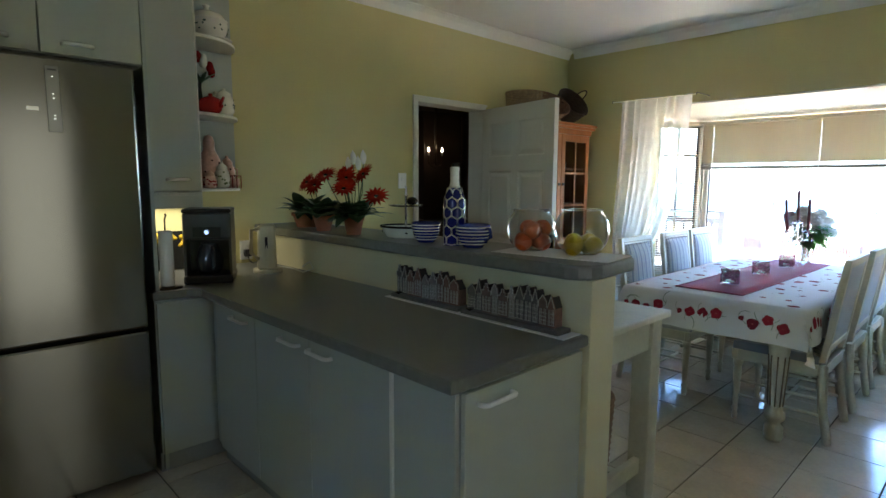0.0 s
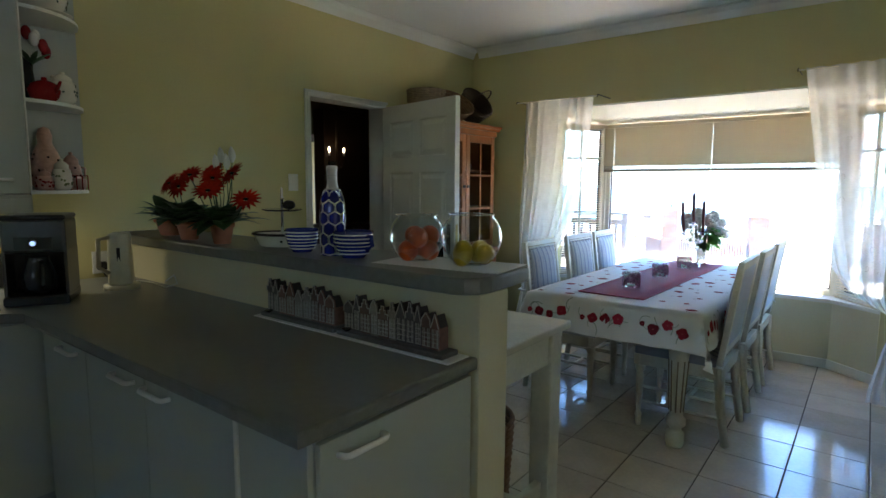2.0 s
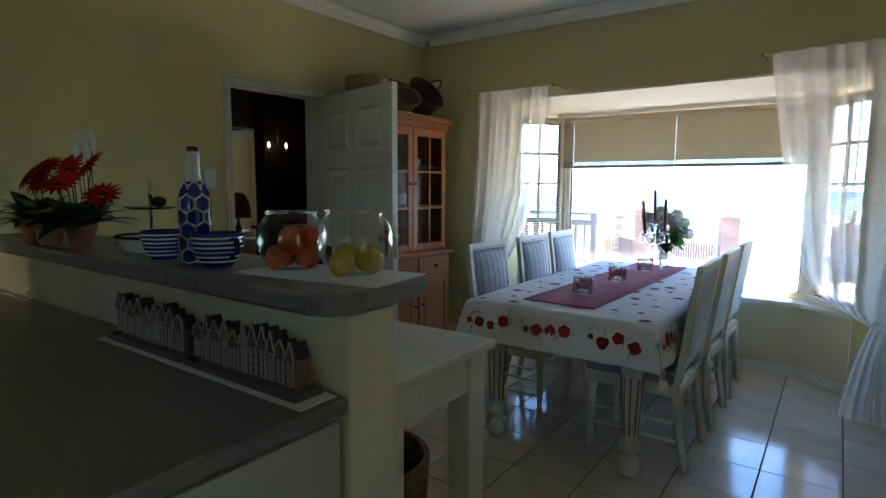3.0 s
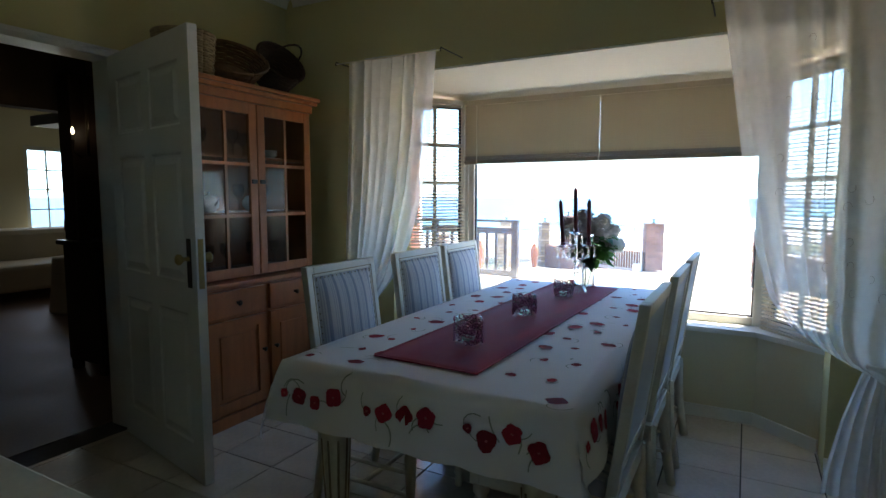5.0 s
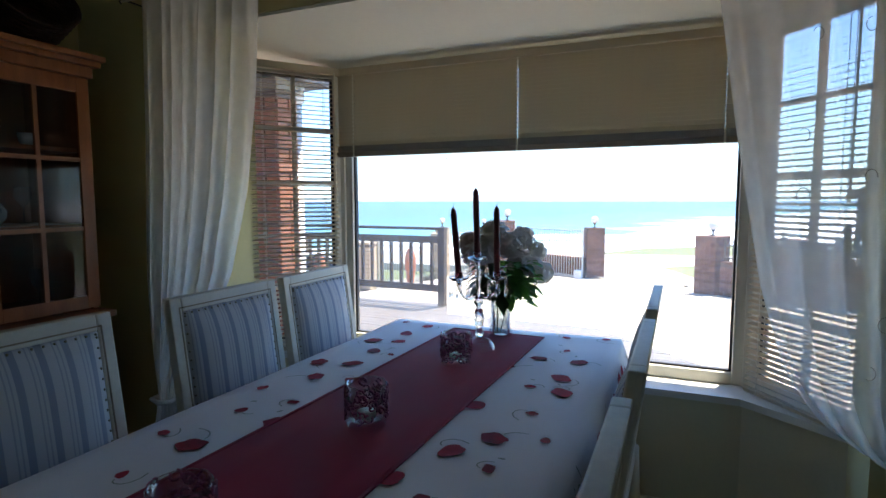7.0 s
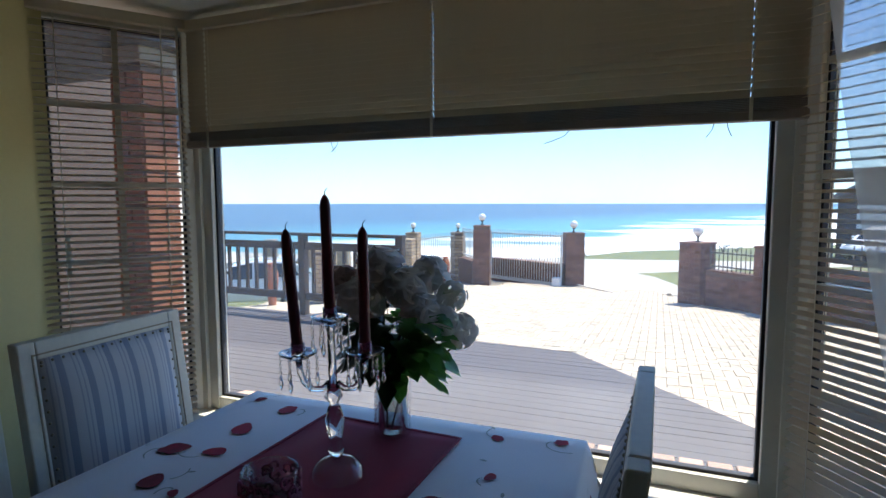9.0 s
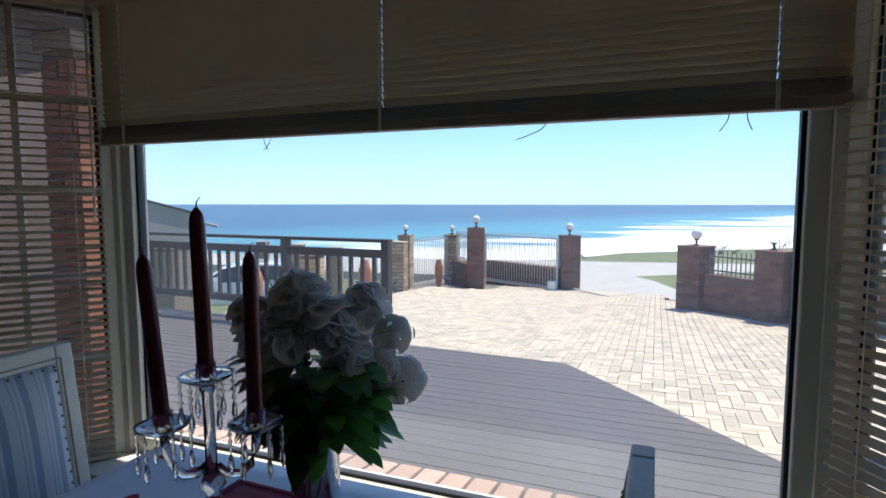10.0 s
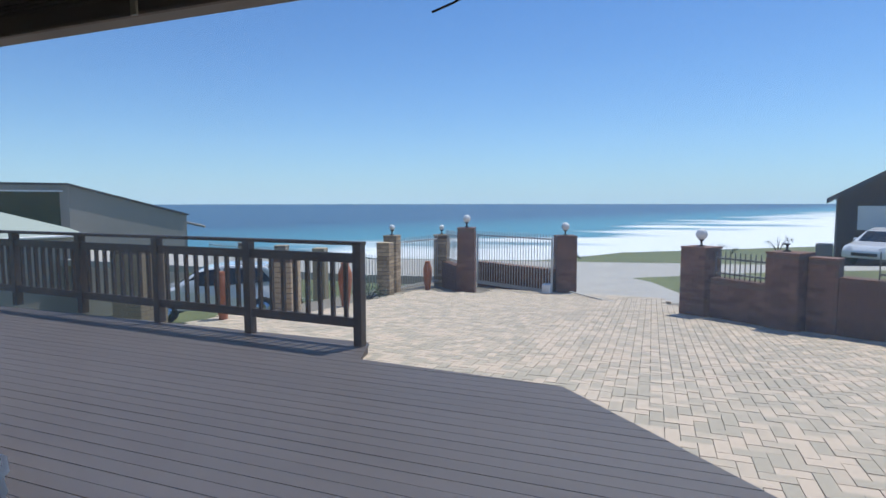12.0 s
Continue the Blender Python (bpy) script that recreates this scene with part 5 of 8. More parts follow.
def dining_chair():
    """A square-backed chair that faces +y; its back stands at y = 0."""
    ob = thing("dining_chair", 0, 0, 0, "distressed cream dining chair with grey striped upholstery", "chair", "chairs round the dining table")
    w, seat, top, lean = 0.235, 0.45, 1.02, 0.075
    slope = Matrix.Identity(4)
    slope[1][2] = -lean / (top - seat)
    slope[1][3] = lean / (top - seat) * seat
    back = bmesh.new()
    for r in ((-w, -w + 0.042, -0.016, 0.016, seat, top), (w - 0.042, w, -0.016, 0.016, seat, top), (-w + 0.042, w - 0.042, -0.016, 0.016, top - 0.045, top), (-w + 0.042, w - 0.042, -0.016, 0.016, seat + 0.06, seat + 0.10)):
        box(back, *r, bevel=0.004)
    bmesh.ops.transform(back, matrix=slope, verts=back.verts[:])
    frame_ = part("back_frame", back, CREAM_WOOD, ob)
    groove = boxes((-w + 0.03, -w + 0.034, 0.0155, 0.0175, seat + 0.08, top - 0.03), (w - 0.034, w - 0.03, 0.0155, 0.0175, seat + 0.08, top - 0.03), (-w + 0.034, w - 0.034, 0.0155, 0.0175, top - 0.034, top - 0.03))
    bmesh.ops.transform(groove, matrix=slope, verts=groove.verts[:])
    part("groove", groove, CREAM_DARK, frame_)
    pad = pillow(-w + 0.043, w - 0.043, -0.004, 0.014, seat + 0.10, top - 0.046, 0.034, "y")
    bmesh.ops.transform(pad, matrix=slope, verts=pad.verts[:])
    cushion = part("backrest", pad, STRIPES, ob)
    nails = bmesh.new()
    for k in range(15):
        x = (-w + 0.05) + (2 * w - 0.10) * k / 14
        ball(nails, (x, 0.017, top - 0.052), 0.0035, u=6, v=4)
        z = seat + 0.12 + (top - 0.06 - seat - 0.12) * k / 14
        for s in (-1, 1):
            ball(nails, (s * (w - 0.049), 0.017, z), 0.0035, u=6, v=4)
    bmesh.ops.transform(nails, matrix=slope, verts=nails.verts[:])
    part("nail_trim", nails, NAILS, cushion)["kind"] = "stuff"
    lining = boxes((-w + 0.043, w - 0.043, -0.012, -0.005, seat + 0.10, top - 0.046))
    bmesh.ops.transform(lining, matrix=slope, verts=lining.verts[:])
    part("back_lining", lining, BACKCLOTH, ob)
    part("seat", pillow(-w + 0.004, w - 0.004, 0.02, 0.45, seat - 0.012, seat + 0.03, 0.03, "z"), STRIPES, ob)
    part("seat_frame", boxes((-w, w, 0.42, 0.455, seat - 0.075, seat - 0.012), (-w, -w + 0.03, 0.016, 0.42, seat - 0.075, seat - 0.012), (w - 0.03, w, 0.016, 0.42, seat - 0.075, seat - 0.012), (-w, w, -0.016, 0.016, seat - 0.075, seat - 0.012), bevel=0.003), CREAM_WOOD, ob)
    for s in (-1, 1):
        leg = bmesh.new()
        tube([(s * (w - 0.021), -0.05, 0.0), (s * (w - 0.021), -0.012, 0.22), (s * (w - 0.021), 0.0, seat - 0.02)], 0.021, leg, n=4, end=0.028)
        part("leg", leg, CREAM_WOOD, ob)
        part("leg", lathe([(0.014, 0), (0.018, 0.03), (0.013, 0.045), (0.022, 0.065), (0.013, 0.085), (0.016, 0.11), (0.024, seat - 0.14), (0.018, seat - 0.125), (0.028, seat - 0.11), (0.028, seat - 0.075)], n=14, at=(s * (w - 0.03), 0.425, 0)), CREAM_WOOD, ob)
        part("stretcher", tube([(s * (w - 0.025), -0.022, 0.15), (s * (w - 0.03), 0.425, 0.15)], 0.009, n=8), CREAM_WOOD, ob)
        part("stretcher", tube([(s * (w - 0.025), -0.02, 0.24), (s * (w - 0.03), 0.425, 0.24)], 0.009, n=8), CREAM_WOOD, ob)
    part("stretcher", tube([(-w + 0.03, 0.2, 0.15), (w - 0.03, 0.2, 0.15)], 0.009, n=8), CREAM_WOOD, ob)
    return ob


chair = dining_chair()
chair.matrix_world = pose(2.705, 4.40, 0, 0, 0, 90)
for y in (5.01, 5.61):
    copy_thing(chair, pose(2.715, y, 0, 0, 0, 90.0))
for y, turn in ((4.54, -90), (5.20, -91), (5.72, -89)):
    copy_thing(chair, pose(1.49, y, 0, 0, 0, turn))

# ---- kitchen cabinets ----
def bar_handle(parent, a, b, out):
    """A white plastic bow handle from a to b that stands out along out."""
    a, b, out = Vector(a), Vector(b), Vector(out)
    mid = []
    for s in (0.0, 0.02, 0.10, 0.22, 0.5, 0.78, 0.90, 0.98, 1.0):
        lift = 1.0 if 0.1 <= s <= 0.9 else (0.75 if 0.01 < s < 0.99 else 0.0)
        mid.append(a + (b - a) * s + out * 0.026 * lift)
    return part("handle", tube(mid, 0.0075, n=8), HANDLE, parent, "white bow handle")


def flat_door(parent, name, x0, x1, y0, y1, z0, z1):
    return part(name, boxes((x0, x1, y0, y1, z0, z1), bevel=0.0025), CABINET, parent)


# peninsula units
PEN_Y = 1.70
pen = thing("peninsula_cabinet", 1.5, 2.03, 0, "pale blue-grey laminate peninsula cabinet under the worktop", "kitchen cabinet")
O = Vector((1.5, 2.03, 0))
part("body", boxes((0.66 - O.x, 2.365 - O.x, PEN_Y + 0.02 - O.y, 2.305 - O.y, 0.10, 0.855)), CABINET_EDGE, pen)
part("plinth", boxes((0.66 - O.x, 2.33 - O.x, PEN_Y + 0.055 - O.y, 2.30 - O.y, 0.0, 0.10)), PLINTH, pen)
for x0, x1, h0, h1 in ((0.74, 1.156, 0.94, 1.09), (1.161, 1.60, 1.40, 1.54), (1.605, 2.08, 1.615, 1.76)):
    d = flat_door(pen, "door", x0 - O.x, x1 - O.x, PEN_Y - O.y, PEN_Y + 0.018 - O.y, 0.105, 0.845)
    bar_handle(d, (h0 - O.x, PEN_Y - O.y, 0.80), (h1 - O.x, PEN_Y - O.y, 0.80), (0, -1, 0))
part("filler_strip", boxes((2.10 - O.x, 2.365 - O.x, PEN_Y + 0.002 - O.y, PEN_Y + 0.0185 - O.y, 0.105, 0.845), bevel=0.002), CABINET, pen)
part("edge_strip", boxes((2.083 - O.x, 2.098 - O.x, PEN_Y - 0.004 - O.y, PEN_Y + 0.019 - O.y, 0.105, 0.845), bevel=0.004), WHITE_TRIM, pen)
d = flat_door(pen, "end_door", 2.366 - O.x, 2.384 - O.x, 1.722 - O.y, 2.295 - O.y, 0.105, 0.845)
bar_handle(d, (2.384 - O.x, 1.773 - O.y, 0.805), (2.384 - O.x, 1.915 - O.y, 0.805), (1, 0, 0))

base = thing("base_cabinet", 0.32, 1.60, 0, "pale blue-grey laminate base cabinet beside the fridge", "kitchen cabinet")
part("body", boxes((-0.30, 0.30, -0.135, 0.70, 0.10, 0.855)), CABINET_EDGE, base)
part("plinth", boxes((-0.30, 0.27, -0.135, 0.24, 0.0, 0.10)), PLINTH, base)
flat_door(base, "door", 0.30, 0.318, -0.13, 0.158, 0.105, 0.845)

bm = prism([(0.004, 1.452), (0.655, 1.452), (0.655, 1.60), (0.70, 1.655), (2.395, 1.655), (2.395, 2.31), (0.004, 2.31)], 0.86, 0.90)
bmesh.ops.bevel(bm, geom=[e for e in bm.edges if abs(e.verts[0].co.z - e.verts[1].co.z) < 1e-4], offset=0.009, segments=3, affect="EDGES", profile=0.5)
single("kitchen_worktop", bm, WORKTOP, "grey speckled laminate worktop with a rounded edge", "worktop")

half = thing("bar_wall", 1.2, 2.39, 0, "low cream plastered wall carrying the breakfast bar", "low wall", kind="structure")
part("wall", boxes((-1.196, 1.20, -0.078, 0.08, 0, 1.085), bevel=0.003), BAY_WALL, half)
bm = prism([(0.004, 2.25), (2.33, 2.25), (2.375, 2.265), (2.405, 2.30), (2.415, 2.35), (2.40, 2.60), (2.385, 2.62), (0.004, 2.62)], 1.088, 1.14)
bmesh.ops.bevel(bm, geom=[e for e in bm.edges if abs(e.verts[0].co.z - e.verts[1].co.z) < 1e-4], offset=0.012, segments=3, affect="EDGES", profile=0.5)
single("breakfast_bar", bm, WORKTOP, "grey speckled laminate breakfast bar top with a rounded end", "worktop")

# fridge freezer
fr = thing("fridge_freezer", 0.36, 1.10, 0, "tall brushed steel fridge freezer with a narrow display", "fridge")
part("body", boxes((-0.33, 0.235, -0.325, 0.325, 0.03, 1.895), bevel=0.004), DARK_GAP, fr)
door_u = part("upper_door", boxes((0.242, 0.292, -0.33, 0.33, 0.742, 1.90), bevel=0.012), STEEL, fr)
door_l = part("lower_door", boxes((0.242, 0.292, -0.33, 0.33, 0.05, 0.730), bevel=0.012), STEEL, fr)
DISPLAY = shader("satin_display_strip", (0.40, 0.40, 0.38), 0.25, metal=0.7, vary=0.05)
LED = glowing("white_display_light", (0.9, 0.95, 1.0), 0.12)
panel = part("display_panel", boxes((0.292, 0.2945, 0.007, 0.055, 1.604, 1.864), bevel=0.002), DISPLAY, door_u)
part("display_dots", boxes(*[(0.2946, 0.2955, 0.028, 0.034, z, z + 0.004) for z in (1.655, 1.668, 1.735, 1.752, 1.82)]), LED, panel)
part("display_bar", boxes((0.2946, 0.2952, 0.016, 0.046, 1.845, 1.852)), DARK_GAP, panel)
part("badge", boxes((0.292, 0.294, -0.06, -0.02, 1.685, 1.70)), CHROME, door_u)

# cupboards over the fridge and the wall cabinet
over = thing("wall_cabinet", 0.30, 1.03, 1.915, "pale blue-grey cupboards over the fridge with white handles", "kitchen cabinet", "wall cabinets")
part("body", boxes((-0.296, 0.30, -0.43, 0.445, 0.0, 0.74)), CABINET_EDGE, over)
for y0, y1, h0, h1 in ((-0.425, 0.070, -0.10, -0.03), (0.075, 0.443, 0.15, 0.255)):
    d = flat_door(over, "door", 0.30, 0.318, y0, y1, 0.004, 0.736)
    bar_handle(d, (0.318, h0, 0.047), (0.318, h1, 0.047), (1, 0, 0))
part("side_panel", boxes((-0.296, 0.318, 0.446, 0.462, -1.90, 0.74)), CABINET_EDGE, over)

wu = thing("wall_cabinet", 0.18, 1.68, 1.355, "pale blue-grey wall cabinet with open rounded end shelves", "kitchen cabinet", "wall cabinets")
part("body", boxes((-0.176, 0.15, -0.18, 0.125, 0.0, 1.30)), CABINET_EDGE, wu)
d = flat_door(wu, "door", 0.15, 0.168, -0.178, 0.123, 0.004, 1.296)
bar_handle(d, (0.168, -0.044, 0.063), (0.168, 0.059, 0.063), (1, 0, 0))
part("pelmet", boxes((-0.176, 0.165, -0.18, 0.13, -0.018, -0.002), (0.145, 0.165, -0.18, 0.13, -0.085, -0.018), bevel=0.002), CABINET, wu)
quarter = [(-0.176, 0.127), (0.15, 0.127)] + [(-0.176 + 0.326 * math.cos(a), 0.147 + 0.31 * math.sin(a)) for a in [math.pi / 2 * k / 8 for k in range(9)]]
for z in (0.0, 0.405, 0.805, 1.27):
    part("shelf", prism(quarter, z, z + 0.016, bevel=0.003), WHITE_TRIM, wu, "rounded white shelf")
part("end_back", boxes((-0.1765, -0.170, 0.127, 0.46, 0.0, 1.30)), CABINET, wu)
part("edge_strip", boxes((0.148, 0.170, 0.1235, 0.132, -0.002, 1.30), bevel=0.003), WHITE_TRIM, wu)

# china on the open shelves
CHINA = shader("cream_glazed_china", (0.72, 0.69, 0.60), 0.15, vary=0.05, scale=20)
CHINA_BLUE = shader("blue_green_china_print", (0.05, 0.10, 0.09), 0.2, vary=0.3)
RED_GLAZE = shader("red_glaze", (0.30, 0.015, 0.015), 0.15, vary=0.15)
PINK_GLAZE = shader("pink_glaze", (0.60, 0.35, 0.28), 0.3, vary=0.2, scale=40)
CLAY_DARK = shader("dark_glaze", (0.02, 0.02, 0.018), 0.25, vary=0.2)


def printed_dots(parent, r, z0, z1, n, seed, material):
    bm, q = bmesh.new(), random.Random(seed)
    for _ in range(n):
        a, z = q.uniform(0, 6.28), q.uniform(z0, z1)
        box(bm, -0.004, 0.004, -0.001, 0.001, -0.005, 0.005, m=Matrix.Translation((r(z) * math.cos(a), r(z) * math.sin(a), z)) @ Matrix.Rotation(a + math.pi / 2, 4, "Z") @ Matrix.Rotation(q.uniform(0, 3), 4, "Y"))
    part("print", bm, material, parent)


def tureen(x, y, z, s, label, glaze, dots):
    t = thing("soup_tureen", x, y, z, label, "tureen", "china on the shelves")
    prof = [(0.05, 0), (0.055, 0.012), (0.085, 0.04), (0.098, 0.075), (0.095, 0.10), (0.10, 0.104)]
    part("bowl", lathe([(r * s, h * s) for r, h in prof], n=24), glaze, t)
    part("lid", lathe([(0.098 * s, 0.105 * s), (0.08 * s, 0.13 * s), (0.04 * s, 0.15 * s), (0.012 * s, 0.155 * s), (0.010 * s, 0.168 * s), (0.018 * s, 0.178 * s), (0.0, 0.186 * s)], n=24, close=False), glaze, t)
    part("plate", lathe([(0.06 * s, 0.0), (0.115 * s, 0.012 * s), (0.116 * s, 0.015 * s), (0.06 * s, 0.006 * s)], n=24), glaze, t)
    printed_dots(t, lambda zz: s * (0.088 + 0.012 * min(1, zz / s / 0.09)), 0.045 * s, 0.095 * s, dots, 4, CHINA_BLUE)


tureen(0.14, 1.955, 2.177, 1.12, "cream china soup tureen with blue print on the shelf", CHINA, 26)
tureen(0.10, 2.00, 1.777, 0.8, "small white china tureen with green print on the shelf", CHINA, 30)
pot = thing("red_teapot", 0.22, 1.925, 1.777, "round glossy red teapot on the shelf", "teapot", "china on the shelves")
part("body", lathe([(0.035, 0), (0.06, 0.02), (0.07, 0.05), (0.058, 0.08), (0.03, 0.095), (0.012, 0.1), (0.012, 0.112), (0.0, 0.115)], n=20, close=False), RED_GLAZE, pot)
part("spout", tube([(0.05, 0.02, 0.04), (0.075, 0.03, 0.065), (0.09, 0.036, 0.09)], 0.011, n=8, end=0.006), RED_GLAZE, pot)
part("handle", tube([(-0.05, -0.02, 0.08), (-0.085, -0.035, 0.07), (-0.08, -0.033, 0.03), (-0.058, -0.024, 0.025)], 0.006, n=8), RED_GLAZE, pot)
tulips = thing("tulip_ornament", 0.13, 1.88, 1.777, "dark vase of red and white tulips on the shelf", "ornament", "china on the shelves")
part("vase", lathe([(0.03, 0), (0.04, 0.05), (0.03, 0.15), (0.035, 0.20)], n=16), CLAY_DARK, tulips)
bm1, bm2 = bmesh.new(), bmesh.new()
for i, (x, y, z) in enumerate(((0.03, 0.03, 0.29), (0.06, 0.06, 0.26), (0.0, 0.05, 0.31), (0.05, 0.0, 0.31), (0.08, 0.02, 0.28), (0.03, 0.08, 0.24))):
    ball(bm1 if i % 2 else bm2, (x, y, z), 0.024, (0.85, 0.85, 1.35), 10, 8)
part("red_tulips", bm1, RED_GLAZE, tulips)
part("white_tulips", bm2, CHINA, tulips)
bm = bmesh.new()
for a in range(9):
    leaf(bm, (0.02, 0.02, 0.17), (math.cos(a * 0.7), math.sin(a * 0.7), 0.9), 0.13, 0.014, 0.25)
part("leaves", bm, LEAF, tulips)
jar = thing("cow_jug", 0.15, 1.93, 1.371, "pink speckled pottery jug on the lowest shelf", "jug", "china on the shelves")
part("body", lathe([(0.045, 0), (0.07, 0.04), (0.072, 0.10), (0.05, 0.18), (0.03, 0.22), (0.032, 0.26), (0.022, 0.29), (0.0, 0.30)], n=20, close=False), PINK_GLAZE, jar)
printed_dots(jar, lambda zz: 0.073 if zz < 0.11 else 0.073 - (zz - 0.1) * 0.27, 0.03, 0.17, 40, 6, CLAY_DARK)
rack = thing("toast_rack", 0.17, 2.03, 1.371, "small red wire rack of pottery cups on the shelf", "rack", "china on the shelves")
for k in range(5):
    part("wire", tube([(-0.05, -0.05 + 0.025 * k, 0.0), (-0.05, -0.05 + 0.025 * k, 0.07), (0.05, -0.05 + 0.025 * k, 0.07), (0.05, -0.05 + 0.025 * k, 0.0)], 0.0025, n=5), RED_GLAZE, rack)
for y in (-0.03, 0.03):
    part("cup", lathe([(0.022, 0.004), (0.03, 0.02), (0.031, 0.055), (0.028, 0.056), (0.02, 0.012)], n=14, at=(0, y, 0)), PINK_GLAZE, rack)

SAGE_PRINT = shader("sage_green_print", (0.16, 0.20, 0.08), 0.3, vary=0.2)


def pottery_jar(x, y, z, r, h, glaze, print_, label, seed, ears=False):
    """A bellied jar with a lid and a sprigged print."""
    j = thing("pottery_jar", x, y, z, label, "jar", "china on the shelves")
    part("body", lathe([(r * 0.7, 0), (r * 0.95, h * 0.12), (r, h * 0.4), (r * 0.85, h * 0.66), (r * 0.7, h * 0.66)], n=20), glaze, j)
    part("lid", lathe([(r * 0.74, h * 0.66), (r * 0.70, h * 0.80), (r * 0.35, h * 0.90), (r * 0.15, h * 0.92), (r * 0.22, h * 0.97), (0.0, h)], n=18, close=False), glaze, j)
    if ears:
        for s in (-1, 1):
            part("handle", tube([(0, s * r * 0.9, h * 0.6), (0, s * r * 1.35, h * 0.58), (0, s * r * 1.3, h * 0.35), (0, s * r * 0.95, h * 0.3)], 0.005, n=6), glaze, j)
    printed_dots(j, lambda zz: r * (1.01 if zz < h * 0.45 else 0.93), h * 0.15, h * 0.6, 34, seed, print_)


pottery_jar(0.235, 1.965, 1.371, 0.042, 0.15, CHINA, SAGE_PRINT, "cream pottery jar with a sage green sprig print", 31)
pottery_jar(0.09, 2.055, 1.371, 0.045, 0.19, PINK_GLAZE, CLAY_DARK, "pink pottery jar with dark spots on the shelf", 32, True)
pottery_jar(0.265, 1.885, 1.371, 0.035, 0.10, PINK_GLAZE, RED_GLAZE, "small pink lidded pottery jar with red spots", 33)
pottery_jar(0.22, 2.00, 1.777, 0.055, 0.15, CHINA, CHINA_BLUE, "white china pot with a green print", 34)

# ---- on the worktop ----
BLACK = shader("black_plastic", (0.018, 0.018, 0.02), 0.3, vary=0.15)
BLUE_LED = glowing("blue_display_light", (0.25, 0.4, 0.9), 0.12)
GUNMETAL = shader("dark_steel", (0.10, 0.10, 0.105), 0.3, metal=0.8, vary=0.1)
cof = thing("coffee_maker", 0.48, 1.79, 0.90, "black and steel filter coffee maker with a glass jug", "coffee maker", turn=-28)
part("base", boxes((-0.12, 0.14, -0.115, 0.115, 0.0, 0.045), bevel=0.012), BLACK, cof)
part("tower", boxes((-0.12, -0.005, -0.11, 0.11, 0.045, 0.355), bevel=0.01), BLACK, cof)
part("head", boxes((-0.119, 0.125, -0.112, 0.112, 0.22, 0.355), bevel=0.012), GUNMETAL, cof)
part("lid", boxes((-0.12, 0.127, -0.114, 0.114, 0.353, 0.375), bevel=0.009), BLACK, cof)
for y in (-0.106, 0.106):
    part("side_cheek", boxes((-0.118, 0.118, y - 0.006, y + 0.006, 0.04, 0.23), bevel=0.003), GUNMETAL, cof)
pan = part("control_panel", boxes((0.125, 0.1275, -0.065, 0.065, 0.235, 0.285), bevel=0.001), BLACK, cof)
part("dial", lathe([(0.016, 0), (0.016, 0.008), (0.012, 0.010)], n=18), CHROME, pan).matrix_local = pose(0.1275, 0, 0.26, 0, 90, 0)
part("dial_light", lathe([(0.010, 0), (0.010, 0.002)], n=14), BLUE_LED, pan).matrix_local = pose(0.1375, 0, 0.26, 0, 90, 0)
jug = part("jug", lathe([(0.05, 0), (0.062, 0.02), (0.066, 0.07), (0.05, 0.12), (0.042, 0.14), (0.045, 0.15)], n=20, at=(0.065, 0, 0.05)), CAR_GLASS, cof, "dark glass jug")
part("jug_handle", tube([(0.11, 0.02, 0.18), (0.155, 0.03, 0.17), (0.155, 0.03, 0.09), (0.125, 0.022, 0.075)], 0.008, n=8), BLACK, jug)
CREAM_PLASTIC = shader("cream_plastic", (0.66, 0.61, 0.44), 0.35, vary=0.04)
ket = thing("electric_kettle", 0.44, 2.12, 0.90, "tall cream plastic jug kettle on the worktop", "kettle", turn=-30)
bm = prism([(-0.055, -0.04), (0.045, -0.045), (0.06, 0.0), (0.045, 0.045), (-0.055, 0.04)], 0.02, 0.225)
for v in bm.verts:
    if v.co.z > 0.1:
        v.co.x *= 0.86
        v.co.y *= 0.86
bmesh.ops.bevel(bm, geom=bm.edges[:], offset=0.01, segments=2, affect="EDGES", profile=0.5)
part("body", bm, CREAM_PLASTIC, ket)
part("base", lathe([(0.066, 0), (0.066, 0.018), (0.05, 0.02)], n=20), CREAM_PLASTIC, ket)
part("handle", tube([(0.035, -0.03, 0.21), (0.075, -0.062, 0.205), (0.078, -0.065, 0.10), (0.045, -0.038, 0.07)], 0.009, n=8), CREAM_PLASTIC, ket)
ket.scale = (1.2, 1.2, 1.2)
part("gauge", boxes((0.05, 0.0535, -0.006, 0.006, 0.06, 0.17)), DARK_GAP, ket)
cordob = single("kettle_cord", tube([(0.40, 2.17, 0.906), (0.30, 2.25, 0.905), (0.42, 2.27, 0.906), (0.62, 2.24, 0.907), (0.68, 2.27, 0.93), (0.60, 2.295, 0.96), (0.52, 2.29, 0.92)], 0.003, n=6), HANDLE,
                "thin pale kettle cord curling on the worktop", "cord")
roll = thing("paper_towel_holder", 0.57, 1.545, 0.90, "slim white paper roll on a dark wire stand", "kitchen roll")
part("stand", lathe([(0.065, 0), (0.065, 0.006), (0.0, 0.008)], n=24, close=False), DARK_IRON, roll)
part("roll", lathe([(0.030, 0.012), (0.031, 0.02), (0.031, 0.27), (0.030, 0.275), (0.012, 0.275)], n=22), CLOTH, roll)
part("rod", tube([(0, 0, 0.005), (0, 0, 0.33), (0.006, 0.006, 0.35), (0.012, 0.0, 0.355)], 0.004, n=6), DARK_IRON, roll)
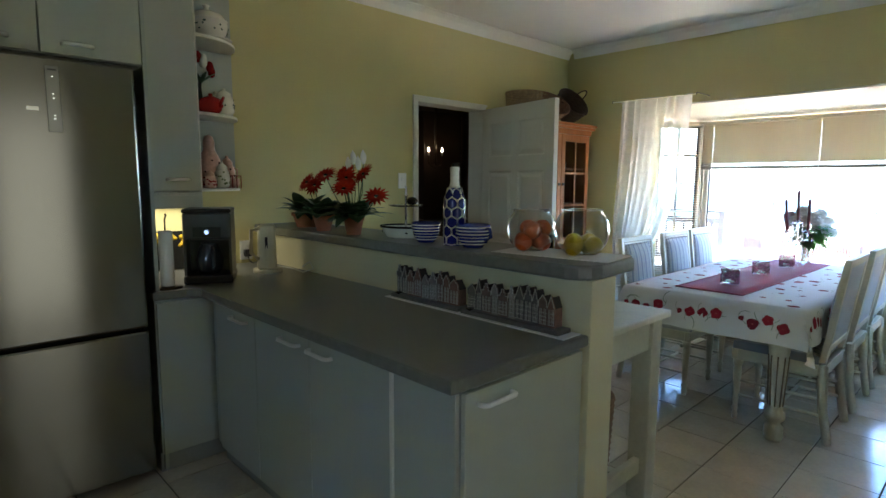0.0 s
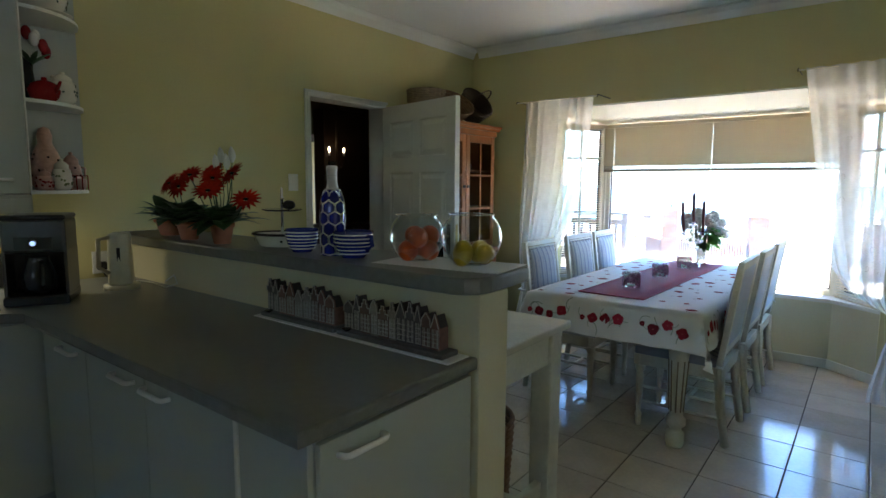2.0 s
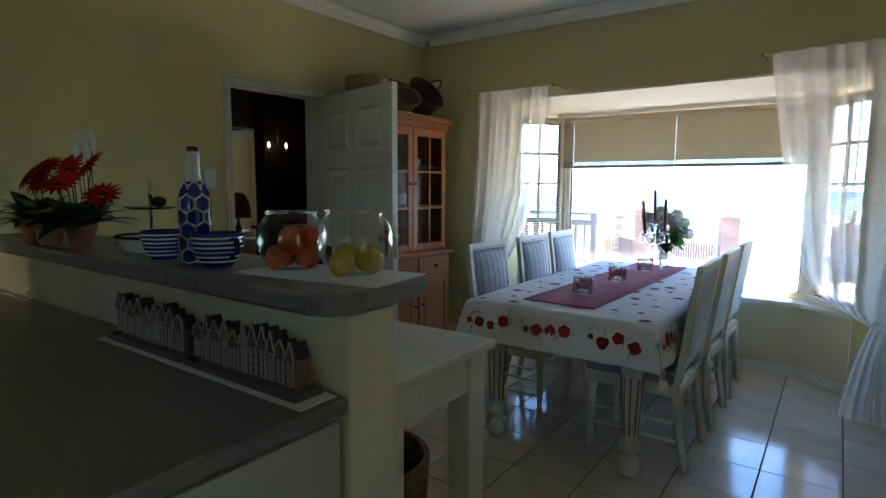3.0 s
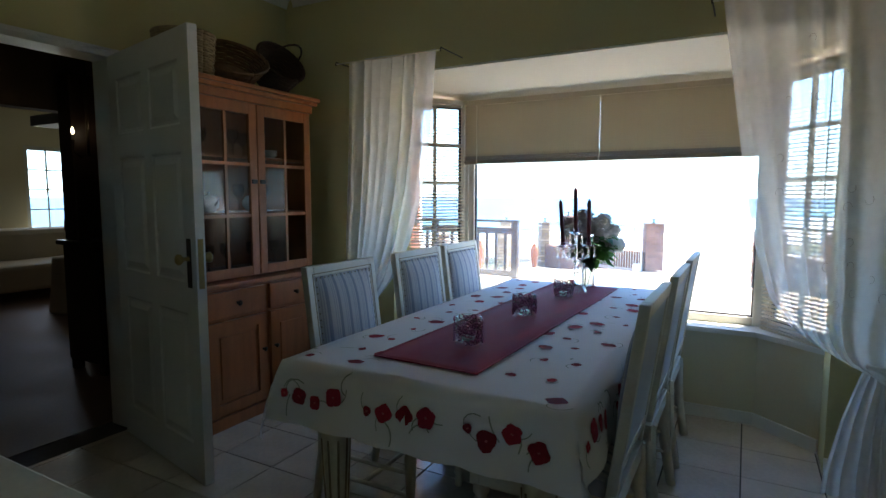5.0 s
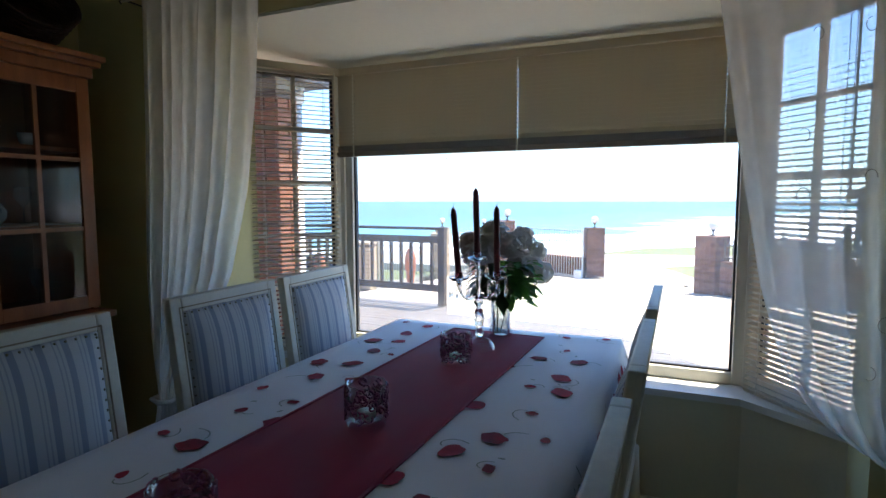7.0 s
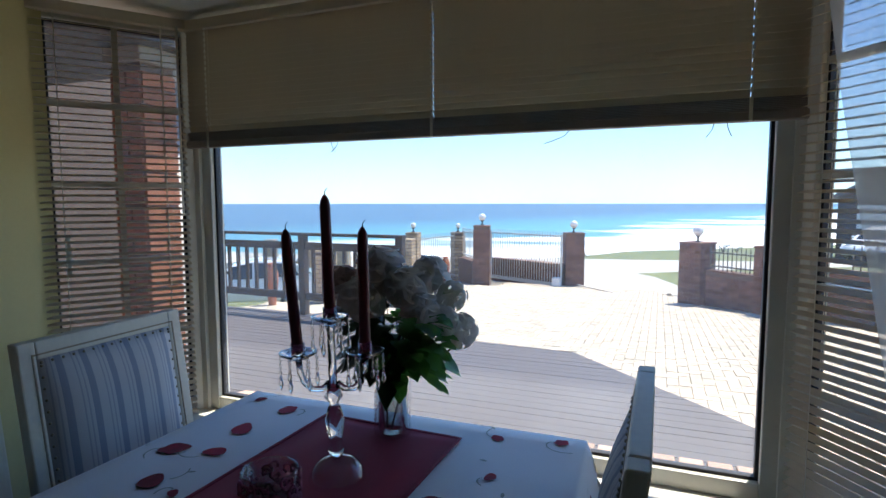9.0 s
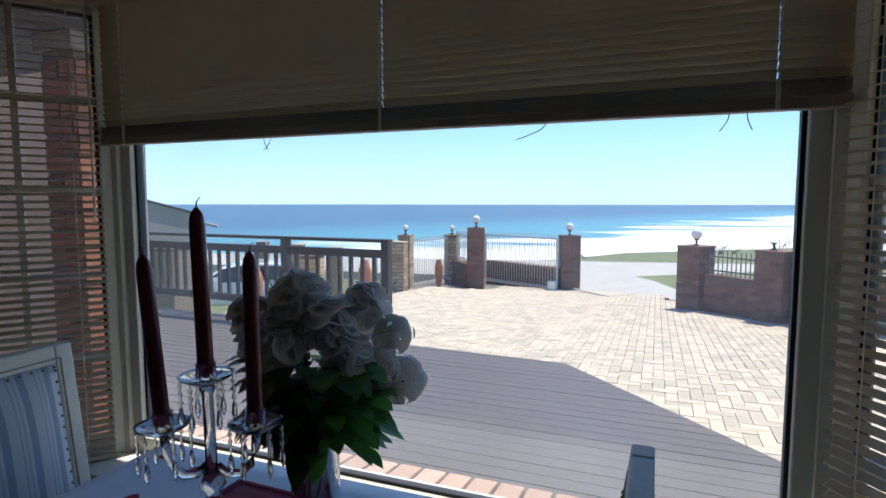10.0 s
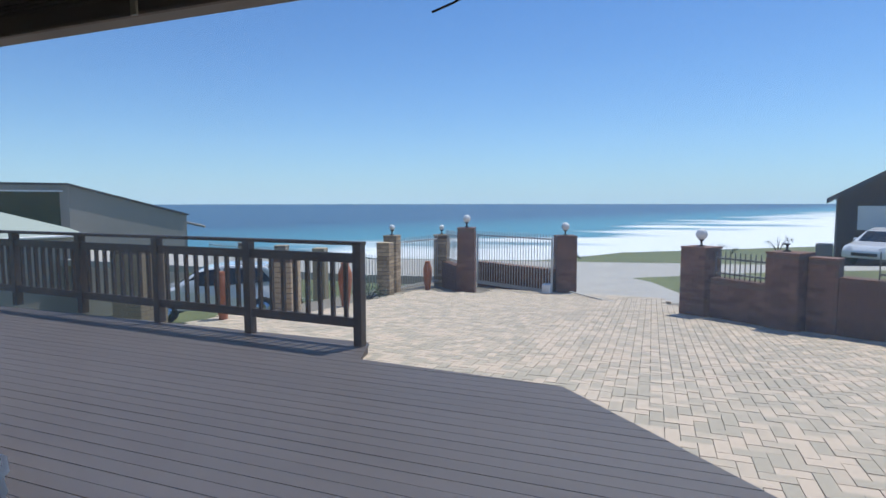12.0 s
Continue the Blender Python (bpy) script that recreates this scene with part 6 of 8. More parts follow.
tray = thing("sunflower_picture", 0.035, 1.66, 0.905, "dark picture of yellow flowers leaning on the tiles", "picture")
part("board", boxes((-0.012, 0.0, -0.19, 0.19, 0.0, 0.22), bevel=0.003), CLAY_DARK, tray)
bm, q = bmesh.new(), random.Random(2)
for _ in range(60):
    y, z = q.uniform(-0.17, 0.17), q.uniform(0.13, 0.20)
    lathe([(q.uniform(0.008, 0.016), 0), (0.004, 0.003)], bm, n=8)
    made = list(bm.verts)[-16:]
    bmesh.ops.transform(bm, matrix=pose(0.001, y, z, 0, 90, 0), verts=made)
part("flowers", bm, shader("yellow_flower_paint", (0.55, 0.36, 0.02), 0.6, vary=0.3, per_island=0.4), tray)


def wall_plate(name, y, z, label, category, plug=False):
    p = thing(name, 0.0, y, z, label, category, "wall plates")
    part("plate", boxes((0.002, 0.010, -0.04, 0.04, -0.06, 0.06), bevel=0.003), HANDLE, p)
    part("rocker", boxes((0.010, 0.014, -0.012, 0.012, 0.0, 0.03), bevel=0.001), HANDLE, p)
    if plug:
        part("plug", boxes((0.010, 0.045, -0.022, 0.022, -0.04, 0.005), bevel=0.008), BLACK, p)
        part("flex", tube([(0.03, 0, -0.04), (0.035, 0.01, -0.07), (0.10, 0.03, -0.095)], 0.004, n=6), BLACK, p)


wall_plate("light_switch", 3.469, 1.42, "white light switch plate on the yellow wall", "switch")
wall_plate("power_socket", 2.189, 0.98, "white power socket with a black plug", "socket", True)

# ---- model canal houses in front of the bar wall ----
HOUSE_TONES = [shader("model_brick_" + n, c, 0.6, vary=0.2, scale=60) for n, c in (("umber", (0.15, 0.10, 0.085)), ("grey", (0.24, 0.225, 0.21)), ("slate", (0.11, 0.11, 0.115)), ("rust", (0.20, 0.11, 0.09)))]
MODEL_WHITE = shader("model_white_trim", (0.44, 0.43, 0.40), 0.6, vary=0.08)
MODEL_ROOF = shader("model_dark_roof", (0.035, 0.032, 0.034), 0.6, vary=0.2)
doily = single("lace_strip", boxes((1.43, 2.375, 2.19, 2.295, 0.9005, 0.9035)), CLOTH, "narrow white lace strip under the model houses", "doily")


def model_house(row, x, w, h, tone, gable):
    """One tiny gabled front with white window bars."""
    hs = part("house", boxes((x, x + w, -0.022, 0.022, 0.016, h * 0.66)), tone, row)
    if gable == 0:
        g = [(x, h * 0.66), (x + w, h * 0.66), (x + w / 2, h)]
    elif gable == 1:
        g = [(x, h * 0.66), (x + w, h * 0.66), (x + w, h * 0.80), (x + w * 0.75, h * 0.80), (x + w * 0.75, h * 0.9), (x + w * 0.62, h * 0.9), (x + w * 0.62, h), (x + w * 0.38, h), (x + w * 0.38, h * 0.9), (x + w * 0.25, h * 0.9), (x + w * 0.25, h * 0.80), (x, h * 0.80)]
    else:
        g = [(x, h * 0.66), (x + w, h * 0.66), (x + w * 0.95, h * 0.84), (x + w * 0.7, h * 0.92), (x + w * 0.5, h), (x + w * 0.3, h * 0.92), (x + w * 0.05, h * 0.84)]
    bm = prism(g, 0, 0.006)
    bmesh.ops.transform(bm, matrix=Matrix(((1, 0, 0, 0), (0, 0, 1, -0.024), (0, 1, 0, 0), (0, 0, 0, 1))), verts=bm.verts[:])
    part("gable", bm, tone, hs)
    roof = prism([(x, 0), (x + w, 0), (x + w / 2, h * 0.30)], -0.02, 0.02)
    bmesh.ops.transform(roof, matrix=Matrix(((1, 0, 0, 0), (0, 0, 1, 0.002), (0, 1, 0, h * 0.66), (0, 0, 0, 1))), verts=roof.verts[:])
    part("roof", roof, MODEL_ROOF, hs)
    rim = bmesh.new()
    for (ax, az), (bx, bz) in zip(g[1:], g[2:] + g[:1]):
        tube([(ax, -0.026, az), (bx, -0.026, bz)], 0.0017, rim, n=4)
    k = max(2, int(w / 0.014))
    for r_ in range(4):
        z = 0.024 + r_ * (h * 0.66 - 0.03) / 4
        box(rim, x + 0.002, x + w - 0.002, -0.0245, -0.0225, z - 0.001, z + 0.0008)
        for c_ in range(k):
            cx = x + (c_ + 0.5) * w / k
            box(rim, cx - 0.0036, cx - 0.0022, -0.0245, -0.0225, z, z + h * 0.115)
            box(rim, cx + 0.0022, cx + 0.0036, -0.0245, -0.0225, z, z + h * 0.115)
    part("white_trim", rim, MODEL_WHITE, hs)


rng = random.Random(17)
for x0, width, label in ((1.465, 0.395, "row of model canal houses with white gables and a quay"), (1.90, 0.43, "longer row of model canal houses with white gables and a quay")):
    row = thing("model_house_row", x0, 2.255, 0.9035, label, "ornament", "model canal houses")
    part("quay", boxes((-0.012, width + 0.012, -0.05, 0.03, 0, 0.016), bevel=0.003), HOUSE_TONES[2], row)
    x = 0.0
    while x < width - 0.03:
        w = min(rng.uniform(0.027, 0.050), width - x)
        model_house(row, x, w - 0.002, rng.uniform(0.118, 0.150), rng.choice(HOUSE_TONES), rng.choice((0, 1, 2)))
        x += w
    boat = lathe([(0.004, 0.0), (0.014, 0.006), (0.016, 0.01)], n=10, at=(0.03, -0.04, 0.016))
    part("boat", boat, CLAY_DARK, row)

# ---- on the breakfast bar ----
BAR = 1.14
ORANGE = shader("orange_peel", (0.60, 0.085, 0.010), 0.4, vary=0.15, scale=30, fine=300, bump=0.25)
LEMON = shader("lemon_peel", (0.55, 0.37, 0.02), 0.4, vary=0.12, scale=30, fine=300, bump=0.25)
BLUE_GLAZE = shader("cobalt_glaze", (0.02, 0.035, 0.22), 0.15, vary=0.15)
WHITE_GLAZE = shader("white_glaze", (0.72, 0.73, 0.75), 0.2, vary=0.04)
COBALT_GLASS = shader("cobalt_glass", (0.012, 0.02, 0.20), 0.06, vary=0.2)


BOWL_GLASS = clear_glass("thick_bowl_glass", (0.90, 0.92, 0.91), 2.4)


def fishbowl(x, y, r, fruit, n, label, seed):
    ob = thing("glass_fruit_bowl", x, y, BAR + 0.003, label, "fruit bowl", "round glass bowls")
    prof = [(0.0, 0.002), (r * 0.55, 0.002)]
    for k in range(13):
        a = -1.02 + k * (0.80 + 1.02) / 12
        prof.append((r * math.cos(a), r * 0.88 + r * math.sin(a)))
    prof += [(r * 0.74, r * 1.63), (r * 0.76, r * 1.66)]
    part("bowl", lathe(prof, n=32, close=False), BOWL_GLASS, ob)
    part("rim", lathe([(r * 0.745, r * 1.64), (r * 0.775, r * 1.66), (r * 0.75, r * 1.68)], n=32, close=False), CRYSTAL_SOLID, ob)
    q = random.Random(seed)
    spots = ((0, -0.048, 0.034), (0.046, 0.012, 0.034), (-0.046, 0.012, 0.034), (0.0, 0.045, 0.036), (0.03, -0.03, 0.08), (-0.028, 0.02, 0.082), (0.03, 0.035, 0.084))
    for px, py, pz in spots[:n]:
        f = part("fruit", ball(bmesh.new(), (0, 0, 0), 0.0365 if fruit is ORANGE else 0.033, (1, 1, 0.93 if fruit is ORANGE else 1.25), 16, 12), fruit, ob)
        f.matrix_local = pose(px, py, pz + 0.004, q.uniform(0, 360), q.uniform(0, 40), 0)
        part("stalk_end", ball(bmesh.new(), (0, 0, 0.031 if fruit is ORANGE else 0.036), 0.004, (1, 1, 0.5), 8, 6), LEAF, f)


cloth2 = bmesh.new()
pts = []
x0, x1, y0, y1 = 1.93, 2.40, 2.36, 2.60
for k in range(40):
    pts.append((x0 + (x1 - x0) * k / 40, y0 + (0.006 if k % 2 else -0.006)))
pts += [(x1, y0 + (y1 - y0) * k / 10) for k in range(10)] + [(x1 - (x1 - x0) * k / 20, y1) for k in range(20)] + [(x0, y1 - (y1 - y0) * k / 10) for k in range(10)]
single("lace_doily", prism([(x - 2.16, y - 2.48) for x, y in pts], BAR + 0.0006, BAR + 0.0028), CLOTH, "white scalloped lace cloth under the fruit bowls", "doily", at=(2.155, 2.475, 0), turn=8)
fishbowl(2.025, 2.465, 0.097, ORANGE, 7, "round clear glass bowl of oranges on the lace cloth", 3)
fishbowl(2.232, 2.505, 0.102, LEMON, 4, "round clear glass bowl of lemons on the lace cloth", 9)


def striped_bowl(x, y, r, h, label, mug=False):
    b = thing("striped_bowl", x, y, BAR, label, "bowl", "blue striped bowls")
    part("body", lathe([(r * 0.55, 0), (r * 0.62, 0.008), (r * 0.86, h * 0.35), (r * 0.97, h * 0.75), (r, h), (r * 0.95, h), (r * 0.9, h * 0.7), (r * 0.6, 0.014), (0.0, 0.012)], n=32, close=False), BLUE_GLAZE, b)
    for k in range(6):
        z = h * (0.18 + 0.14 * k)
        rr = r * (0.745 + 0.26 * min(1.0, z / h * 1.05)) if z < h * 0.6 else r * (0.925 + 0.075 * z / h)
        part("stripe", lathe([(rr + 0.0005, z - 0.0024), (rr + 0.0022, z), (rr + 0.0005, z + 0.0024)], n=32, close=False), WHITE_GLAZE, b)
    if mug:
        part("handle", tube([(r * 0.9, 0, h * 0.82), (r * 1.25, 0, h * 0.85), (r * 1.32, 0, h * 0.5), (r * 0.95, 0, h * 0.28)], 0.008, n=8), BLUE_GLAZE, b)


striped_bowl(1.505, 2.37, 0.066, 0.092, "cobalt blue bowl with white stripes on the bar")
striped_bowl(1.785, 2.385, 0.074, 0.098, "cobalt blue striped mug bowl with a handle", True)


def mosaic_bottle(x, y):
    b = thing("mosaic_bottle", x, y, BAR, "cobalt glass bottle netted with white mosaic lines", "bottle")
    prof = [(0.042, 0), (0.046, 0.006), (0.047, 0.19), (0.042, 0.22), (0.026, 0.245), (0.018, 0.262), (0.017, 0.30), (0.020, 0.302)]
    part("body", lathe(prof, n=24), COBALT_GLASS, b)
    net = bmesh.new()
    hexr = 0.0275
    for row in range(6):
        for k in range(6):
            a0 = 2 * math.pi * (k + 0.5 * (row % 2)) / 6
            zc = 0.022 + row * hexr * 1.45
            pts = []
            for c in range(7):
                s = math.pi / 6 + c * math.pi / 3
                aa, zz = a0 + hexr * 0.95 * math.cos(s) / 0.0475, max(0.004, zc + hexr * 0.97 * math.sin(s))
                rr = 0.0478 if zz < 0.19 else 0.0478 - (zz - 0.19) * 0.3
                pts.append((rr * math.cos(aa), rr * math.sin(aa), zz))
            tube(pts, 0.0030, net, n=5)
    part("mosaic_lines", net, WHITE_GLAZE, b)
    part("stopper", lathe([(0.0135, 0.336), (0.0165, 0.34), (0.0165, 0.352), (0.0, 0.354)], n=16, close=False), CLAY_DARK, b, "dark bottle stopper")
    part("neck_wrap", lathe([(0.0265, 0.248), (0.022, 0.26), (0.0195, 0.275), (0.0195, 0.318), (0.021, 0.322), (0.021, 0.335), (0.016, 0.338)], n=18), WHITE_GLAZE, b)


mosaic_bottle(1.672, 2.385)


def tiered_stand(x, y):
    t = thing("cake_stand", x, y, BAR, "two-tier stand with painted tray and glass plate", "cake stand", turn=20)
    out = [(0.13 * math.cos(2 * math.pi * k / 32), 0.10 * math.sin(2 * math.pi * k / 32)) for k in range(32)]
    bm = bmesh.new()
    rings = []
    for s, z in ((0.78, 0.0), (0.84, 0.006), (1.0, 0.048), (1.03, 0.052), (0.98, 0.05), (0.82, 0.012), (0.0, 0.010)):
        rings.append([bm.verts.new((px * s, py * s, z)) for px, py in out])
    for a, b in zip(rings, rings[1:]):
        for i in range(32):
            bm.faces.new((a[i], a[(i + 1) % 32], b[(i + 1) % 32], b[i])).smooth = True
    part("tray", bm, CHINA, t)
    part("tray_rim", tube([(px * 1.03, py * 1.03, 0.053) for px, py in out + out[:1]], 0.006, n=6), CLAY_DARK, t)
    printed_dots(t, lambda z: 0.118, 0.02, 0.035, 10, 3, CLAY_DARK)
    part("rod", lathe([(0.006, 0.01), (0.006, 0.20), (0.010, 0.205), (0.006, 0.21), (0.005, 0.25), (0.0, 0.255)], n=10, close=False), CHROME, t)
    part("glass_plate", lathe([(0.0, 0.150), (0.07, 0.151), (0.085, 0.157), (0.086, 0.160), (0.07, 0.155), (0.0, 0.154)], n=28, close=False), CRYSTAL_SOLID, t)
    part("dark_cake", ball(bmesh.new(), (0.035, 0.0, 0.178), 0.026, (1.1, 1, 0.8), 12, 8), CLAY_DARK, t)


tiered_stand(1.255, 2.46)

FLOWER_RED = shader("red_silk_petal", (0.40, 0.018, 0.006), 0.9, vary=0.3, scale=30, per_island=0.5, spec=0.15)


def gerbera(parent, at, r, tilt, rng, s=1):
    bm = bmesh.new()
    for ring, n in ((1.0, 15), (0.72, 12), (0.45, 9)):
        for k in range(n):
            a = 2 * math.pi * k / n + ring
            leaf(bm, (0.008 * math.cos(a), 0.008 * math.sin(a), 0), (math.cos(a), math.sin(a), 0.25 + 0.5 * (1 - ring)), r * ring, r * 0.15, 0.2)
    bmesh.ops.transform(bm, matrix=pose(*at, tilt[0], tilt[1], 0), verts=bm.verts[:])
    f = part("flower", bm, FLOWER_RED, parent)
    part("eye", ball(bmesh.new(), (at[0], at[1], at[2] + 0.004), r * 0.2, (1, 1, 0.5), 8, 6), CLAY_DARK, f)
    part("stalk", tube([(at[0] * 0.15, at[1] * 0.15, 0.07), (at[0] * 0.6, at[1] * 0.6, at[2] * 0.6), (at[0], at[1], at[2] - 0.004)], 0.0026, n=5), LEAF, f)


def potted_flowers(x, y, pot_r, pot_h, heads, n_leaves, label, seed, lilies=0):
    p = thing("potted_plant", x, y, BAR, label, "potted plant", "pot plants on the bar")
    part("pot", lathe([(pot_r * 0.7, 0), (pot_r * 0.95, pot_h * 0.78), (pot_r * 1.06, pot_h * 0.8), (pot_r * 1.08, pot_h), (pot_r * 0.95, pot_h), (pot_r * 0.9, pot_h * 0.85), (0.0, pot_h * 0.82)], n=22, close=False), TERRACOTTA, p)
    rng = random.Random(seed)
    bm = bmesh.new()
    for k in range(n_leaves):
        a = rng.uniform(0, 6.28)
        leaf(bm, (0.015 * math.cos(a), 0.015 * math.sin(a), pot_h * 0.85), (math.cos(a), math.sin(a), rng.uniform(0.5, 2.0)), rng.uniform(0.14, 0.24), rng.uniform(0.034, 0.060), rng.uniform(0.25, 0.65))
    part("leaves", bm, LEAF, p)
    for hx, hy, hz in heads:
        gerbera(p, (hx, hy, hz), 0.064, (rng.uniform(20, 60), rng.uniform(-10, 40)), rng)
    for k in range(lilies):
        lx, ly, lz = -0.10 + 0.045 * k, 0.04, 0.33 + 0.03 * (k % 2)
        b = bmesh.new()
        leaf(b, (lx, ly, lz), (0.1, -0.1, 1), 0.075, 0.018, 0.0, 0.6)
        fl = part("white_lily", b, PETAL, p)
        part("stalk", tube([(0, 0, 0.08), (lx * 0.7, ly, lz * 0.6), (lx, ly, lz + 0.002)], 0.002, n=5), LEAF, fl)


potted_flowers(0.99, 2.33, 0.052, 0.092, ((-0.26, 0.0, 0.305), (-0.11, 0.03, 0.325), (-0.02, -0.03, 0.255), (0.05, 0.03, 0.31), (0.195, 0.0, 0.20), (-0.06, 0.0, 0.29), (0.02, -0.07, 0.235)), 66,
               "terracotta pot of red gerberas and white lilies on the bar", 5, 4)
potted_flowers(0.70, 2.33, 0.055, 0.085, ((-0.17, 0.0, 0.265), (-0.12, 0.02, 0.25)), 56, "terracotta pot of dark leaves with red gerberas", 11)
potted_flowers(0.40, 2.40, 0.085, 0.085, (), 60, "wide brown pot of trailing dark leaves", 15)
napkin = thing("letter_rack", 1.98, 2.60, BAR, "small dark metal rack of papers on the bar", "rack")
part("plate", boxes((-0.05, 0.05, -0.012, 0.012, 0, 0.012), (-0.05, 0.05, -0.012, -0.009, 0, 0.055), (-0.05, 0.05, 0.009, 0.012, 0, 0.055), bevel=0.001), CLAY_DARK, napkin)

# ---- high side table behind the bar wall ----
desk = thing("side_table", 1.85, 2.75, 0, "cream painted side table with square legs behind the bar", "table")
part("tabletop", boxes((-0.55, 0.51, -0.27, 0.29, 0.835, 0.865), bevel=0.006), CREAM_WOOD, desk)
part("apron", boxes((-0.49, 0.45, -0.24, -0.22, 0.70, 0.835), (-0.49, 0.45, 0.235, 0.255, 0.70, 0.835), (0.445, 0.465, -0.22, 0.235, 0.70, 0.835), (-0.505, -0.485, -0.22, 0.235, 0.70, 0.835)), CREAM_WOOD, desk)
for x in (-0.455, 0.435):
    for y in (-0.205, 0.225):
        part("leg", boxes((x - 0.045, x + 0.045, y - 0.045, y + 0.045, 0, 0.835), bevel=0.006), CREAM_WOOD, desk)
part("stretcher", boxes((0.42, 0.45, -0.16, 0.18, 0.13, 0.20), (-0.47, -0.44, -0.16, 0.18, 0.13, 0.20), (-0.44, 0.42, -0.01, 0.03, 0.135, 0.195), bevel=0.004), CREAM_WOOD, desk)

WICKER = shader("brown_wicker", (0.20, 0.105, 0.05), 0.75, vary=0.35, scale=40, fine=160, bump=0.4)
WICKER_DARK = shader("dark_wicker", (0.06, 0.035, 0.022), 0.8, vary=0.35, scale=40, fine=160, bump=0.4)
WICKER_PALE = shader("straw_wicker", (0.30, 0.21, 0.11), 0.8, vary=0.3, scale=40, fine=160, bump=0.4)


def woven_basket(x, y, z, r, h, flare, label, material, tilt=(0, 0), oval=1.0, hoop=False, turn=0):
    """A basket of coiled withies between upright stakes."""
    b = thing("wicker_basket", x, y, z, label, "basket", "baskets")
    b.matrix_world = pose(x, y, z, tilt[0], tilt[1], turn)
    rows = max(4, int(h / 0.014))
    bm = bmesh.new()
    for i in range(rows):
        zz = 0.007 + i * (h - 0.012) / (rows - 1)
        rr = r * (1 + flare * (i / rows)) 
        n = 36
        pts = [(oval * (rr + 0.003 * math.sin(9 * 2 * math.pi * k / n + math.pi * i)) * math.cos(2 * math.pi * k / n), (rr + 0.003 * math.sin(9 * 2 * math.pi * k / n + math.pi * i)) * math.sin(2 * math.pi * k / n), zz) for k in range(n + 1)]
        tube(pts, h / rows * 0.62, bm, n=5)
    part("weave", bm, material, b)
    part("bottom", prism([(oval * r * 0.98 * math.cos(2 * math.pi * k / 24), r * 0.98 * math.sin(2 * math.pi * k / 24)) for k in range(24)], 0.0, 0.008), material, b)
    rr = r * (1 + flare)
    part("rim", tube([(oval * rr * math.cos(2 * math.pi * k / 30), rr * math.sin(2 * math.pi * k / 30), h) for k in range(31)], 0.010, n=7), material, b)
    if hoop:
        part("hoop_handle", tube([(0, rr * math.cos(a), h + rr * 0.9 * math.sin(a)) for a in [math.pi * k / 14 for k in range(15)]], 0.007, n=6), material, b)
    return b


woven_basket(2.02, 2.78, 0.0, 0.17, 0.46, 0.15, "tall brown wicker basket under the side table", WICKER)

# ---- panelled door ----
def moulded_panel(parent, x0, x1, z0, z1, side):
    """A raised field with a bevelled surround on one face of the leaf."""
    y, o = (0.021 if side > 0 else -0.021), (0.004 if side > 0 else -0.004)
    bm = bmesh.new()
    loops = []
    for inset, dy in ((0.0, 0.0), (0.010, -o * 1.6), (0.022, -o * 1.6), (0.05, o * 0.3)):
        loops.append([bm.verts.new(p) for p in ((x0 + inset, y + dy, z0 + inset), (x1 - inset, y + dy, z0 + inset), (x1 - inset, y + dy, z1 - inset), (x0 + inset, y + dy, z1 - inset))])
    for a, b in zip(loops, loops[1:]):
        for i in range(4):
            bm.faces.new((a[i], a[(i + 1) % 4], b[(i + 1) % 4], b[i]))
    bm.faces.new(loops[-1])
    part("panel", bm, DOOR_PAINT, parent)


def panelled_leaf():
    leaf_w, h = 0.90, 2.03
    angle = math.degrees(math.atan2(4.19 - 4.375, 0.945 - 0.045))
    d = thing("door_1", 0.045, 4.375, 0.006, "white six-panel door standing open into the room", "door", turn=angle, kind="structure")
    cols = ((0.10, 0.41), (0.49, 0.80))
    rows = ((0.17, 0.78), (0.92, 1.50), (1.62, 1.90))
    bm = bmesh.new()
    # stiles and rails round the six fields
    for x0, x1 in ((0, 0.10), (0.41, 0.49), (0.80, leaf_w)):
        box(bm, x0, x1, -0.021, 0.021, 0, h)
    for x0, x1 in cols:
        for z0, z1 in ((0, 0.17), (0.78, 0.92), (1.50, 1.62), (1.90, h)):
            box(bm, x0, x1, -0.021, 0.021, z0, z1)
        for z0, z1 in rows:
            box(bm, x0, x1, -0.012, 0.012, z0, z1)
    part("leaf", bm, DOOR_PAINT, d)
    for x0, x1 in cols:
        for z0, z1 in rows:
            moulded_panel(d, x0, x1, z0, z1, 1)
            moulded_panel(d, x0, x1, z0, z1, -1)
    for s in (-1, 1):
        plate = part("lock_plate", boxes((leaf_w - 0.085, leaf_w - 0.045, s * 0.022 - 0.002, s * 0.022 + 0.002, 0.90, 1.12), bevel=0.0015), DARK_IRON, d)
        k = part("door_knob", lathe([(0.011, 0), (0.009, 0.02), (0.014, 0.028), (0.024, 0.038), (0.025, 0.05), (0.015, 0.058), (0.0, 0.06)], n=18, close=False), BRASS, plate, "brass door knob")
        k.matrix_local = pose(leaf_w - 0.065, s * 0.023, 1.03, -90 * s, 0, 0)
    part("latch_plate", boxes((leaf_w, leaf_w + 0.002, -0.012, 0.012, 0.90, 1.12)), BRASS, d)


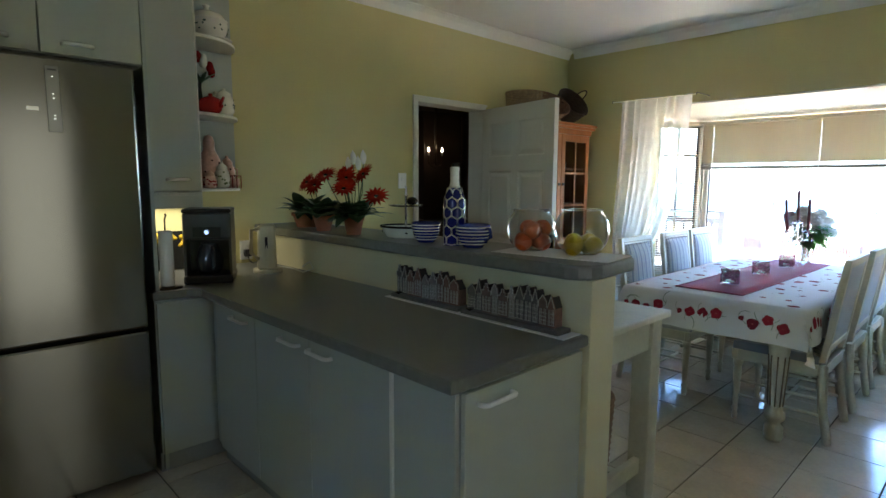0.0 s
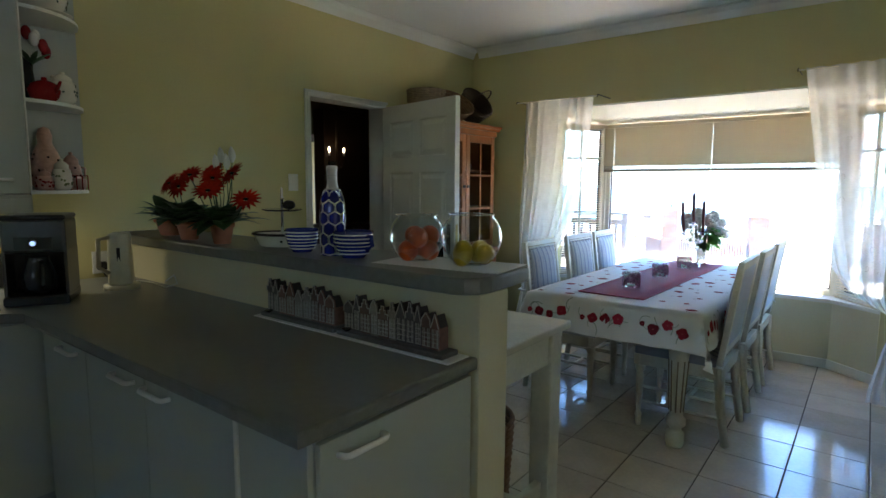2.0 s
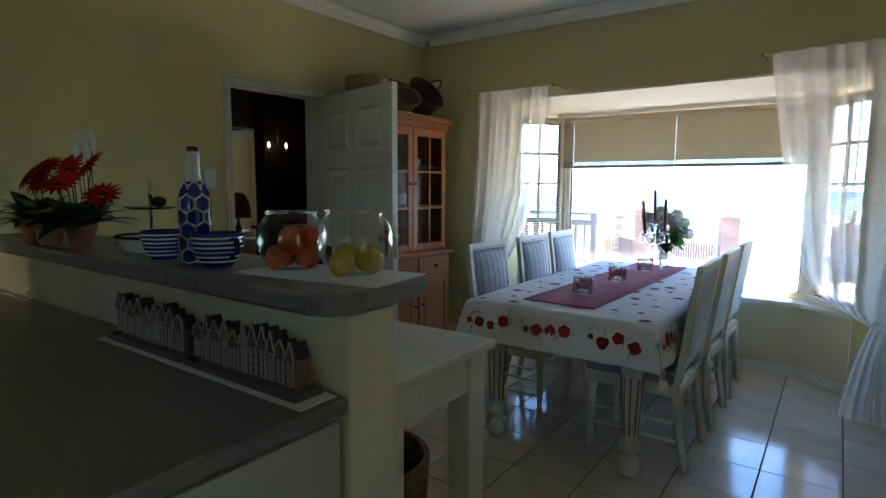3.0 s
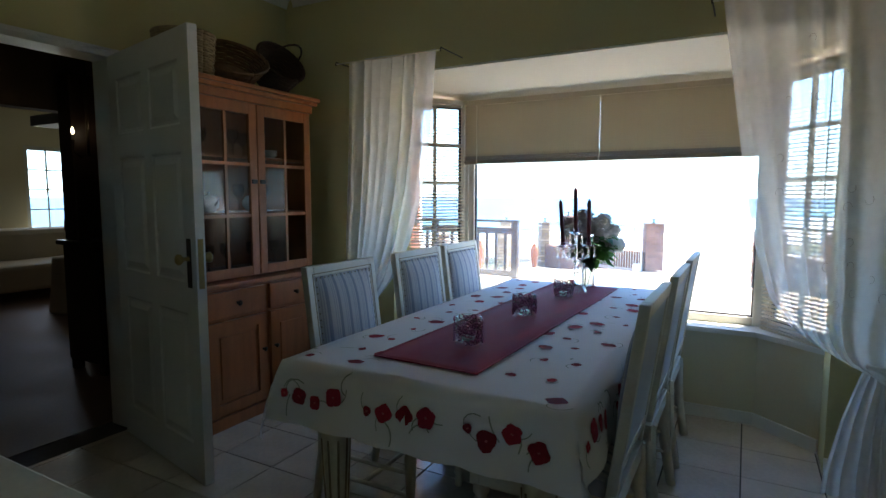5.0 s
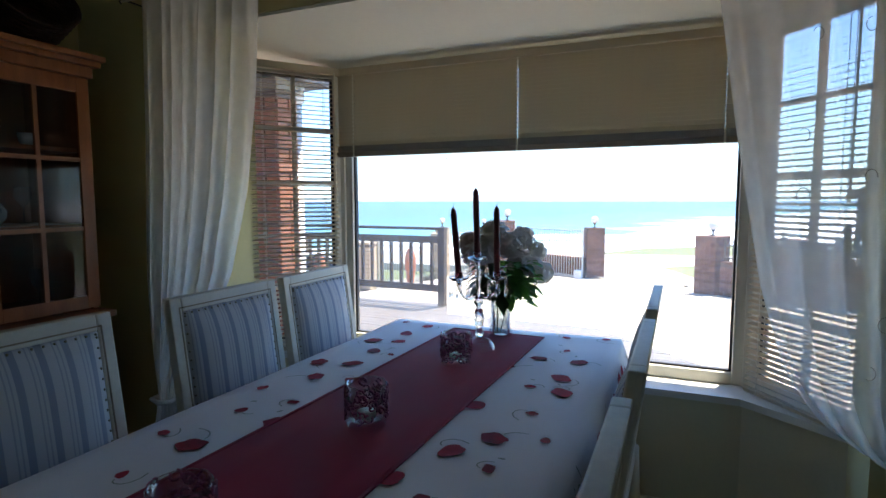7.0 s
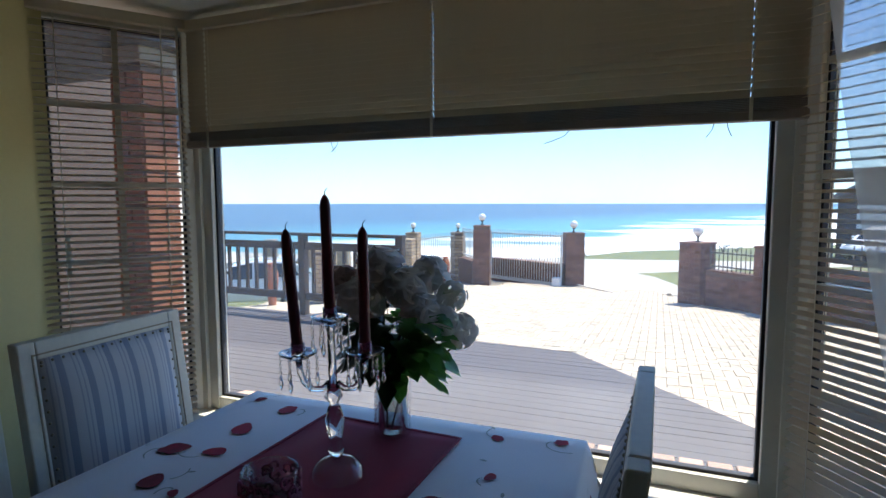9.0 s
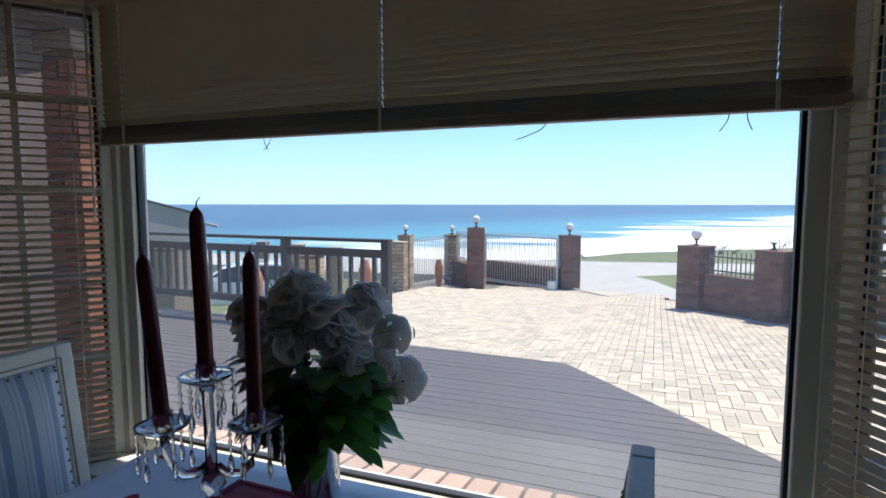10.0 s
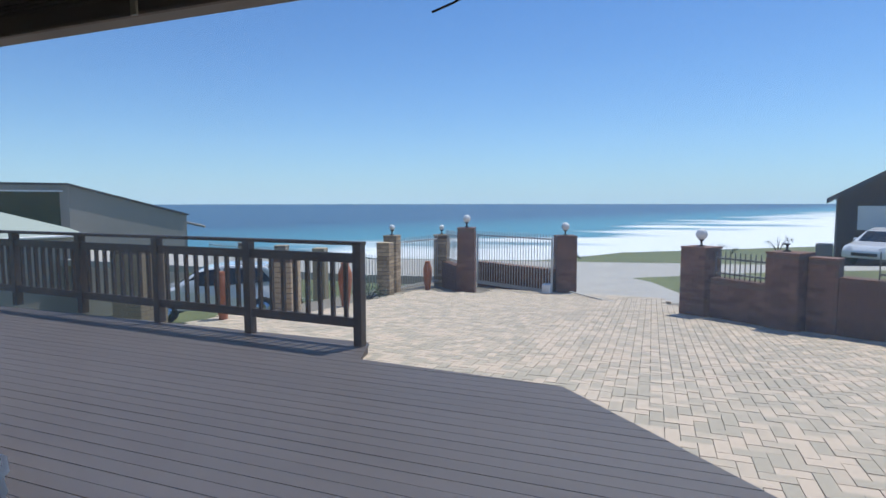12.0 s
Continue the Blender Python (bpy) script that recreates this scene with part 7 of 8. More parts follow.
panelled_leaf()
setting("trim_door_1", boxes((-0.16, 0.018, DOOR0 - 0.03, DOOR0, 0, DOOR_TOP), (-0.16, 0.018, DOOR1, DOOR1 + 0.03, 0, DOOR_TOP), (-0.16, 0.018, DOOR0 - 0.03, DOOR1 + 0.03, DOOR_TOP, DOOR_TOP + 0.03),
                               (0.002, 0.016, DOOR0 - 0.05, DOOR0 - 0.03, 0, DOOR_TOP + 0.03), (0.002, 0.016, DOOR0 - 0.05, DOOR1 + 0.05, DOOR_TOP + 0.03, DOOR_TOP + 0.05), bevel=0.003), DOOR_PAINT, "white painted door frame", "door frame")

# ---- pine display cabinet ----
def pine_hutch():
    y0, wide = 4.51, 0.93
    hutch = thing("display_cabinet", 0.235, y0 + wide / 2, 0, "orange varnished pine display cabinet with glazed upper doors", "cabinet")
    w = wide / 2
    D, U = 0.265, 0.215                                 # fronts of base and upper part
    part("base_body", boxes((-0.23, D - 0.02, -w, w, 0.07, 0.80), bevel=0.003), PINE, hutch)
    part("plinth", boxes((-0.23, D - 0.005, -w + 0.004, w - 0.004, 0.0, 0.07), bevel=0.004), PINE, hutch)
    part("ledge", boxes((-0.232, D + 0.02, -w - 0.015, w + 0.015, 0.80, 0.832), bevel=0.008), PINE, hutch)
    for s in (-1, 1):
        a, b = (-w + 0.03, -0.018) if s < 0 else (0.018, w - 0.03)
        dr = part("drawer", boxes((D - 0.018, D + 0.002, a, b, 0.635, 0.785), bevel=0.004), PINE, hutch)
        part("drawer_knob", lathe([(0.009, 0), (0.008, 0.012), (0.016, 0.022), (0.010, 0.03), (0.0, 0.032)], n=14, close=False), DARK_IRON, dr).matrix_local = pose(D + 0.002, (a + b) / 2, 0.71, 0, 90, 0)
        dbm = boxes((D - 0.018, D + 0.002, a, a + 0.06, 0.09, 0.615), (D - 0.018, D + 0.002, b - 0.06, b, 0.09, 0.615), (D - 0.018, D + 0.002, a + 0.06, b - 0.06, 0.09, 0.15), (D - 0.018, D + 0.002, a + 0.06, b - 0.06, 0.555, 0.615), (D - 0.018, D - 0.010, a + 0.06, b - 0.06, 0.15, 0.555))
        dd = part("door", dbm, PINE, hutch)
        part("panel", boxes((D - 0.010, D - 0.002, a + 0.085, b - 0.085, 0.175, 0.53), bevel=0.004), PINE, dd)
        part("door_knob", lathe([(0.008, 0), (0.008, 0.012), (0.014, 0.022), (0.0, 0.03)], n=12, close=False), DARK_IRON, dd).matrix_local = pose(D + 0.002, b - 0.03 if s < 0 else a + 0.03, 0.40, 0, 90, 0)
    for y in (-w + 0.021, w - 0.021):
        part("side_panel", boxes((-0.23, U - 0.022, y - 0.011, y + 0.011, 0.832, 1.90)), PINE, hutch)
    part("upper_back", boxes((-0.23, -0.215, -w + 0.032, w - 0.032, 0.832, 1.90)), PINE, hutch)
    for z in (0.834, 1.20, 1.53, 1.88):
        part("shelf", boxes((-0.215, U - 0.04, -w + 0.032, w - 0.032, z, z + 0.018)), PINE, hutch)
    for s in (-1, 1):
        a, b = (-w + 0.012, -0.004) if s < 0 else (0.004, w - 0.012)
        z0, z1, f = 0.845, 1.85, 0.055
        rim = part("glazed_door", boxes((U - 0.02, U, a, a + f, z0, z1), (U - 0.02, U, b - f, b, z0, z1), (U - 0.02, U, a + f, b - f, z0, z0 + f), (U - 0.02, U, a + f, b - f, z1 - f - 0.01, z1), bevel=0.003), PINE, hutch)
        m = (a + b) / 2
        part("glazing_bar", boxes((U - 0.015, U - 0.003, m - 0.009, m + 0.009, z0 + f, z1 - f)), PINE, rim)
        for k in (1, 2):
            z = z0 + f + (z1 - z0 - 2 * f) * k / 3
            part("glazing_bar", boxes((U - 0.0155, U - 0.0025, a + f, b - f, z - 0.009, z + 0.009)), PINE, rim)
        part("pane", boxes((U - 0.0115, U - 0.0085, a + f, b - f, z0 + f, z1 - f)), CABINET_GLASS, rim)
        part("latch", boxes((U, U + 0.010, (-0.05 if s < 0 else 0.012), (-0.012 if s < 0 else 0.05), 1.385, 1.41), bevel=0.003), DARK_IRON, rim)
    part("cornice", boxes((-0.232, U + 0.012, -w - 0.004, w + 0.004, 1.852, 1.90), (-0.232, U + 0.035, -w - 0.028, w + 0.028, 1.90, 1.925), (-0.232, U + 0.05, -w - 0.042, w + 0.042, 1.925, 1.95), bevel=0.005), PINE, hutch)


pine_hutch()
rng = random.Random(23)
GLASSWARE = clear_glass("stem_glass", (0.85, 0.87, 0.87), 2.2)
for z in (0.852, 1.218, 1.548):
    for k in range(5):
        y = 4.63 + k * 0.17 + rng.uniform(-0.02, 0.02)
        x = 0.20 + rng.uniform(-0.06, 0.08)
        if rng.random() < 0.55:
            g = thing("wine_glass", x, y, z, "clear stemmed wine glass inside the pine cabinet", "glass", "glasses in the cabinet")
            part("bowl", lathe([(0.03, 0), (0.028, 0.004), (0.004, 0.01), (0.004, 0.075), (0.02, 0.09), (0.034, 0.12), (0.032, 0.165)], n=16, close=False), GLASSWARE, g)
        elif rng.random() < 0.5:
            g = thing("china_cup", x, y, z, "white china cup on a saucer inside the cabinet", "cup", "cups in the cabinet")
            part("saucer", lathe([(0.03, 0), (0.06, 0.01), (0.06, 0.013), (0.03, 0.005)], n=18), WHITE_GLAZE, g)
            part("cup", lathe([(0.02, 0.006), (0.034, 0.03), (0.04, 0.065), (0.037, 0.065), (0.02, 0.012)], n=18), WHITE_GLAZE, g)
            part("handle", tube([(0.036, 0, 0.055), (0.058, 0, 0.05), (0.055, 0, 0.028), (0.034, 0, 0.024)], 0.004, n=6), WHITE_GLAZE, g)
        else:
            g = thing("china_teapot", x, y, z, "pale china teapot inside the pine cabinet", "teapot", "cups in the cabinet")
            part("body", lathe([(0.03, 0), (0.055, 0.03), (0.058, 0.06), (0.035, 0.095), (0.01, 0.1), (0.008, 0.115), (0.0, 0.118)], n=18, close=False), WHITE_GLAZE, g)
            part("spout", tube([(0.05, 0, 0.04), (0.075, 0, 0.06), (0.085, 0, 0.085)], 0.009, n=7, end=0.005), WHITE_GLAZE, g)
woven_basket(0.25, 4.66, 1.951, 0.14, 0.24, 0.12, "tall straw basket standing on the pine cabinet", WICKER_PALE, (0, 0), 1.0)
woven_basket(0.24, 4.97, 2.035, 0.14, 0.12, 0.45, "wide tilted wicker bowl basket on the pine cabinet", WICKER, (14, 36), 1.0)
woven_basket(0.22, 5.31, 2.075, 0.13, 0.16, 0.25, "dark hooped wicker basket tilted on the pine cabinet", WICKER_DARK, (22, 50), 1.0, True, 20)

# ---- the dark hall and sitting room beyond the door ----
# hall dimness put into the tile colour, far darker than pale beige
HALL_FLOOR = shader("dimmed_beige_hall_tile", (0.20, 0.125, 0.08), 0.6, vary=0.2, scale=3)
setting("floor_hall", boxes((-6.2, -1.6, 2.2, 8.2, -0.12, -0.004), (-1.6, -0.2, 2.2, 5.93, -0.12, -0.004)), HALL_FLOOR, "beige tiled hall floor, coloured dark to look dim", "floor")
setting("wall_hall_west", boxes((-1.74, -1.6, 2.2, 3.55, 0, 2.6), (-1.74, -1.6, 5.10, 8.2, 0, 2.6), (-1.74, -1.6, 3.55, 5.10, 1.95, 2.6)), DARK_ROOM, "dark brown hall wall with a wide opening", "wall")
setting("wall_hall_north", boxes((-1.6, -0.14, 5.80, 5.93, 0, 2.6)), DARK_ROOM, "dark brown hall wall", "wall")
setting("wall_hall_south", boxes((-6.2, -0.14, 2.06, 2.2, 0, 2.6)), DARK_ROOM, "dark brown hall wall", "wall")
setting("wall_sitting_west", boxes((-6.2, -6.06, 2.2, 6.70, 0, 2.6), (-6.2, -6.06, 7.30, 8.2, 0, 2.6), (-6.2, -6.06, 6.70, 7.30, 0, 0.48), (-6.2, -6.06, 6.70, 7.30, 2.02, 2.6)), BAY_WALL, "pale sitting room wall with a window", "wall")
setting("wall_sitting_north", boxes((-6.06, -1.74, 8.06, 8.2, 0, 2.6)), BAY_WALL, "pale sitting room wall", "wall")
setting("ceiling_hall", boxes((-6.2, -1.6, 2.06, 8.2, 2.6, 2.7), (-1.6, -0.14, 2.06, 5.93, 2.6, 2.7)), CEILING, "white hall ceiling", "ceiling")
pane_window("window_4", -6.10, 6.70, -6.10, 7.30, 0.48, 2.02, 2, 5, "sitting room window with small white panes")


def sitting_room():
    sofa_c = shader("pale_sofa_cloth", (0.52, 0.46, 0.36), 0.9, vary=0.08, scale=5, fine=200, bump=0.15)
    sofa = thing("sofa", -5.2, 6.2, 0, "pale upholstered sofa by the sitting room window", "sofa")
    part("seat", boxes((-0.45, 0.4, -0.9, 0.9, 0.12, 0.45), bevel=0.05), sofa_c, sofa)
    part("backrest", boxes((-0.75, -0.42, -0.95, 0.95, 0.12, 0.86), bevel=0.08), sofa_c, sofa)
    for y in (-0.92, 0.92):
        part("arm", boxes((-0.6, 0.4, y - 0.11, y + 0.11, 0.10, 0.62), bevel=0.06), sofa_c, sofa)
    for x, y in ((-0.4, -0.8), (-0.4, 0.8), (0.3, -0.8), (0.3, 0.8)):
        part("foot", boxes((x - 0.03, x + 0.03, y - 0.03, y + 0.03, 0, 0.14)), CLAY_DARK, sofa)
    st = thing("lamp_table", -3.7, 6.15, 0, "small round table under a long pale cloth", "table")
    part("cloth", lathe([(0.34, 0.01), (0.30, 0.35), (0.285, 0.60), (0.28, 0.615), (0.0, 0.617)], n=28, close=False), sofa_c, st)
    lamp = thing("table_lamp", -3.75, 6.2, 0.617, "table lamp with a fringed rust shade", "lamp")
    shade_c = shader("rust_lampshade", (0.36, 0.11, 0.04), 0.85, vary=0.15, fine=120, bump=0.15)
    part("base", lathe([(0.07, 0), (0.06, 0.02), (0.03, 0.05), (0.05, 0.14), (0.02, 0.22), (0.012, 0.42)], n=18), DARK_IRON, lamp)
    shade = part("shade", lathe([(0.17, 0.40), (0.155, 0.52), (0.11, 0.62), (0.06, 0.66)], n=24, close=False), shade_c, lamp)
    part("fringe", lathe([(0.172, 0.30), (0.172, 0.40)], n=40, close=False), shade_c, shade)
    board = thing("sideboard", -1.25, 5.16, 0, "dark carved wooden sideboard in the hall", "sideboard")
    wood = shader("near_black_wood", (0.035, 0.02, 0.014), 0.4, vary=0.3)
    part("body", boxes((-0.22, 0.22, -0.32, 0.32, 0.08, 0.95), bevel=0.008), wood, board)
    part("top", boxes((-0.24, 0.25, -0.36, 0.36, 0.95, 0.985), bevel=0.008), wood, board)
    part("upper", boxes((-0.22, -0.05, -0.30, 0.30, 0.985, 2.2), bevel=0.01), wood, board)
    for y in (-0.16, 0.16):
        d = part("door", boxes((0.22, 0.236, y - 0.15, y + 0.15, 0.12, 0.92), bevel=0.004), wood, board)
        part("knob", ball(bmesh.new(), (0.245, y * 0.2, 0.55), 0.014, (1, 1, 1), 10, 8), BRASS, d)
    for x in (-0.18, 0.18):
        for y in (-0.28, 0.28):
            part("foot", boxes((x - 0.03, x + 0.03, y - 0.03, y + 0.03, 0, 0.085)), wood, board)
    ch = thing("chandelier", -1.13, 4.88, 1.59, "small dark chandelier with candle bulbs in the hall", "chandelier")
    bulb = glowing("warm_candle_bulb", (1.0, 0.82, 0.55), 1.5)
    part("stem", tube([(0, 0, 0.0), (0, 0, 1.0)], 0.010, n=8), DARK_IRON, ch)
    for k in range(2):
        a = math.pi * (k + 0.5)
        x, y = 0.085 * math.cos(a), 0.10 * math.sin(a)
        arm = part("arm", tube([(0, 0, 0.02), (x * 0.5, y * 0.5, -0.01), (x, y, 0.03), (x, y, 0.11)], 0.006, n=7), DARK_IRON, ch)
        part("candle_sleeve", lathe([(0.011, 0.11), (0.011, 0.15)], n=10, at=(x, y, 0)), CHINA, arm)
        part("bulb", lathe([(0.006, 0.15), (0.011, 0.165), (0.008, 0.185), (0.001, 0.20)], n=10, at=(x, y, 0)), bulb, arm)


sitting_room()
# unseen window, added with the fill lamp to brighten the kitchen
pane_window("window_added", 3.5, SOUTH - 0.07, 2.7, SOUTH - 0.07, 1.35, 1.95, 2, 1, "plain white framed window added out of view to let light in")

# ---- neighbours, cars and planting ----
# dark glossy green that paints the shade on the left house's west face
SHADED_FACE = shader("shaded_face_green", (0.045, 0.065, 0.035), 0.12, vary=0.3, scale=0.4)


def slab(points, thick):
    """A sheet through four or more corners, thickened downwards."""
    bm = bmesh.new()
    top = [bm.verts.new(p) for p in points]
    low = [bm.verts.new((x, y, z - thick)) for x, y, z in points]
    k = len(points)
    bm.faces.new(top)
    bm.faces.new(low[::-1])
    for i in range(k):
        bm.faces.new((top[i], low[i], low[(i + 1) % k], top[(i + 1) % k]))
    return bm


def neighbour_left():
    h = thing("house", -24.3, 24.8, -4.6, "grey-beige plastered house with a pale green lower roof", "house", "neighbouring houses")
    high, low = 6.82, 5.19                       # wall heads at the tall corner and at the seaward corner
    west, tall, sea, back = (-2.6, -4.1), (0.0, 0.0), (1.22, 6.14), (-7.0, 8.0)
    bm = bmesh.new()
    ring = [(*west, high), (*tall, high), (*sea, low), (*back, low)]
    up = [bm.verts.new(p) for p in ring]
    dn = [bm.verts.new((x, y, 0)) for x, y, z in ring]
    bm.faces.new(up)
    bm.faces.new(dn[::-1])
    for i in range(4):
        bm.faces.new((dn[i], dn[(i + 1) % 4], up[(i + 1) % 4], up[i]))
    part("wall", bm, PLASTER, h)
    part("roof", slab([(-2.75, -4.15, high + 0.10), (0.12, -0.08, high + 0.10), (1.36, 6.2, low + 0.10), (-7.2, 8.2, low + 0.10)], 0.08), ROOF_DARK, h)
    part("canopy", slab([(1.2, 6.1, low - 0.35), (1.75, 6.9, low - 0.62), (1.5, 7.3, low - 0.62), (0.9, 6.5, low - 0.35)], 0.12), PLASTER, h)
    # dark panel for the shaded face, pale strip for the lit fascia above
    window = part("window", slab([(-2.42, -3.85, high - 0.32), (-0.18, -0.32, high - 0.32), (-0.16, -0.34, high - 0.33), (-2.40, -3.87, high - 0.33)], 2.3), SHADED_FACE, h, "wide dark green panel painted for the wall's shaded face")
    part("lintel", slab([(-2.5, -4.0, high - 0.26), (-0.1, -0.2, high - 0.26), (-0.02, -0.26, high - 0.27), (-2.44, -4.08, high - 0.27)], 0.06), COLUMN, window)
    # the lower wing with its pale roof sheets
    a, b, c, d = (0.78, -4.4, 5.80), (2.43, -1.77, 4.82), (4.0, -2.15, 4.61), (3.36, -5.9, 4.53)
    part("lower_roof", slab([a, b, c, d], 0.06), ROOF_PALE, h, "pale green roof sheets")
    part("fascia", tube([d, (3.8, -4.0, 4.55), (4.0, -2.8, 4.56), (4.02, -2.2, 4.61)], 0.07, n=6), COLUMN, h)
    part("lower_wall", prism([(0.9, -4.3), (3.2, -5.6), (3.8, -2.3), (2.4, -1.9)], 0, 4.45), PLASTER, h)


neighbour_left()


def neighbour_right():
    h = thing("house", 10.75, 36.5, -2.0, "dark brown gabled house with a pale window", "house", "neighbouring houses", turn=-14)
    M = pose(0, 0, 0, 90, 0, 0) @ Matrix.Diagonal((1, 1, -1, 1))
    part("wall", prism([(0, 0), (9, 0), (9, 3.6), (4.5, 6.2), (0, 3.6)], 0, 8.0), DARK_WALL, h).matrix_local = M
    part("roof", prism([(-0.45, 3.25), (4.5, 6.15), (9.45, 3.25), (9.45, 3.5), (4.5, 6.4), (-0.45, 3.5)], -0.3, 8.3), ROOF_DARK, h).matrix_local = M
    w = part("window", boxes((0.75, 2.35, -0.06, 0.05, 2.05, 3.15), bevel=0.01), COLUMN, h)
    part("pane", boxes((0.85, 1.5, -0.075, -0.06, 2.13, 3.07), (1.6, 2.25, -0.075, -0.06, 2.13, 3.07)), GLOBE, w, "pale curtained pane")
    part("outhouse", boxes((-0.8, -0.1, 0.3, 1.4, 0.0, 1.3), bevel=0.02), PLASTER, h)


neighbour_right()


def car(x, y, z, turn, label, accent=None):
    """A small hatchback that points along its own +x."""
    c = thing("parked_car", x, y, z, label, "car", "parked cars", turn)
    side = [(-1.95, 0.32), (1.95, 0.32), (1.98, 0.62), (1.75, 0.82), (1.05, 0.95), (0.45, 1.38), (-0.2, 1.50), (-1.25, 1.46), (-1.80, 1.02), (-1.98, 0.88)]
    bm = prism(side, -0.82, 0.82)
    bmesh.ops.transform(bm, matrix=pose(0, 0, 0, 90, 0, 0), verts=bm.verts[:])
    for v in bm.verts:
        if v.co.z > 1.0:
            v.co.y *= 0.78
    bmesh.ops.bevel(bm, geom=bm.edges[:], offset=0.07, segments=2, affect="EDGES", profile=0.5)
    part("body", bm, CAR_PAINT, c)
    for s in (-1, 1):
        for pts in ([(0.88, 0.98), (0.40, 1.34), (-0.12, 1.43), (-0.12, 0.98)], [(-0.2, 0.98), (-0.2, 1.43), (-1.15, 1.40), (-1.45, 1.05)]):
            g = prism(pts, -0.012, 0.012)
            bmesh.ops.transform(g, matrix=pose(0, 0, 0, 90, 0, 0), verts=g.verts[:])
            for v in g.verts:
                v.co.y += s * (0.80 - 0.30 * (v.co.z - 0.95))
            part("side_window", g, CAR_GLASS, c)
        for wx in (-1.2, 1.25):
            wheel = part("wheel", lathe([(0.20, -0.1), (0.30, -0.095), (0.32, -0.06), (0.32, 0.06), (0.30, 0.095), (0.20, 0.1)], n=20), TYRE, c)
            wheel.matrix_local = pose(wx, s * 0.74, 0.32, 90, 0, 0)
            part("rim", lathe([(0.19, -0.104), (0.05, -0.108), (0.19, 0.104)], n=12), CHROME, wheel)
        part("headlight", ball(bmesh.new(), (1.80, s * 0.58, 0.70), 0.13, (1.3, 1, 0.7), 12, 8), CRYSTAL_SOLID, c)
        part("mirror", ball(bmesh.new(), (0.72, s * 0.88, 1.02), 0.09, (0.7, 1, 0.75), 10, 8), CAR_PAINT, c)
    for name, a, b, lift in (("windscreen", (1.03, 0.97), (0.50, 1.345), (0.012, 0.018)), ("rear_window", (-1.77, 1.06), (-1.33, 1.41), (-0.016, 0.012))):
        g = bmesh.new()
        rows = [[g.verts.new((x + lift[0] * d, y, z + lift[1] * d)) for x, y, z in ((a[0], -0.62, a[1]), (a[0], 0.62, a[1]), (b[0], 0.55, b[1]), (b[0], -0.55, b[1]))] for d in (-0.5, 1.0)]
        g.faces.new(rows[0])
        g.faces.new(rows[1][::-1])
        for k in range(4):
            g.faces.new((rows[0][k], rows[0][(k + 1) % 4], rows[1][(k + 1) % 4], rows[1][k]))
        part(name, g, CAR_GLASS, c)
    part("grille", boxes((1.93, 1.985, -0.45, 0.45, 0.42, 0.55), bevel=0.01), BLACK, c)
    if accent:
        for s in (-1, 1):
            part("blue_flash", boxes((-1.4, 0.3, s * 0.822 - 0.004, s * 0.822 + 0.004, 0.5, 0.72)), accent, c)


car(-8.6, 17.9, terrain(-8.6, 17.9) - 0.08, 214, "white car parked behind the garden fence")
car(11.75, 33.4, terrain(11.75, 33.4) + 0.24, 230, "white hatchback with blue side markings parked before the dark house", BLUE_GLAZE)


def shrub(x, y, z, r, n, seed, label, name="shrub", tall=1.0):
    s = thing(name, x, y, z, label, "shrub", "coastal shrubs")
    rng = random.Random(seed)
    twigs, leaves = bmesh.new(), bmesh.new()
    for k in range(9):
        a, up = rng.uniform(0, 6.28), rng.uniform(0.5, 1.0)
        tip = (r * 0.7 * math.cos(a), r * 0.7 * math.sin(a), r * up * tall)
        tube([(0, 0, 0), (tip[0] * 0.4, tip[1] * 0.4, tip[2] * 0.6), tip], r * 0.03, twigs, n=5, end=r * 0.01)
        for _ in range(n // 9):
            c = Vector(tip) * rng.uniform(0.55, 1.1) + Vector((rng.gauss(0, 0.16), rng.gauss(0, 0.16), rng.gauss(0, 0.12))) * r
            c.z = max(0.02, c.z)
            leaf(leaves, c, (rng.gauss(0, 1), rng.gauss(0, 1), rng.gauss(0.4, 0.6)), r * rng.uniform(0.12, 0.22), r * 0.035, 0.3)
    part("stems", twigs, RAIL_WOOD, s)
    part("leaves", leaves, LEAF, s)


for i, (x, y, r) in enumerate(((7.2, 50.5, 0.8), (8.2, 51.2, 0.6), (10.9, 50.0, 0.9), (17.5, 47.0, 1.2), (20.0, 47.5, 1.0), (-2.2, 47.0, 0.5))):
    shrub(x, y, terrain(x, y) - 0.12, r, 120, i, "low wind-bent coastal shrub on the grass", tall=1.4 if i == 2 else 1.0)
for i, (x, y) in enumerate(((-4.6, 13.6), (-5.2, 13.2), (-6.3, 13.5), (-3.9, 15.2), (-7.3, 13.2), (-2.8, 15.9))):
    shrub(x, y, terrain(x, y) - 0.1, 0.42, 160, 20 + i, "small green garden shrub beside the driveway")


def kerb(points, name, label):
    bm = bmesh.new()
    for (x0, y0), (x1, y1) in zip(points, points[1:]):
        d = Vector((x1 - x0, y1 - y0, 0)).normalized()
        n = Vector((-d.y, d.x, 0)) * 0.07
        prism([(x0 - n.x, y0 - n.y), (x1 - n.x, y1 - n.y), (x1 + n.x, y1 + n.y), (x0 + n.x, y0 + n.y)], land((y0 + y1) / 2) - 0.2, land((y0 + y1) / 2) + 0.055, bm)
    setting(name, bm, CONCRETE, label, "kerb")


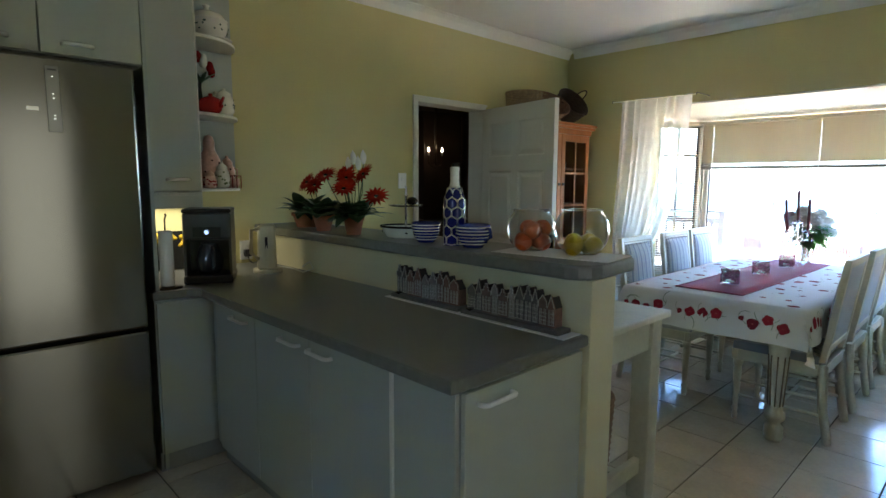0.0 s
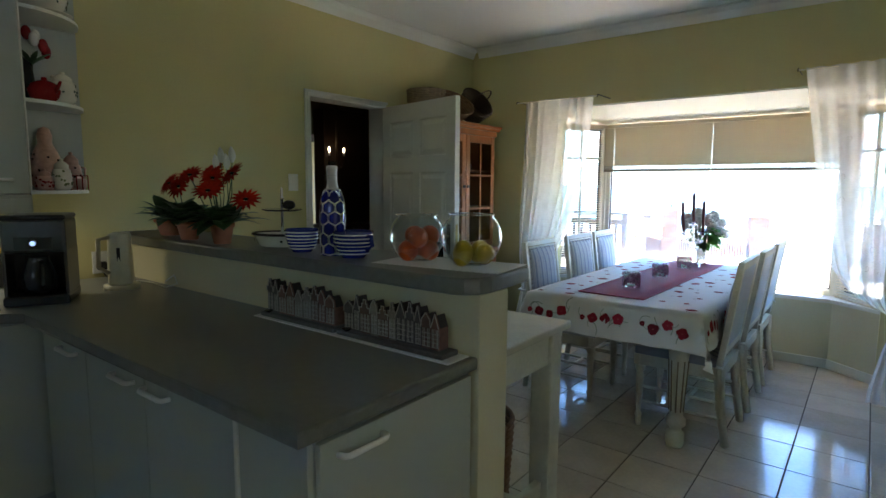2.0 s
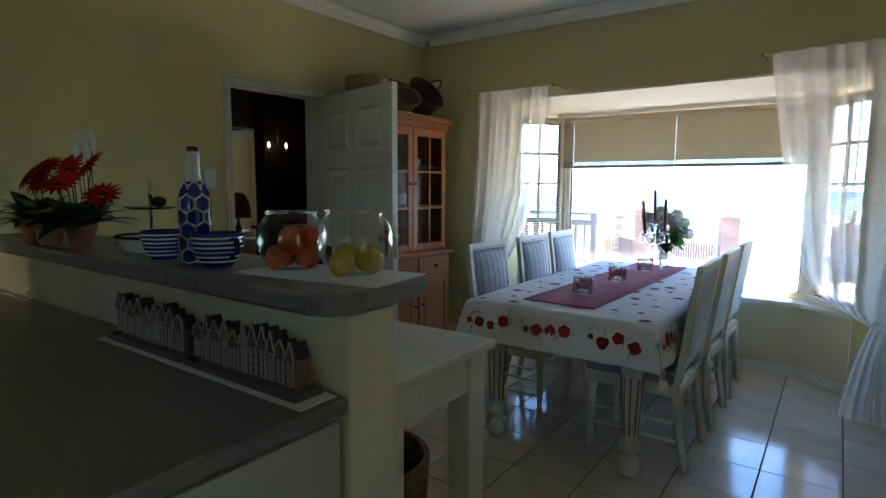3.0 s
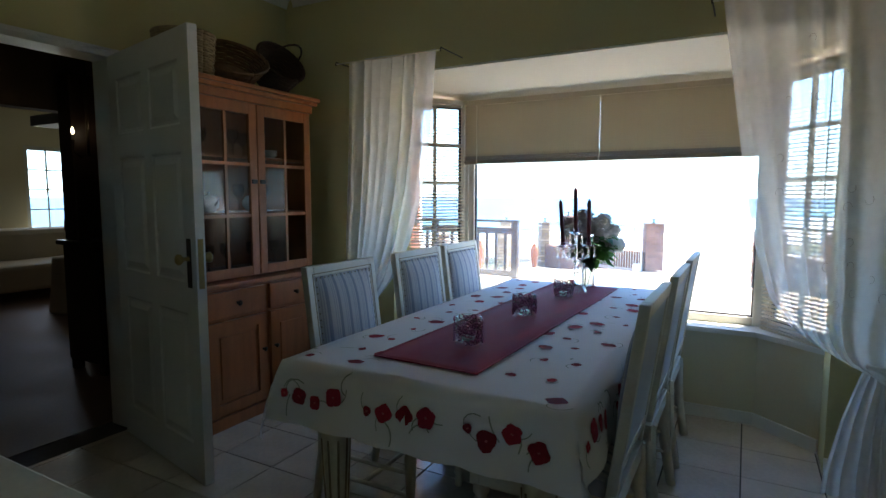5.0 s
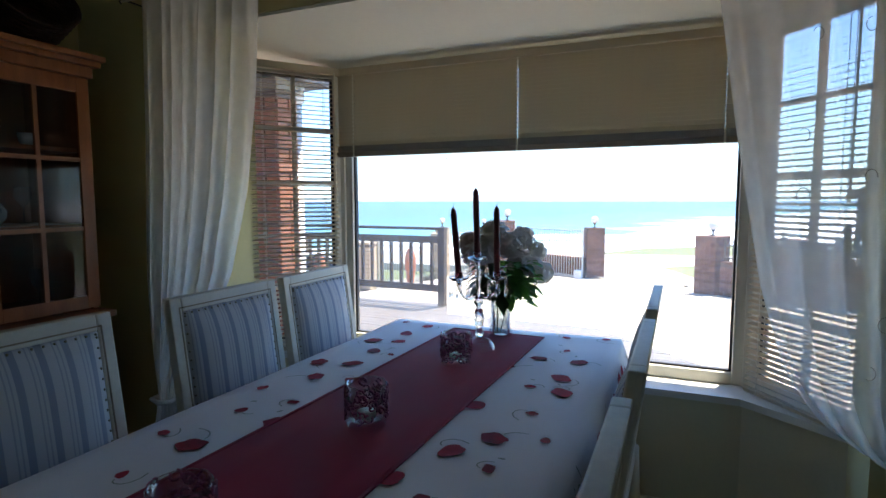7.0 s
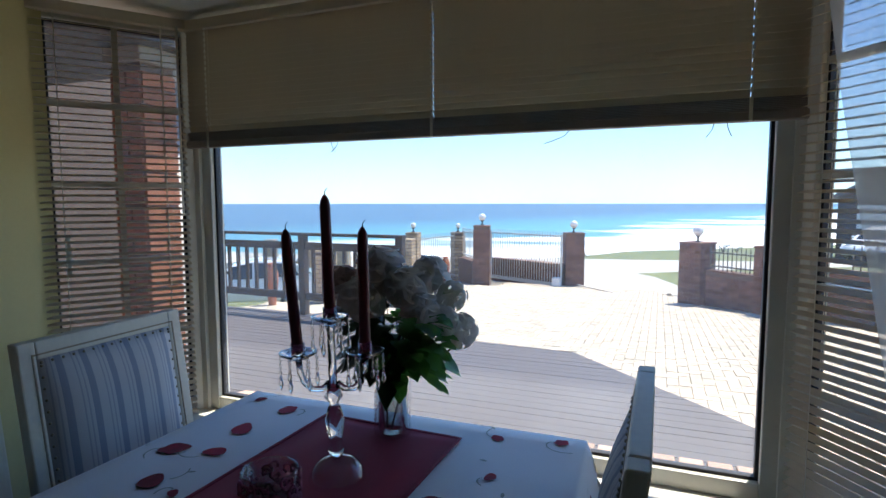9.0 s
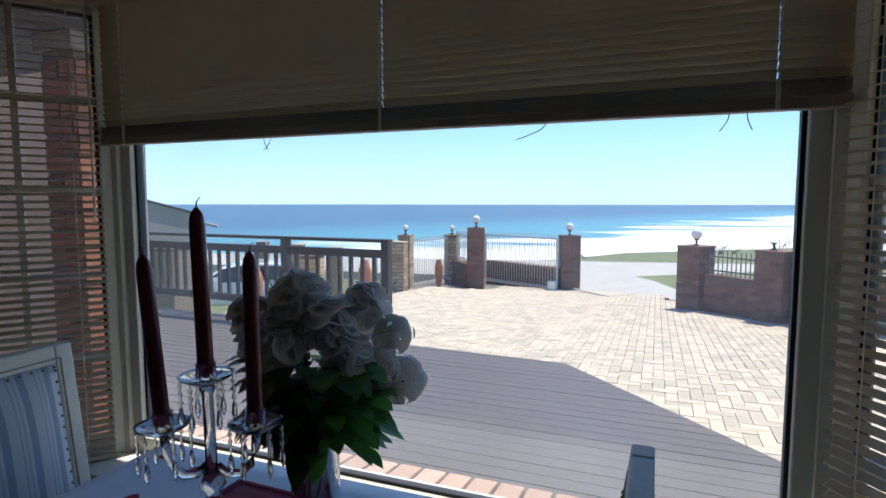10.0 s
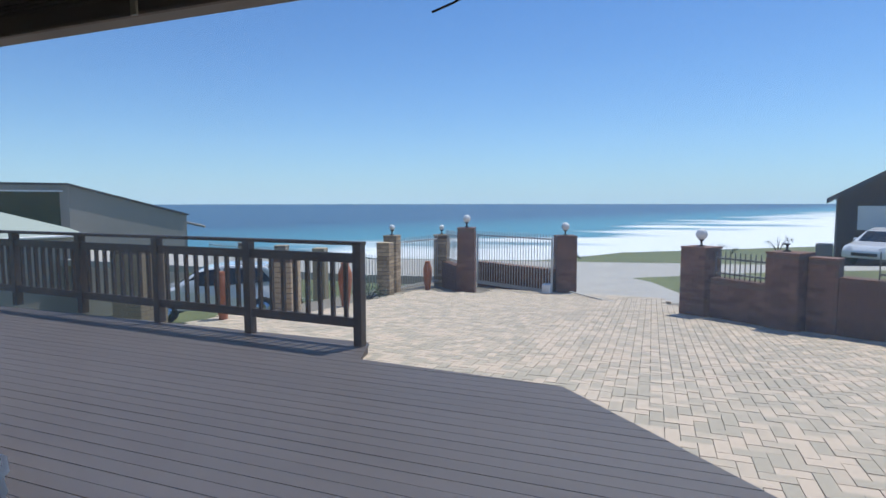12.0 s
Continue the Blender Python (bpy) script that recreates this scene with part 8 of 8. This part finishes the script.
kerb([(3.95, 18.3), (3.45, 20.0), (2.72, 22.0), (2.05, 22.9), (0.8, 23.2)], "kerb_drive", "pale concrete kerb curving beside the driveway")
setting("verge", prism([(4.0, 18.35), (4.3, 17.3), (12, 14), (40, 25), (40, 33.5), (14, 29.6), (7.0, 26.4), (2.2, 23.0), (2.8, 22.0), (3.5, 20.0)], land(21) - 0.2, land(20.6) + 0.03), GRASS, "mown green verge beside the road", "verge")
setting("drive_apron", prism([(0.9, 19.0), (3.2, 16.9), (4.1, 17.3), (3.9, 18.3), (3.42, 20.0), (2.7, 21.95), (2.0, 22.85), (0.7, 23.1), (-3.0, 23.0), (-1.5, 20.5)], land(19.5) - 0.25, land(19.6) + 0.004), CONCRETE,
        "pale concrete apron between gate and road", "driveway")

# sloping brick sill outside the bay window
edging = thing("brick_sill", 2.15, 6.445, 0.40, "sloping sill of red header bricks outside the bay window", "sill")
part("bed", boxes((-1.07, 1.07, 0.0, 0.16, 0.0, 0.055)), MORTAR, edging)
mesh = mesh_of("brick", boxes((-0.0375, 0.0375, -0.078, 0.078, -0.03, 0.03), bevel=0.005), BRICK_SILL)
for k in range(25):
    ob = new("brick", mesh)
    ob.parent = edging
    ob.matrix_local = pose(-1.03 + k * 0.0858, 0.098, 0.082, -7, 0, 0)

# ---- deck boards ----
deck = bpy.data.objects["deck_bed"]


def deck_span(y):
    """From where to where a board at this distance runs."""
    left = -9.0
    if y > 10.44:
        return left, 0.04 - (y - 10.44) * 0.38
    if y > 8.92:
        return left, 1.96 + (10.44 - y) / 1.52 * 1.46
    return left, min(5.6, 3.42 + (8.92 - y) * 0.9)


y, pitch = 6.76, 0.121
rng = random.Random(6)
while y < 11.05:
    a, b = deck_span(y + pitch / 2)
    cuts = [a, a + rng.uniform(3.0, 5.5), b] if b - a > 7 else [a, b]
    for s, e in zip(cuts, cuts[1:]):
        w = pitch - 0.006
        n = 5
        near, far = (deck_span(y)[1], deck_span(y + w)[1]) if e == b else (e, e)
        bm = prism([(s + 0.002, 0), (near - 0.002, 0), (far - 0.002, w), (s + 0.002, w)], -0.028, 0.0)
        ob = new("board", mesh_of("board", bm, DECK))
        ob.parent = deck
        ob.location = (0, y, DECK_Z - 0.002 + rng.uniform(-0.001, 0.001))
    y += pitch

# ---- herringbone paving ----
rng = random.Random(9)
L, W, GAP = 0.20, 0.10, 0.0052
turned = 0.0
near_count = 0
rest_v, rest_f = [], []


def on_paving(x, y):
    if y > 19.2 or x < (-3.5 if y < 12.6 else -2.6) or y < 7.0:
        return False
    if y < 11.3 and x < deck_span(y)[1] - 0.10:
        return False
    if x > 3.0 and y > 17.9 - (x - 3.0) * 0.98:
        return False
    if x < -1.0 and y > 17.9:
        return False
    return x < 9.0


brick_top = mesh_of("paver", boxes((-L / 2 + GAP / 2, L / 2 - GAP / 2, -W / 2 + GAP / 2, W / 2 - GAP / 2, -0.05, 0.0), bevel=0.0), PAVER_PART)
c, s = math.cos(turned), math.sin(turned)
for i in range(-110, 110):
    for j in range(-55, 55):
        for k in (0, 1):
            # 2:1 herringbone: each unit cell holds one brick along and one across
            if k == 0:
                u, v, rot = i * W + j * 2 * L + L / 2, i * W + W / 2, 0.0
            else:
                u, v, rot = i * W + j * 2 * L + L + W + W / 2, i * W + L / 2, math.pi / 2
            x, y = 3.0 + u * c - v * s, 13.0 + u * s + v * c
            if not on_paving(x, y):
                continue
            z = land(y) + rng.uniform(-0.0025, 0.0025)
            a = rot + turned
            if 1.4 < x < 4.6 and 8.6 < y < 11.4 and near_count < 300:
                ob = new("paver", brick_top)
                ob.parent = pavement
                ob.matrix_local = pose(x, y, z, math.degrees(-0.0654 * (1 if y > 10.2 else 0)), 0, 0) @ pose(0, 0, 0, 0, 0, math.degrees(a))
                near_count += 1
                continue
            hx, hy = L / 2 - GAP / 2, W / 2 - GAP / 2
            ca, sa = math.cos(a), math.sin(a)
            base = len(rest_v)
            for inset, dz in ((0.0, -0.045), (0.0, -0.006), (0.006, 0.0)):
                for px, py in ((-hx + inset, -hy + inset), (hx - inset, -hy + inset), (hx - inset, hy - inset), (-hx + inset, hy - inset)):
                    qx, qy = x + px * ca - py * sa, y + px * sa + py * ca
                    rest_v.append((qx, qy, z - 0.0655 * (qy - y) * (1 if y > 10.2 else 0) + dz))
            for r in (0, 4):
                for q in range(4):
                    rest_f.append((base + r + q, base + r + (q + 1) % 4, base + r + 4 + (q + 1) % 4, base + r + 4 + q))
            rest_f.append((base + 8, base + 9, base + 10, base + 11))
data = bpy.data.meshes.new("pavers")
data.from_pydata(rest_v, [], rest_f)
data.materials.append(PAVER)
pavers = new("pavers", data)
pavers.parent = pavement
tagged(pavers, "buff herringbone paving bricks", kind="stuff")

# ---- floor tiles ----
TILE_PITCH = 0.334
tile_mesh = {}
gx0, gy0 = 3.045, 6.125
for i in range(-10, 6):
    for j in range(-23, 1):
        x0, y0 = gx0 + i * TILE_PITCH, gy0 + j * TILE_PITCH
        x1, y1 = x0 + TILE_PITCH, y0 + TILE_PITCH
        x0c, x1c = max(x0, 0.0), min(x1, EAST)
        y1c = min(y1, 6.168)
        if x1c - x0c < 0.02 or y1c - y0 < 0.02 or y0 < SOUTH:
            continue
        key = (round(x1c - x0c, 3), round(y1c - y0, 3))
        if key not in tile_mesh:
            a, b = key[0] / 2 - 0.003, key[1] / 2 - 0.003
            tile_mesh[key] = mesh_of("tile", prism([(-a, -b), (a, -b), (a, b), (-a, b)], -0.008, 0.0, bevel=0.0016), TILE)
        ob = new("tile", tile_mesh[key])
        ob.parent = floor
        ob.location = ((x0c + x1c) / 2, (y0 + y1c) / 2, 0.0)
